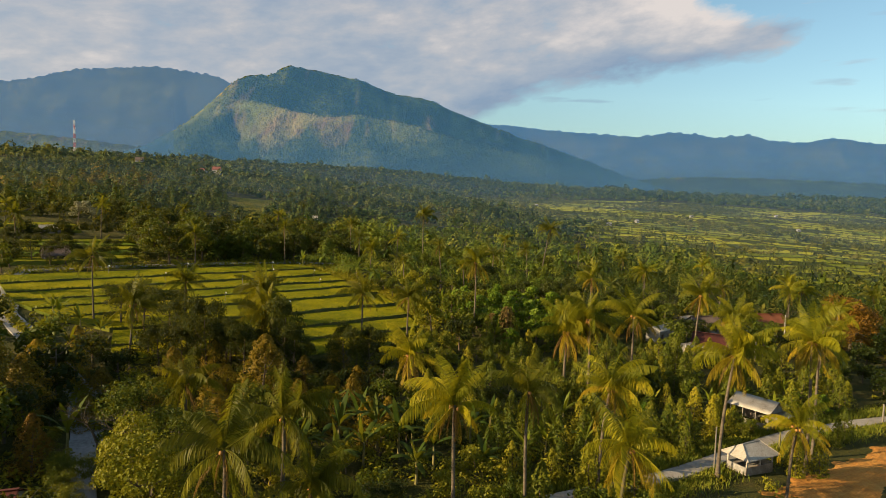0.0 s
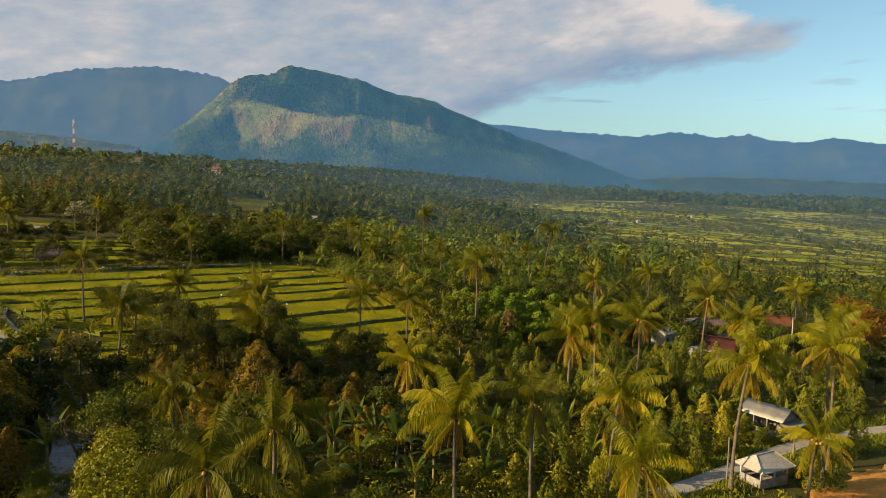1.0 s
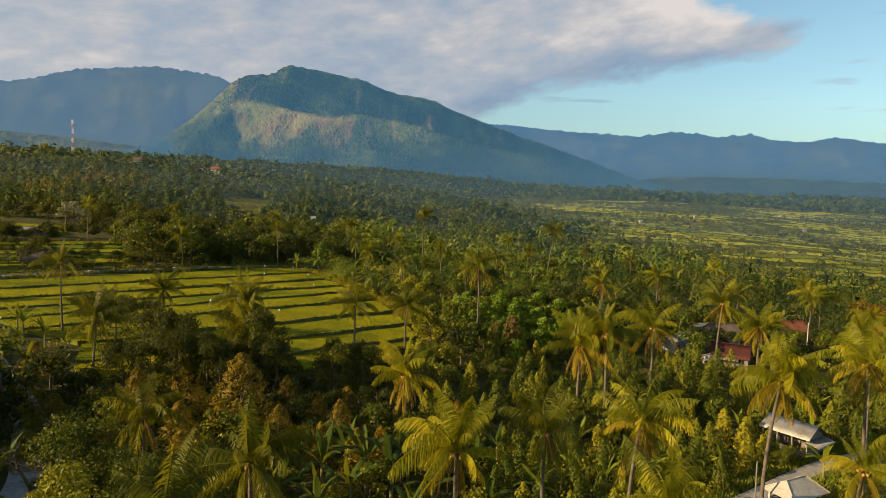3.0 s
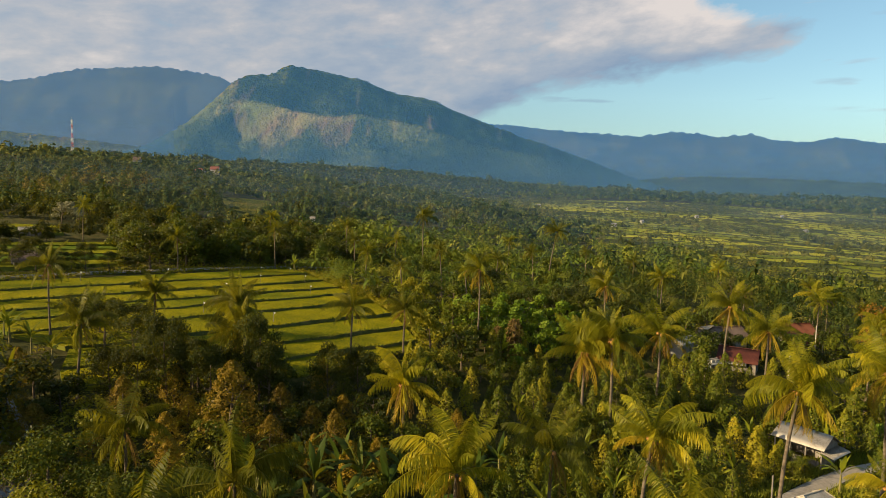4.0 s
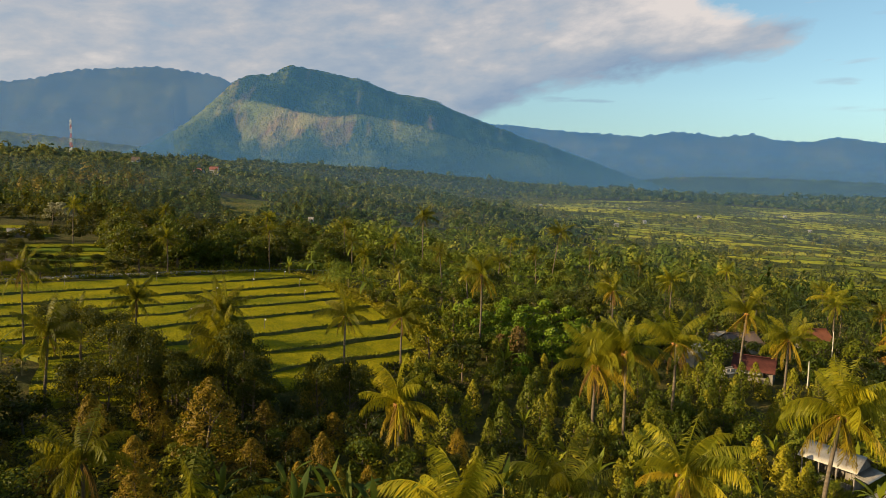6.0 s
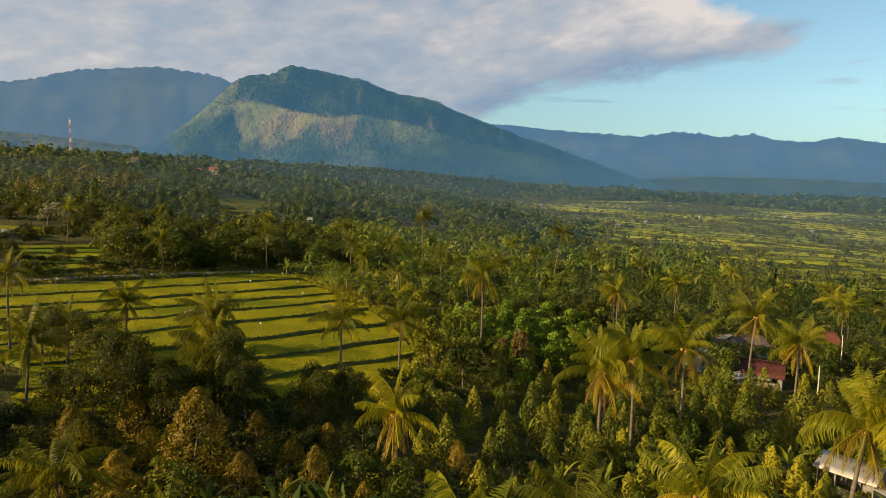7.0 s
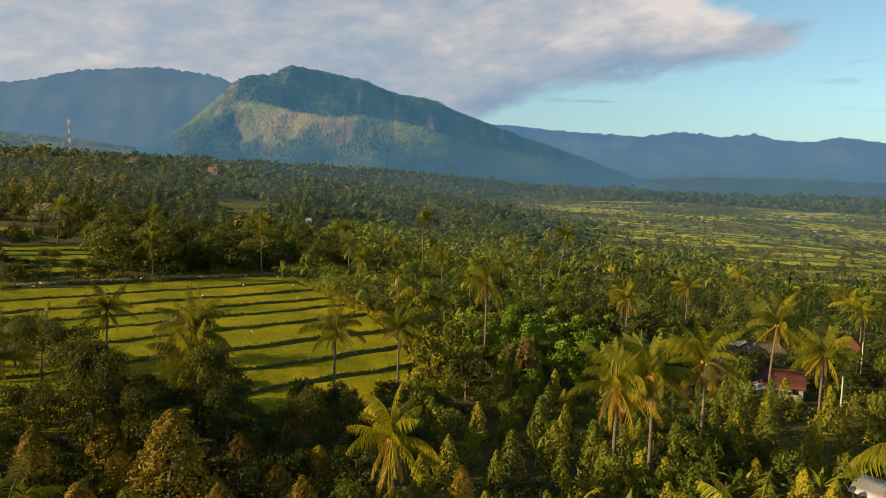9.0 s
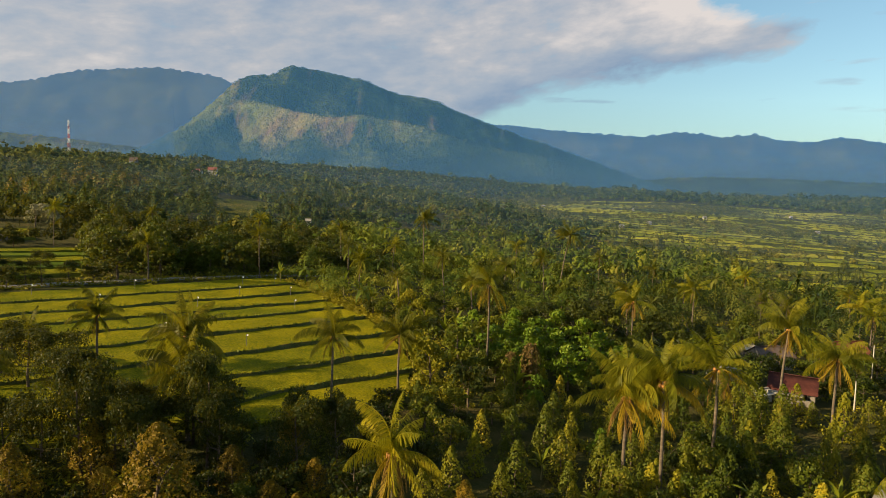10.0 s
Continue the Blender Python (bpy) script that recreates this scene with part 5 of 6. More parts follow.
def draped_tree(x, y, height, radius):
    """A dead trunk hung all round with a curtain of dry creeper."""
    r = np.random.default_rng(int(x * 10))
    t = thing("dead_tree", pose(x, y, gz(x, y) - 0.2), "dead tree draped with dry brown creeper", "tree")
    child("trunk", trunk_mesh(height * 0.9, 0.2, r, 4, radius * 0.7), t)
    n = 1100
    a, h = r.uniform(0, 6.28, n), r.uniform(0.08, 1, n)
    rr = radius * np.interp(h, (0, 0.3, 0.8, 1), (0.75, 0.8, 1.0, 0.45)) * (0.8 + 0.25 * np.sin(a * 4) + r.normal(0, 0.08, n))
    c = np.stack([np.cos(a) * rr, np.sin(a) * rr, h * height], 1)
    out = np.stack([np.cos(a), np.sin(a), 0.1 + 0 * a], 1)
    v, f = leaves(c, out, 0.26, 0.13, r, 0.4)
    child("creeper", mesh_from("creeper", v, f, M_CREEPER), t, "hanging curtain of dry brown leaves")


draped_tree(10.6, 123.8, 8.0, 1.5)
draped_tree(7.6, 124.2, 6.2, 1.2)

# dark wood behind the rice field


def scatter(count, region, ok, gap, r):
    """Up to count spots in a box (x0, x1, y0, y1) that pass ok and keep their distance."""
    x0, x1, y0, y1 = region
    got, tries = [], 0
    while len(got) < count and tries < count * 30:
        tries += 1
        x, y = r.uniform(x0, x1), r.uniform(y0, y1)
        if not ok(x, y) or any((x - a) ** 2 + (y - b) ** 2 < gap * gap for a, b in got[-400:]):
            continue
        if any((x - a) ** 2 + (y - b) ** 2 < gap * gap for a, b in placed):
            continue
        got.append((x, y))
    placed.extend(got)
    return got


def visible_sector(x, y, margin=12):
    return abs(x + 0.02 * y) < 0.74 * y + margin


def behind_field(x, y):
    p, q = ACROSS.x * x + ACROSS.y * y, ROW.x * x + ROW.y * y
    return -232 < p < -174 and 66 < q < 150 and is_free(x, y, 1.0)


for k, (x, y) in enumerate(scatter(60, (-140, -20, 165, 290), behind_field, 5.6, R)):
    plant(BIG[k % 2], x, y, R.uniform(0.8, 1.15), R.uniform(0.8, 1.05), "wood behind the rice field")

# clove garden on the near slope
for k, (x, y) in enumerate(scatter(120, (2, 66, 74, 128), lambda x, y: is_free(x, y, -0.5) and x > 2 + (y - 74) * 0.1, 2.9, R)):
    plant(CLOVE[(0, 2, 2)[k % 3]], x, y, R.uniform(0.75, 1.3), R.uniform(0.9, 1.15), "clove garden")
for k, (x, y) in enumerate(scatter(30, (4, 30, 62, 80), lambda x, y: is_free(x, y, 0), 2.6, R)):
    plant(CLOVE[(2, 0, 2)[k % 3]], x, y, R.uniform(0.6, 1.0), R.uniform(0.9, 1.2), "clove garden")


for k, (x, y) in enumerate(scatter(34, (4, 62, 84, 122), lambda x, y: is_free(x, y, 2.0), 3.4, R)):
    plant(BROAD[(0, 1, 3, 2)[k % 4]], x, y, R.uniform(0.5, 0.8), R.uniform(0.9, 1.2))


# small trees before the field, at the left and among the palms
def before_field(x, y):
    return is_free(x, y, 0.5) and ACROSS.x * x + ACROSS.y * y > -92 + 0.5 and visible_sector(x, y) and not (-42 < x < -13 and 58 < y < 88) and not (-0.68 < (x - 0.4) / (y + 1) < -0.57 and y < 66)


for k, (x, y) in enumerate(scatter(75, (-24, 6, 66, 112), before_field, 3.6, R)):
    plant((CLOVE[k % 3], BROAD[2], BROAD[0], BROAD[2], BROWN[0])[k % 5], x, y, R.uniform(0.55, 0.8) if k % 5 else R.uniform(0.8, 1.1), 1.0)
# mostly dark-leaved: the shade over this side is put into the leaf colour
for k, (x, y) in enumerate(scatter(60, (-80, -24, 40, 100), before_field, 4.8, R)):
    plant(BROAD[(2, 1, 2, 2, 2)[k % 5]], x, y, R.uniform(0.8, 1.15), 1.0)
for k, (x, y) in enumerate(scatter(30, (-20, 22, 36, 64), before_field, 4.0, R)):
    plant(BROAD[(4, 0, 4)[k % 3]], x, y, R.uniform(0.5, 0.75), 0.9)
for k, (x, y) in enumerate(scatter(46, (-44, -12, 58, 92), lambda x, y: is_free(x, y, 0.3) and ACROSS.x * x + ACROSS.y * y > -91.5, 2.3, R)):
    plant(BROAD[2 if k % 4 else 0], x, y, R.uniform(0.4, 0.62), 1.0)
for x, y, size in ((-31.2, 47.5, 0.45), (-33.4, 51.0, 0.45), (-29.0, 45.0, 0.5), (-37.5, 56.0, 0.4), (-30.0, 50.5, 0.5)):
    plant(FINE[1], x, y, size)
for x, y, size, kind in ((15.8, 89.5, 0.7, 0), (19.5, 87.5, 0.65, 2), (23.0, 90.0, 0.7, 1), (27.5, 97.0, 0.75, 0), (30.5, 96.5, 0.7, 2), (51.0, 112.5, 0.85, 0), (58.0, 115.0, 0.95, 0), (63.5, 117.0, 0.95, 1)):
    plant(BROAD[kind], x, y, size, 1.15)
for x, y, size in ((41.3, 84.7, 0.36), (39.5, 83.3, 0.34), (42.4, 86.2, 0.30), (40.0, 86.3, 0.42)):
    plant(FINE[1], x, y, size)
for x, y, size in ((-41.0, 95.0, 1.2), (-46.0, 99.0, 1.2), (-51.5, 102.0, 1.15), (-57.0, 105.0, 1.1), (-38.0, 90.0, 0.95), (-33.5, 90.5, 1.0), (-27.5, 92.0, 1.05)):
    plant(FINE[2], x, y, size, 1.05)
for k, (x, y) in enumerate(((4.2, 128.3), (17.2, 93.8), (20.5, 92.3), (29.2, 101.0), (32.0, 147.0), (48.3, 123.0), (41.5, 72.0), (66.0, 112.0), (78.0, 128.0), (15.0, 60.0), (7.0, 54.0))):
    for dx, dy in ((-1.4, -1.6), (1.3, -1.2), (0.2, 1.8)):
        plant(CLOVE[(0, 2, 1)[k % 3]] if y < 95 else BROAD[(0, 1, 2)[k % 3]], x + dx, y + dy, R.uniform(0.85, 1.1) if y < 95 else R.uniform(0.6, 0.85), 1.1)
for x, y, size in ((-33.2, 50.6, 0.42), (-34.6, 52.6, 0.30), (-31.6, 49.2, 0.5)):
    plant(FINE[1], x, y, size)
# beyond the field's end and round the houses
for k, (x, y) in enumerate(scatter(62, (-40, 70, 112, 165), lambda x, y: is_free(x, y, 1.0) and visible_sector(x, y), 5.2, R)):
    plant(BROAD[(0, 4, 2, 3, 1, 2)[k % 6] if x < 32 else (0, 2, 2, 1)[k % 4]], x, y, R.uniform(0.75, 1.15), R.uniform(0.85, 1.15))
for k, (x, y) in enumerate(scatter(44, (60, 140, 92, 165), lambda x, y: is_free(x, y, 1.0) and visible_sector(x, y), 6.0, R)):
    plant(BROAD[(0, 2, 2, 1, 2)[k % 5]], x, y, R.uniform(0.8, 1.2), R.uniform(0.85, 1.1))
for k, (x, y) in enumerate(scatter(16, (-185, -75, 100, 220), lambda x, y: is_free(x, y, 1.5) and visible_sector(x, y), 6.0, R)):
    plant(BROAD[(2, 1, 0)[k % 3]], x, y, R.uniform(0.8, 1.1), R.uniform(0.8, 1.1))

# ---- undergrowth, grass and the far woods ----
R = np.random.default_rng(77)


def stuff(name, v, f, mats, label, category, index=None):
    return tagged(new(name, mesh_from(name, v, f, mats, index)), label, category, kind="stuff")


def shrubs():
    cs, outs = [], []
    n = 0
    while n < 1150:
        x, y = R.uniform(-100, 110), R.uniform(36, 215)
        if not visible_sector(x, y, 6) or not is_free(x, y, -0.6):
            continue
        n += 1
        rad = R.uniform(0.6, 1.5) * (1 if y < 130 else 1.3)
        m = 30
        d = sphere_points(m, R)
        d[:, 2] = np.abs(d[:, 2])
        cs.append(np.array([x, y, gz(x, y) - 0.1]) + d * rad * R.uniform(0.7, 1.1, (m, 1)))
        outs.append(d)
    # hedge along the village road
    for k in range(0, len(back_pts), 1):
        for side in (-1, 1):
            x, y = back_pts[k] + side * np.array([ACROSS.x, ACROSS.y]) * R.uniform(1.9, 3.4)
            if in_field(x, y, 0.3) or y < 62:
                continue
            d = sphere_points(24, R)
            d[:, 2] = np.abs(d[:, 2]) * 1.3
            cs.append(np.array([x, y, gz(x, y)]) + d * R.uniform(0.5, 1.1) * R.uniform(0.6, 1.1, (24, 1)))
            outs.append(d)
    v, f = leaves(np.concatenate(cs), np.concatenate(outs), 0.26, 0.14, R)
    stuff("undergrowth", v, f, M_LEAF_YELLOW, "low tangled green undergrowth beneath the trees", "undergrowth")


shrubs()


def thicket():
    """Tall weeds and saplings between the palms."""
    cs, outs = [], []
    n = 0
    while n < 850:
        x, y = R.uniform(-45, 40), R.uniform(36, 84)
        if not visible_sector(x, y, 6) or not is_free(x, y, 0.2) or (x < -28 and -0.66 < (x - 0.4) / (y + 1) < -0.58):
            continue
        n += 1
        rad, m = R.uniform(0.7, 1.3), 46
        d = sphere_points(m, R)
        d[:, 2] = np.abs(d[:, 2]) * 1.7
        cs.append(np.array([x, y, gz(x, y)]) + d * rad * R.uniform(0.5, 1.1, (m, 1)))
        outs.append(d)
    v, f = leaves(np.concatenate(cs), np.concatenate(outs), 0.21, 0.09, R)
    stuff("thicket", v, f, M_LEAF_SUN, "tall green weeds and saplings between palms", "undergrowth")


thicket()


def field_margin():
    """Sunny weeds, reeds and shoots along the end of the rice rows."""
    cs, outs = [], []
    for _ in range(620):
        p = R.uniform(-165, -80)
        q = field_end(p) + 0.6 + abs(R.normal(0, 4.5))
        x, y = row_point(p, q)
        m, rad = 34, R.uniform(0.5, 1.2)
        d = sphere_points(m, R)
        d[:, 2] = np.abs(d[:, 2]) * 1.5
        cs.append(np.array([x, y, gz(x, y)]) + d * rad * R.uniform(0.4, 1.1, (m, 1)))
        outs.append(d)
    v, f = leaves(np.concatenate(cs), np.concatenate(outs), 0.34, 0.10, R)
    stuff("field_margin", v, f, M_LEAF_SUN, "sunny yellow-green weeds along the end of the rice rows", "undergrowth")


field_margin()


def far_wood(name, region, gap, per, leaf, height, spread, mat, label, ok, share_palms=0.0, seed=1):
    """A wood too far off to count: crowns of leaf clumps, some of them palms."""
    r = np.random.default_rng(seed)
    x0, x1, y0, y1 = region
    X, Y = np.meshgrid(np.arange(x0, x1, gap), np.arange(y0, y1, gap))
    X, Y = (X + r.uniform(-0.48, 0.48, X.shape) * gap).ravel(), (Y + r.uniform(-0.48, 0.48, Y.shape) * gap).ravel()
    keep = [i for i in range(len(X)) if visible_sector(X[i], Y[i], 30) and ok(X[i], Y[i])]
    X, Y = X[keep], Y[keep]
    Z = ground_z(X, Y)
    n = len(X)
    is_palm = r.uniform(0, 1, n) < share_palms
    swell = 1 + 0.35 * np.sin(X * 0.045 + 2 * np.sin(Y * 0.021)) * np.sin(Y * 0.031 + 1.2)
    H = height * np.where(r.uniform(0, 1, n) < 0.14, 1.6, 1.0) * r.uniform(0.5, 1.2, n) * swell
    S = spread * r.uniform(0.55, 1.15, n) * np.sqrt(swell) * np.where(r.uniform(0, 1, n) < 0.16, 1.85, 1.0)
    B = np.where(~is_palm)[0]
    d = sphere_points(len(B) * per, r)
    d[:, 2] = np.where(d[:, 2] < -0.05, -d[:, 2], d[:, 2])
    k = np.repeat(B, per)
    lump = 1 + 0.35 * np.sin(d[:, 0] * 5 + k) * np.cos(d[:, 1] * 4 + k * 2)
    c = np.stack([X[k], Y[k], Z[k] + H[k] * 0.55], 1) + d * np.stack([S[k], S[k], H[k] * 0.45], 1) * (lump * r.uniform(0.75, 1.05, len(k)))[:, None]
    v1, f1 = leaves(c, d, leaf * 1.1, leaf * 0.7, r, 0.14)
    pieces = [(v1, f1)]
    P = np.where(is_palm)[0]
    if len(P):
        nf = 13
        k = np.repeat(P, nf)
        a = np.tile(np.arange(nf) * 2.4, len(P)) + r.uniform(0, 6, len(P)).repeat(nf)
        up = np.tile(np.linspace(1.0, -0.5, nf), len(P)) + r.normal(0, 0.15, len(k))
        out = np.stack([np.cos(a), np.sin(a), np.zeros(len(k))], 1)
        zed = np.array([0, 0, 1.0])
        top = np.stack([X[k], Y[k], Z[k] + H[k] * 1.35], 1)
        side = np.cross(out, zed)
        L, w = 3.6, 0.42
        mid = top + (out * np.cos(up)[:, None] + zed * np.sin(up)[:, None]) * L * 0.55
        end = mid + (out * np.cos(up - 0.9)[:, None] + zed * np.sin(up - 0.9)[:, None]) * L * 0.5
        q = np.stack([top - side * 0.05, top + side * 0.05, mid + side * w - zed * 0.2, mid - side * w - zed * 0.2, end + side * 0.12, end - side * 0.12], 1).reshape(-1, 3)
        b = np.arange(len(k))[:, None] * 6
        pieces.append((q, np.concatenate([b + np.array([[0, 1, 2, 3]]), b + np.array([[3, 2, 4, 5]])])))
        hh = H[P] * 1.35
        base = np.stack([X[P], Y[P], Z[P]], 1)
        tv, tf = [], []
        w = 0.16
        tq = np.stack([base + [-w, 0, 0], base + [w, 0, 0], base + np.stack([0 * hh + w * 0.6, 0 * hh, hh], 1), base + np.stack([0 * hh - w * 0.6, 0 * hh, hh], 1),
                       base + [0, -w, 0], base + [0, w, 0], base + np.stack([0 * hh, 0 * hh + w * 0.6, hh], 1), base + np.stack([0 * hh, 0 * hh - w * 0.6, hh], 1)], 1).reshape(-1, 3)
        b = np.arange(len(P))[:, None] * 8
        pieces.append((tq, np.concatenate([b + np.array([[0, 1, 2, 3]]), b + np.array([[4, 5, 6, 7]])])))
    v, f = joined(pieces)
    return stuff(name, v, f, mat, label, "woods")


def open_mid(x, y):
    if in_upper_field(x, y) or in_field(x, y, 2) or in_small_field(x, y) or in_terraces(x, y):
        return False
    if near_line(x, y, back_pts, 4):
        return False
    if y > 250 and math.sin(x * 0.035 + 1.9 * math.sin(y * 0.013)) * math.sin(y * 0.024 + x * 0.008) > 0.82:
        return False
    inner = (-40 < x < 70 and y < 165) or (60 <= x < 140 and y < 165) or (-185 < x < -75 and y < 220) or behind_field(x, y) or y < 100
    return not inner and (abs(x + 153) > 7 or abs(y - 230) > 10)


# the western woods take the dark copy, in place of shade over that side
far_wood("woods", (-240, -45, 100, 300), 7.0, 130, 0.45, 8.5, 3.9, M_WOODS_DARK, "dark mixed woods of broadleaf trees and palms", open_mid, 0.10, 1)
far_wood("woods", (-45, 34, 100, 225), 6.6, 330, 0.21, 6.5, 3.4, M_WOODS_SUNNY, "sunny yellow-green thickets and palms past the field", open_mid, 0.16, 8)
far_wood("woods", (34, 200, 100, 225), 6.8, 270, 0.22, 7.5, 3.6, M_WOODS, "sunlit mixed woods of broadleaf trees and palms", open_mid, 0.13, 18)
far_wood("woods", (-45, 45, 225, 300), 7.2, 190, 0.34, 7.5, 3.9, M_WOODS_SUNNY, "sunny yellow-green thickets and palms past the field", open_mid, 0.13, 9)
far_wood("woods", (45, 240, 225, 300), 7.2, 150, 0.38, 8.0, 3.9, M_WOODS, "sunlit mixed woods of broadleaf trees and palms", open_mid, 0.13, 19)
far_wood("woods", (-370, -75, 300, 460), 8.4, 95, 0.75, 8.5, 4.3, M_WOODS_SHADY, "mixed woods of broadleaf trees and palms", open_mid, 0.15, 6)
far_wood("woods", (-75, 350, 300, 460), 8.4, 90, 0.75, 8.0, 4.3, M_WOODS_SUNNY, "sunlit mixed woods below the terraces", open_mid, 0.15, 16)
M_WOODS_RUST = leaf_material("woods_golden", [(0.0, (0.05, 0.045, 0.008)), (0.5, (0.14, 0.105, 0.015)), (1.0, (0.27, 0.18, 0.025))], 0.2, 0.7, 0.02, 0.12)
far_wood("woods", (-330, -225, 420, 560), 10.0, 60, 0.85, 14.0, 4.8, M_WOODS_RUST, "golden brown dry trees among the woods", lambda x, y: math.sin(x * 0.06) + math.sin(y * 0.05 + x * 0.02) > 0.2, 0.0, 26)
far_wood("woods", (-560, 520, 460, 860), 11.0, 36, 1.3, 10.0, 5.6, M_WOODS_FAR, "far mixed woods covering the rising plain", lambda x, y: open_mid(x, y), 0.10, 2)
far_wood("woods", (-1250, 1250, 860, 1640), 17.0, 15, 3.0, 10.5, 8.5, M_WOODS_FAR, "distant woods at the foot of the mountains", lambda x, y: not in_terraces(x, y), 0.03, 3)


def terrace_open(x, y):
    g = math.sin(x * 0.021 + 1.7 * math.sin(y * 0.009)) + math.sin(y * 0.017 + x * 0.006) + 0.6 * math.sin(x * 0.05 + y * 0.03)
    chance = abs(math.sin(x * 12.9898 + y * 78.233) * 43758.5453) % 1.0
    return in_terraces(x, y) and chance < (0.10 if g < 0.1 else 0.45 if g < 0.8 else 0.85) + (0.35 if y < 400 else 0.15 if y < 520 else 0.0)


far_wood("grove", (-60, 980, 262, 1235), 8.5, 30, 0.95, 5.6, 3.2, M_WOODS_PALE, "scattered sunny groves among the far terraces", terrace_open, 0.35, 4)

# far terraced slope: level beds between banks of rough grass
def bed_place(X, Y):
    """Which bed a spot lies in, how far into it, and which plot along it."""
    w = (np.sqrt(np.clip(Y - 200, 1, None)) * 26 + 5 * np.sin(X * 0.023 + Y * 0.006) + 3 * np.sin(X * 0.061 + 1.0)) / 18.0
    bed = np.floor(w)
    along = (X + 13 * np.sin(bed * 2.1) + 0.25 * Y) / (88 + 40 * np.sin(bed * 1.3))
    return bed, w - bed, np.floor(along), along - np.floor(along)


def stepped(X, Y):
    bed, s, plot, u = bed_place(X, Y)
    lump = 0.55 + 0.45 * np.sin(X * 0.37 + bed) * np.sin(X * 0.11 + bed * 2)
    bank = np.clip((s - 0.72) / 0.1, 0, 1) * np.clip((1 - s) / 0.06, 0, 1) * lump
    cross = (u > 0.93) * 0.5
    step = 0.5 * (np.sin(bed * 12.9898 + plot * 3.1) * 0.5 + 0.5)
    return ground_z(X, Y) + 0.9 + 0.8 * np.maximum(bank, cross) + step


tx, ty = np.arange(-50, 1000, 4.0), np.concatenate([np.arange(262, 500, 1.8), np.arange(500, 800, 3.2), np.arange(800, 1240, 5.5)])
v, f = grid(tx, ty, stepped)
mid = v[f].mean(1)
keep = np.array([in_terraces(a, b) for a, b, _ in mid])
f, cx, cy = f[keep], mid[keep, 0], mid[keep, 1]
bed, s, plot, u = bed_place(cx, cy)
pick = np.sin(bed * 12.9898 + plot * 78.233) * 43758.5453 % 1.0
index = np.where((s > 0.76) | (u > 0.95), 2, np.where(pick < 0.48, 0, np.where(pick < 0.86, 1, 2))).astype(int)
tagged(new("terraced_field", mesh_from("terraced_field", v, f, [M_TERRACE, M_TERRACE_GREEN, M_BANK], index)), "distant stepped terraces of yellow-green rice and grass", "terraced field", kind="structure")

# the upper fields beyond the road
upper = thing("rice_field", Matrix(), "smaller terraced rice field beyond the village road", "rice field")
for k, (p0, p1, q0, q1) in enumerate(((-197, -186, 20, 69), (-209, -198, 20, 73), (-221, -210, 20, 77), (-233, -222, 20, 80), (-246, -234, 20, 84), (-286, -273, 30, 77), (-312, -288, 30, 82))):
    low, high = gz(*row_point(p1, q0 + 8)), gz(*row_point(p1, q1 - 8))
    low2, high2 = gz(*row_point(p0, q0 + 8)), gz(*row_point(p0, q1 - 8))
    tilt = (high - low) / (q1 - q0 - 16)
    z = max(low - tilt * (q0 + 8 - 70), low2 - tilt * (q0 + 8 - 70)) + 0.5
    child("rice_terrace", terrace(p0, p1, q0, q1, q0, q1, z, tilt, 2.4, M_PADDY if k in (1, 3) else M_RICE_GREEN), upper)

# ---- buildings ----
def box_bm(bm, x0, x1, y0, y1, z0, z1):
    r = bmesh.ops.create_cube(bm, size=1.0)
    for v in r["verts"]:
        v.co = Vector(((x0 + x1) / 2 + v.co.x * (x1 - x0), (y0 + y1) / 2 + v.co.y * (y1 - y0), (z0 + z1) / 2 + v.co.z * (z1 - z0)))
    return r["verts"]


def box(name, parent, mat, x0, x1, y0, y1, z0, z1, label="", soft=0.015):
    bm = bmesh.new()
    box_bm(bm, x0, x1, y0, y1, z0, z1)
    bmesh.ops.bevel(bm, geom=bm.edges[:], offset=soft, segments=1, affect="EDGES")
    return part(name, bm, mat, parent, label)


def sheet_roof(length, run, rise, mat, wave=0.035, pitch=0.22, name="roof"):
    """One slope of corrugated sheets: the ridge on x at z = rise, falling towards -y; hemmed and given thickness."""
    n = int(length / pitch) * 2
    v, f = [], []
    rows = (0.0, 0.33, 0.34, 0.67, 0.68, 1.0)
    for layer in (0, -0.03):
        for k, s in enumerate(rows):
            lap = 0.03 * (1 - (k % 2)) if 0 < k < 5 else 0
            for i in range(n + 1):
                v.append((-length / 2 + length * i / n, -run * s, rise * (1 - s) + wave * (i % 2) + lap + layer))
    k = n + 1
    m = len(rows)
    for j in range(m - 1):
        for i in range(n):
            a = j * k + i
            f.append((a, a + k, a + k + 1, a + 1))
            b = a + m * k
            f.append((b, b + 1, b + k + 1, b + k))
    for i in range(n):
        a, b = i, i + m * k
        f.append((a, a + 1, b + 1, b))
        a, b = (m - 1) * k + i, (m - 1) * k + i + m * k
        f.append((a, b, b + 1, a + 1))
    return mesh_from(name, v, np.array(f), mat)


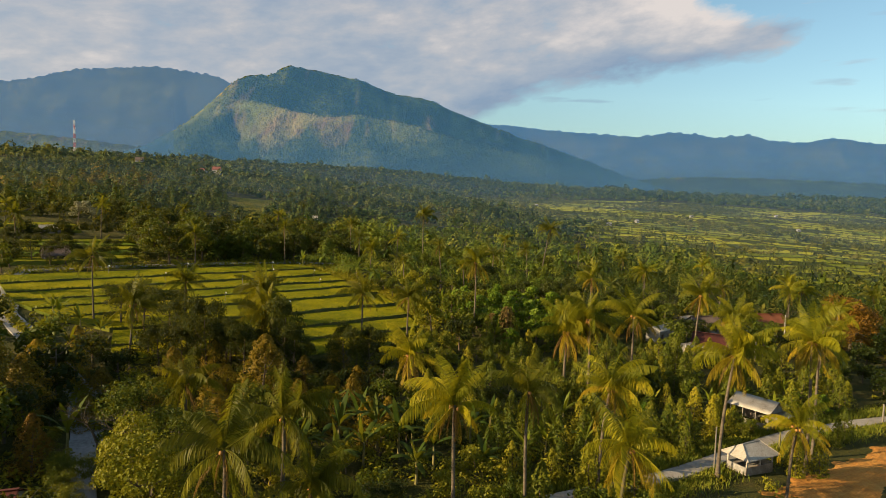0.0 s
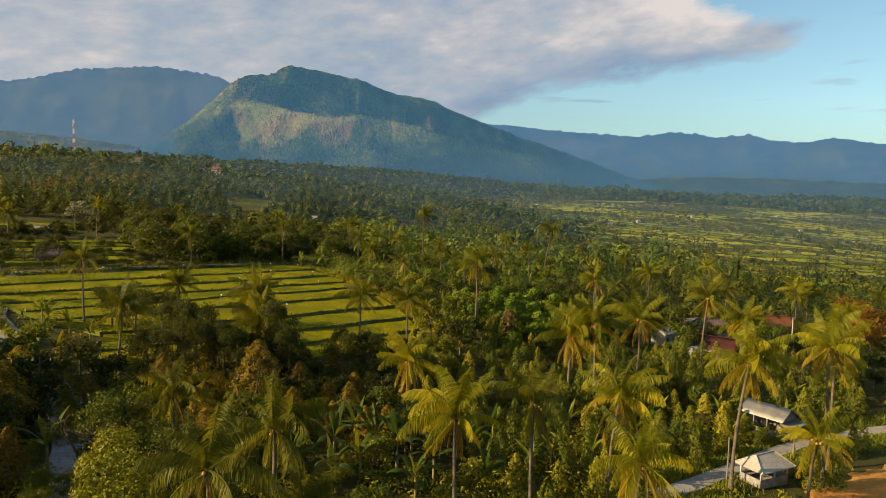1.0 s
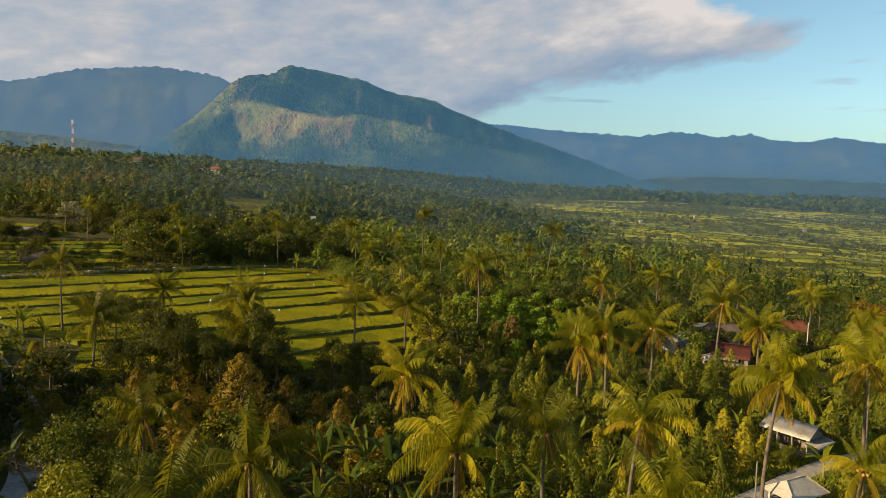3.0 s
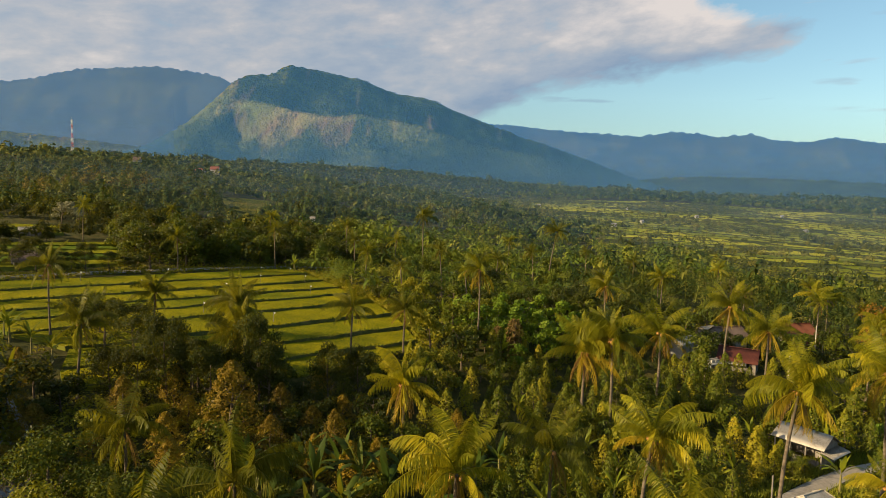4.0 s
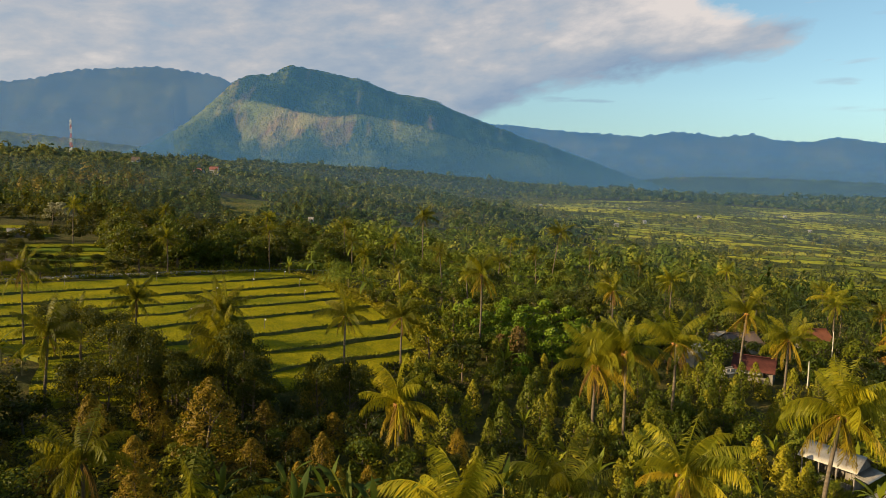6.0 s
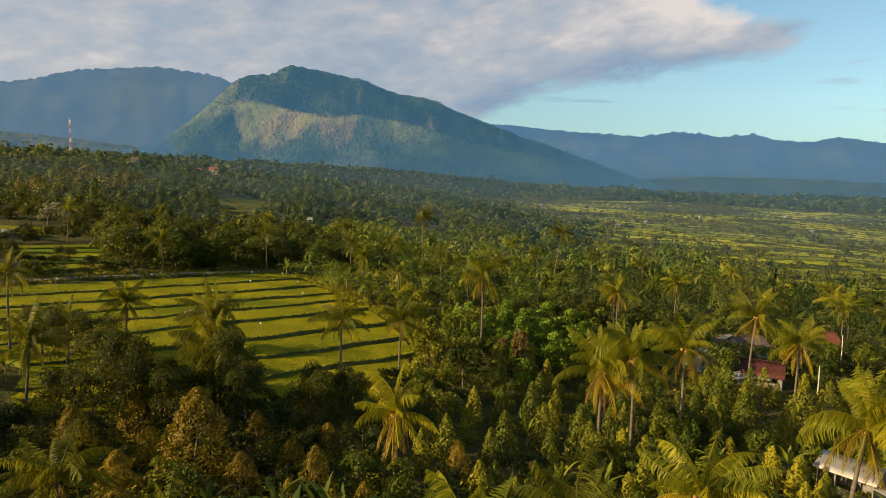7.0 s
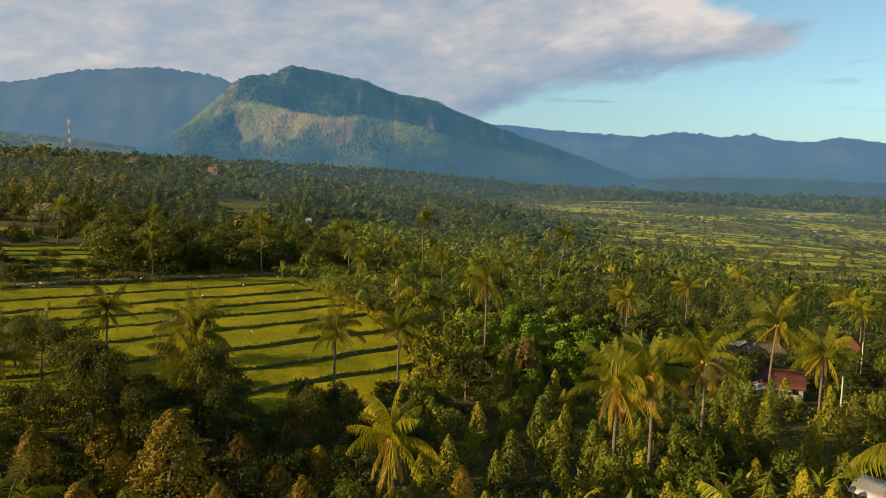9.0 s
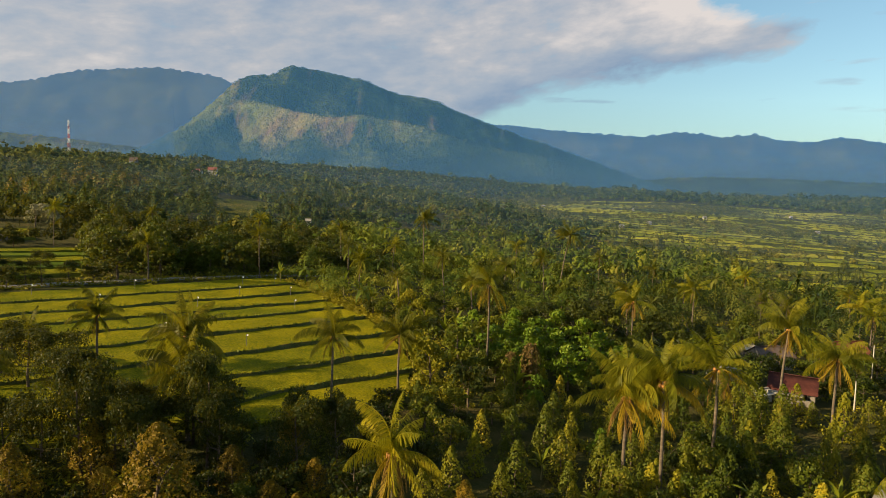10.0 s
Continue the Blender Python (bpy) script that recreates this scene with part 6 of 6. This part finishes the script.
def house(x, y, turn, length, depth, eave, ridge, roof_mat, wall_mat, label, floor=None, veranda=0.0, roof_label="", windows=2, name="house"):
    z = gz(x, y) if floor is None else floor
    t = thing(name, Matrix.Translation((x, y, z)) @ Matrix.Rotation(radians(turn), 4, "Z"), label, "house")
    L, D, w = length / 2, depth / 2, 0.14
    low = -1.2
    # long wall on -y is built round its door and windows
    n = windows
    openings = sorted([(-L + length * (k + 0.5) / (n + 1) - 0.45, 0.9, 1.0, 2.0, "window") for k in range(n + 1) if k != n // 2] + [(-L + length * (n // 2 + 0.5) / (n + 1) - 0.45, 0.9, 0.0, 2.05, "door")])
    cur = -L
    for ox, ow, oz0, oz1, kind in openings:
        box("wall", t, wall_mat, cur, ox, -D, -D + w, low, eave)
        if oz0 > 0:
            box("wall", t, wall_mat, ox, ox + ow, -D, -D + w, low, oz0)
        box("wall", t, wall_mat, ox, ox + ow, -D, -D + w, oz1, eave)
        if kind == "window":
            o = box("window", t, M_WOOD, ox - 0.05, ox + ow + 0.05, -D - 0.02, -D + 0.05, oz1 - 0.06, oz1 + 0.02, "wooden window frame")
            for a, b in ((ox - 0.05, ox + 0.02), (ox + ow - 0.02, ox + ow + 0.05), (ox + ow / 2 - 0.03, ox + ow / 2 + 0.03)):
                box("frame", o, M_WOOD, a, b, -D - 0.02, -D + 0.05, oz0, oz1 - 0.062)
            box("sill", o, M_WALL, ox - 0.1, ox + ow + 0.1, -D - 0.08, -D - 0.002, oz0 - 0.06, oz0 - 0.002)
            box("pane", o, M_DARK, ox + 0.02, ox + ow - 0.02, -D + 0.06, -D + 0.075, oz0 + 0.004, oz1 - 0.065, "dark glass pane")
        else:
            box("door", t, M_WOOD, ox + 0.02, ox + ow - 0.02, -D + 0.05, -D + 0.1, 0.02, oz1 - 0.02, "grey wooden door")
        cur = ox + ow
    box("wall", t, wall_mat, cur, L, -D, -D + w, low, eave)
    box("wall", t, wall_mat, -L, L, D - w, D, low, eave)
    for sx in (-1, 1):
        xa, xb = (-L, -L + w) if sx < 0 else (L - w, L)
        bm = bmesh.new()
        prof = [(-D + w + 0.002, low), (D - w - 0.002, low), (D - w - 0.002, eave), (0, ridge - 0.12), (-D + w + 0.002, eave)]
        va = [bm.verts.new((xa, a, b)) for a, b in prof]
        vb = [bm.verts.new((xb, a, b)) for a, b in prof]
        bm.faces.new(va[::-1])
        bm.faces.new(vb)
        for k in range(5):
            bm.faces.new((va[k], va[(k + 1) % 5], vb[(k + 1) % 5], vb[k]))
        bmesh.ops.recalc_face_normals(bm, faces=bm.faces[:])
        part("gable", bm, wall_mat, t)
    box("floor", t, M_ROAD, -L + w + 0.002, L - w - 0.002, -D + w + 0.002, D - w - 0.002, low, 0.0)
    rise, run = ridge - eave, D + 0.45
    rise *= run / D
    for side in (0, 180):
        o = child("roof", sheet_roof(length + 0.7, run + (veranda if side == 0 else 0), rise * (run + (veranda if side == 0 else 0)) / run, roof_mat), t, roof_label)
        o.matrix_basis = Matrix.Translation((0, 0, ridge - rise * ((run + veranda) / run if side == 0 else 1))) @ Matrix.Rotation(radians(side), 4, "Z")
    bm = bmesh.new()
    box_bm(bm, -L - 0.36, L + 0.36, -0.16, 0.16, ridge + 0.0, ridge + 0.07)
    part("ridge_cap", bm, roof_mat, t)
    if veranda:
        for k in range(4):
            px = -L + 0.1 + (length - 0.2) * k / 3
            box("post", t, M_WALL, px - 0.06, px + 0.06, -D - 0.3 - veranda, -D - 0.18 - veranda, low, eave - 0.35 - rise / run * veranda * 0.8, "white veranda post")
    return t


red = house(54.9, 133.3, -30, 6.6, 5.0, 2.3, 4.2, M_TILE_RED, M_WOOD, "small village house with dark red sheet roof and pale awning")
awning = child("awning", sheet_roof(4.6, 1.5, 0.3, M_METAL), red, "pale zinc sheet awning along the front")
awning.matrix_basis = pose(-0.6, -2.55, 1.72)
house(46.8, 141.0, 43, 7.0, 3.4, 3.0, 3.6, M_METAL, M_OLD_WALL, "grey stained block building with low zinc roof")
house(62.5, 157.0, 15, 7.0, 5.0, 2.6, 4.2, M_TILE_BROWN, M_OLD_WALL, "low house with weathered brown corrugated roof")
house(57.0, 153.5, -25, 5.0, 3.2, 2.0, 2.7, M_TILE_BROWN, M_WOOD, "lean-to with dark rusted sheet roof", windows=1)
house(59.8, 161.5, 30, 3.4, 2.8, 2.6, 3.1, M_METAL, M_WOOD, "little outbuilding with pale zinc roof", windows=1)
house(49.0, 131.5, 30, 2.6, 2.0, 1.5, 2.0, M_METAL, M_WALL, "whitewashed hen house with bluish zinc roof", windows=1, name="hen_house")
house(82, 165, 12, 8.0, 6.6, 2.8, 5.4, M_TILE_RUST, M_WOOD, "house with steep red-brown roof and white posts", veranda=1.2)
house(-35.5, 42.5, 20, 7.0, 5.0, 1.8, 3.0, M_TILE_RED, M_WALL, "house with faded red sheet roof beside the lane", windows=2)
house(-108, 166, 42, 6.0, 4.0, 2.5, 4.0, M_TILE_BROWN, M_WOOD, "small roadside house with white pillars", veranda=0.9, windows=1)
house(-153.5, 233.4, 42, 6.6, 3.8, 2.0, 3.1, M_METAL, M_WOOD, "field hut with pale zinc roof", windows=1, name="field_hut")
house(-55, 268, 10, 5.5, 4.2, 2.6, 4.6, M_METAL_BLUE, M_WALL, "small house with bright blue roof", floor=9.0, windows=1)
house(-89, 392, 5, 2.8, 2.4, 2.0, 3.0, M_METAL, M_WALL, "white hut with pale roof among trees", floor=16.0, windows=1)
house(-336, 872, 8, 11.0, 9.0, 7.0, 11.0, M_TILE_ORANGE, M_WALL, "large white villa with orange tiled roof on the hill", floor=54.5, windows=4)
house(-360, 880, -12, 11.0, 9.0, 5.0, 9.0, M_TILE_ORANGE, M_WALL, "white villa with orange tiled roof on the hill", floor=54.0, windows=3)
house(-458, 900, 15, 10.0, 8.0, 6.0, 11.0, M_TILE_BROWN, M_WALL, "white house with brown roof on the hill", floor=66.5, windows=3)


for x, y in ((206, 735), (330, 905), (152, 640), (425, 800), (262, 1010), (120, 980), (520, 1050)):
    house(x, y, 10 + x % 30, 4.5, 3.4, 2.3, 3.6, M_METAL, M_WALL, "small pale field hut on the far terraces", floor=gz(x, y) + 1.3, windows=1, name="field_hut")


def shed():
    x, y = 44.7, 90.3
    t = thing("shed", Matrix.Translation((x, y, gz(x, y))) @ Matrix.Rotation(radians(-53), 4, "Z"), "open wooden shed with pale zinc roof and plank end wall", "shed")
    L, D, eave, ridge = 2.8, 2.0, 2.95, 4.1
    for px in (-L, -L / 3, L / 3, L):
        for py in (-D, D):
            box("post", t, M_WOOD, px - 0.07, px + 0.07, py - 0.07, py + 0.07, -0.6, eave)
    for k in range(15):
        a = -D + 0.08 + k * (2 * D - 0.16) / 15
        top = eave + (ridge - eave) * (1 - abs(a + 0.12) / D) - 0.16
        box("plank", t, M_WOOD, L - 0.03, L + 0.02, a, a + (2 * D - 0.16) / 15 - 0.012, -0.5, top, soft=0.004)
    for k in range(14):
        a = -L + 0.1 + k * 0.3
        box("plank", t, M_WOOD, a + 1.7, a + 1.985, -D - 0.02, -D + 0.03, -0.5, 1.1, soft=0.004) if a + 1.99 < L else None
    for k in range(17):
        a = -L + 0.1 + k * 0.305
        box("plank", t, M_WOOD, a, a + 0.29, D - 0.03, D + 0.02, -0.5, eave - 0.1, soft=0.004)
    run = D + 0.45
    rise = (ridge - eave) * run / D
    for side in (0, 180):
        o = child("roof", sheet_roof(2 * L + 0.8, run, rise, M_METAL), t, "pale zinc sheet roof")
        o.matrix_basis = Matrix.Translation((0, 0, ridge - rise)) @ Matrix.Rotation(radians(side), 4, "Z")
    o = child("awning", sheet_roof(2 * D + 0.6, 1.5, 0.35, M_METAL), t, "low zinc awning over the end wall")
    o.matrix_basis = Matrix.Translation((L + 0.05, 0, 2.0)) @ Matrix.Rotation(radians(90), 4, "Z")
    box("beam", t, M_WOOD, -L, L, -0.06, 0.06, ridge - 0.22, ridge - 0.08)


shed()


def pavilion():
    x, y = 35.3, 71.6
    t = thing("pavilion", Matrix.Translation((x, y, gz(x, y) + 0.1)) @ Matrix.Rotation(radians(28), 4, "Z"), "open guard pavilion with stained low walls and pale hipped roof", "pavilion")
    L, D, eave, top = 2.25, 1.35, 2.2, 3.2
    box("floor", t, M_ROAD, -L, L, -D + 0.153, D, -1.0, 0.3, "grey concrete floor slab")
    for a, b, c, d in ((-L, L, -D, -D + 0.15), (L - 0.15, L, -D + 0.152, D - 0.152), (-L, -L + 0.15, -D + 0.152, D - 0.152), (-L, L - 1.5, D - 0.15, D)):
        # the front wall's shade is put into its darker colour
        front = d < 0
        box("parapet", t, M_SHADED_WALL if front else M_OLD_WALL, a, b, c, d, -0.4 if front else 0.302, 0.95, "low front wall coloured brown-grey for its shade" if front else "low stained plaster wall")
    for px in (-L + 0.09, 0, L - 0.09):
        for py in (-D + 0.09, D - 0.09):
            box("post", t, M_WALL, px - 0.09, px + 0.09, py - 0.09, py + 0.09, 0.952, eave, "white square post")
    E, F, R = L + 0.5, D + 0.5, 1.5
    corners = [(-E, -F, eave - 0.22), (E, -F, eave - 0.22), (E, F, eave - 0.22), (-E, F, eave - 0.22)]
    ra, rb = (-R, 0, top), (R, 0, top)
    for pts, nm in (((corners[0], corners[1], rb, ra), "roof"), ((corners[2], corners[3], ra, rb), "roof"), ((corners[1], corners[2], rb), "roof"), ((corners[3], corners[0], ra), "roof")):
        bm = bmesh.new()
        up = [bm.verts.new(p) for p in pts]
        dn = [bm.verts.new((p[0], p[1], p[2] - 0.07)) for p in pts]
        bm.faces.new(up)
        bm.faces.new(dn[::-1])
        for k in range(len(pts)):
            j = (k + 1) % len(pts)
            bm.faces.new((up[k], dn[k], dn[j], up[j]))
        bmesh.ops.recalc_face_normals(bm, faces=bm.faces[:])
        part(nm, bm, M_METAL, t, "pale grey metal roof sheets")
    for a, b in ((corners[0], ra), (corners[1], rb), (corners[2], rb), (corners[3], ra), (ra, rb)):
        v, f = tube([np.array(a) + [0, 0, 0.02], (np.array(a) + np.array(b)) / 2 + [0, 0, 0.02], np.array(b) + [0, 0, 0.02]], [0.07, 0.07, 0.07], 6)
        child("ridge_cap", mesh_from("ridge_cap", v, f, M_METAL), t)
    box("bench", t, M_WOOD, -L + 0.3, L - 0.3, D - 0.75, D - 0.25, 0.7, 0.76)


pavilion()


def tower(x, y, foot, top):
    """Red and white lattice mast: eight tapering sections, with aerials."""
    t = thing("radio_tower", pose(x, y, foot), "tall red and white lattice radio mast", "radio mast")
    h, n = top - foot, 8
    for k in range(n):
        z0, z1 = h * k / n, h * (k + 1) / n
        w0, w1 = 1.9 - 1.35 * k / n, 1.9 - 1.35 * (k + 1) / n
        c0 = [np.array([sx * w0, sy * w0, z0]) for sx, sy in ((-1, -1), (1, -1), (1, 1), (-1, 1))]
        c1 = [np.array([sx * w1, sy * w1, z1]) for sx, sy in ((-1, -1), (1, -1), (1, 1), (-1, 1))]
        bars = [(c0[i], c1[i], 0.16) for i in range(4)]
        for i in range(4):
            j = (i + 1) % 4
            bars += [(c0[i], c1[j], 0.12), (c0[j], c1[i], 0.12), (c1[i], c1[j], 0.14)]
        paint = M_REDWHITE_R if k % 2 == 0 else M_REDWHITE_W
        bm = bmesh.new()
        plate = [bm.verts.new(tuple(c * np.array([0.9, 0.9, 1]))) for c in c1]
        under = [bm.verts.new(tuple(c * np.array([0.9, 0.9, 1]) - [0, 0, 0.15])) for c in c1]
        bm.faces.new(plate)
        bm.faces.new(under[::-1])
        for i in range(4):
            bm.faces.new((plate[i], under[i], under[(i + 1) % 4], plate[(i + 1) % 4]))
        section = part("mast_section", bm, paint, t, "red lattice section" if k % 2 == 0 else "white lattice section")
        for a, b, r in bars:
            v, f = tube([a, (a + b) / 2, b], [r * 0.8] * 3, 5)
            child("bar", mesh_from("bar", v, f, paint), section)
    for k, z in enumerate((h * 0.78, h * 0.86, h * 0.93, h * 0.97)):
        for a in (0.5, 2.6, 4.6):
            p = np.array([math.cos(a + k) * 1.5, math.sin(a + k) * 1.5, z])
            v, f = tube([p + [0, 0, -1.3], p, p + [0, 0, 1.3]], [0.32, 0.35, 0.32], 8)
            child("aerial", mesh_from("aerial", v, f, M_REDWHITE_W, smooth=True), t, "white panel aerial")
    v, f = tube([(0, 0, h), (0, 0, h + 2), (0, 0, h + 4)], [0.12, 0.1, 0.05], 6)
    child("spike", mesh_from("spike", v, f, M_REDWHITE_W), t)


tower(-655, 1068, 84, 144.5)


# ---- ploughed ground by the lane ----
def ploughed():
    """Heaped, furrowed bare soil on the low side of the lane."""
    a0, a1 = np.array([32.5, 67.7]), np.array([74.0, 98.5])
    along = (a1 - a0) / np.linalg.norm(a1 - a0)
    out = np.array([along[1], -along[0]])
    S, T = np.meshgrid(np.linspace(-2, 48, 250), np.linspace(1.6, 10.5, 60))
    edge = np.clip((T - 1.6 - 0.5 * np.sin(S * 0.6) - 0.3 * np.sin(S * 1.7)) / 2.0, 0, 1) * np.clip((10.5 - T - 0.6 * np.sin(S * 0.5)) / 2, 0, 1) * np.clip((S + 2 + 1.2 * np.sin(T * 0.7)) / 3, 0, 1) * np.clip((48 - S) / 3, 0, 1)
    X, Y = a0[0] + along[0] * S + out[0] * T, a0[1] + along[1] * S + out[1] * T
    h = 0.48 * edge + edge * (0.04 * np.sin(T * 6.2 + 0.8 * np.sin(S * 0.5)) + 0.04 * smooth_noise(X / 2.4, Y / 2.4, 4) + 0.05 * smooth_noise(X * 2, Y * 2, 8) + np.random.default_rng(41).normal(0, 0.03, X.shape)) - 0.3
    v = np.stack([X, Y, ground_z(X, Y) + h], -1).reshape(-1, 3)
    i = np.arange(S.size).reshape(S.shape)
    f = np.stack([i[:-1, :-1], i[:-1, 1:], i[1:, 1:], i[1:, :-1]], -1).reshape(-1, 4)
    tagged(new("ploughed_plot", mesh_from("ploughed_plot", v, f, M_SOIL, smooth=True)), "bare orange-brown ploughed soil beside the lane", "soil", kind="structure")


ploughed()


def verge():
    """Rough grass along both sides of the lane and round the plot."""
    r = np.random.default_rng(12)
    n = 26000
    k = r.integers(0, int(len(lane_pts) * 0.75), n)
    off = r.choice([-1, 1], n) * (1.5 + np.abs(r.normal(0, 1.5, n)))
    d = np.gradient(lane_pts, axis=0)
    d /= np.linalg.norm(d, axis=1)[:, None]
    x = lane_pts[k, 0] - d[k, 1] * off + r.normal(0, 0.3, n)
    y = lane_pts[k, 1] + d[k, 0] * off + r.normal(0, 0.3, n)
    near = (x - 35.3) ** 2 + (y - 71.6) ** 2 > 9
    x, y = x[near], y[near]
    n = len(x)
    z = ground_z(x, y)
    a = r.uniform(0, 6.28, n)
    h = r.uniform(0.25, 0.75, n)
    b = np.stack([np.cos(a), np.sin(a), 0 * a], 1) * 0.06
    base = np.stack([x, y, z - 0.05], 1)
    tip = base + np.stack([r.normal(0, 0.2, n), r.normal(0, 0.2, n), h], 1)
    v = np.stack([base - b, base + b, tip + b * 0.3, tip - b * 0.3], 1).reshape(-1, 3)
    stuff("verge_grass", v, np.arange(4 * n).reshape(-1, 4), M_GRASS, "rough grass along the lane", "grass")


verge()


# poles in and beside the field
def pole(x, y, height, label, flag=False, name="bamboo_pole", mat=None, r0=0.05):
    z = gz(x, y)
    t = thing(name, pose(x, y, z), label, "pole")
    v, f = tube([(0, 0, -0.3), (0.03, 0, height / 2), (0, 0, height)], [r0, r0 * 0.9, r0 * 0.7], 7)
    child("shaft", mesh_from("shaft", v, f, mat or M_WOOD, smooth=True), t)
    if flag:
        v = [(0, 0, height - 0.05), (0.18, 0.04, height - 0.08), (0.34, -0.03, height - 0.12), (0.33, -0.03, height - 0.38), (0.17, 0.03, height - 0.36), (0, 0, height - 0.33)]
        v += [(a, b + 0.015, c) for a, b, c in v]
        f = [(0, 1, 4, 5), (1, 2, 3, 4), (11, 10, 7, 6), (10, 9, 8, 7)]
        child("flag", mesh_from("flag", v, f, M_REDWHITE_W), t, "small white bird-scaring flag")


for p, q in ((-164, 52), (-163, 71), (-161, 95), (-150, 60), (-149, 88), (-141, 75), (-133, 92), (-124, 62), (-112, 70), (-158, 102), (-146, 99)):
    pole(*row_point(p, q), 2.6, "thin pole with white flag in the rice", True)
pole(30.6, 70.2, 5.2, "leaning weathered post beside the lane", r0=0.10, name="post")
pole(65.5, 94.0, 3.0, "thick pale tree stump post by the lane", r0=0.16, name="post")
pole(62.6, 129.4, 5.0, "pale concrete utility pole near the houses", r0=0.13, name="utility_pole", mat=M_WALL)
pole(81.2, 154.3, 6.8, "pale concrete utility pole near the houses", r0=0.13, name="utility_pole", mat=M_WALL)

# small field on the far rise
small = thing("rice_field", Matrix(), "small dark green terraced field on the far rise", "rice field")
for k in range(12):
    y0 = 425 + k * 13
    v, f = grid(np.linspace(-156 - k * 5.6, -120 - k * 4.4, 16), y0 + np.array([0, 2.4, 2.6, 11.0]), lambda X, Y: ground_z(X, 0 * Y + y0 + 8) + 0.8 + 0.9 * (Y < y0 + 2.5))
    n = len(v)
    edge = np.arange(15)
    low = v[:16] - np.array([0, 0.4, 4.0])
    v = np.concatenate([v, low])
    f = np.concatenate([f, np.stack([edge, n + edge, n + edge + 1, edge + 1], 1)])
    child("rice_terrace", mesh_from("rice_terrace", v, f, [M_PADDY, M_BANK], np.r_[np.ones(30, int), np.zeros(len(f) - 45, int), np.ones(15, int)]), small)

join_far_trees()
drop_patterns()
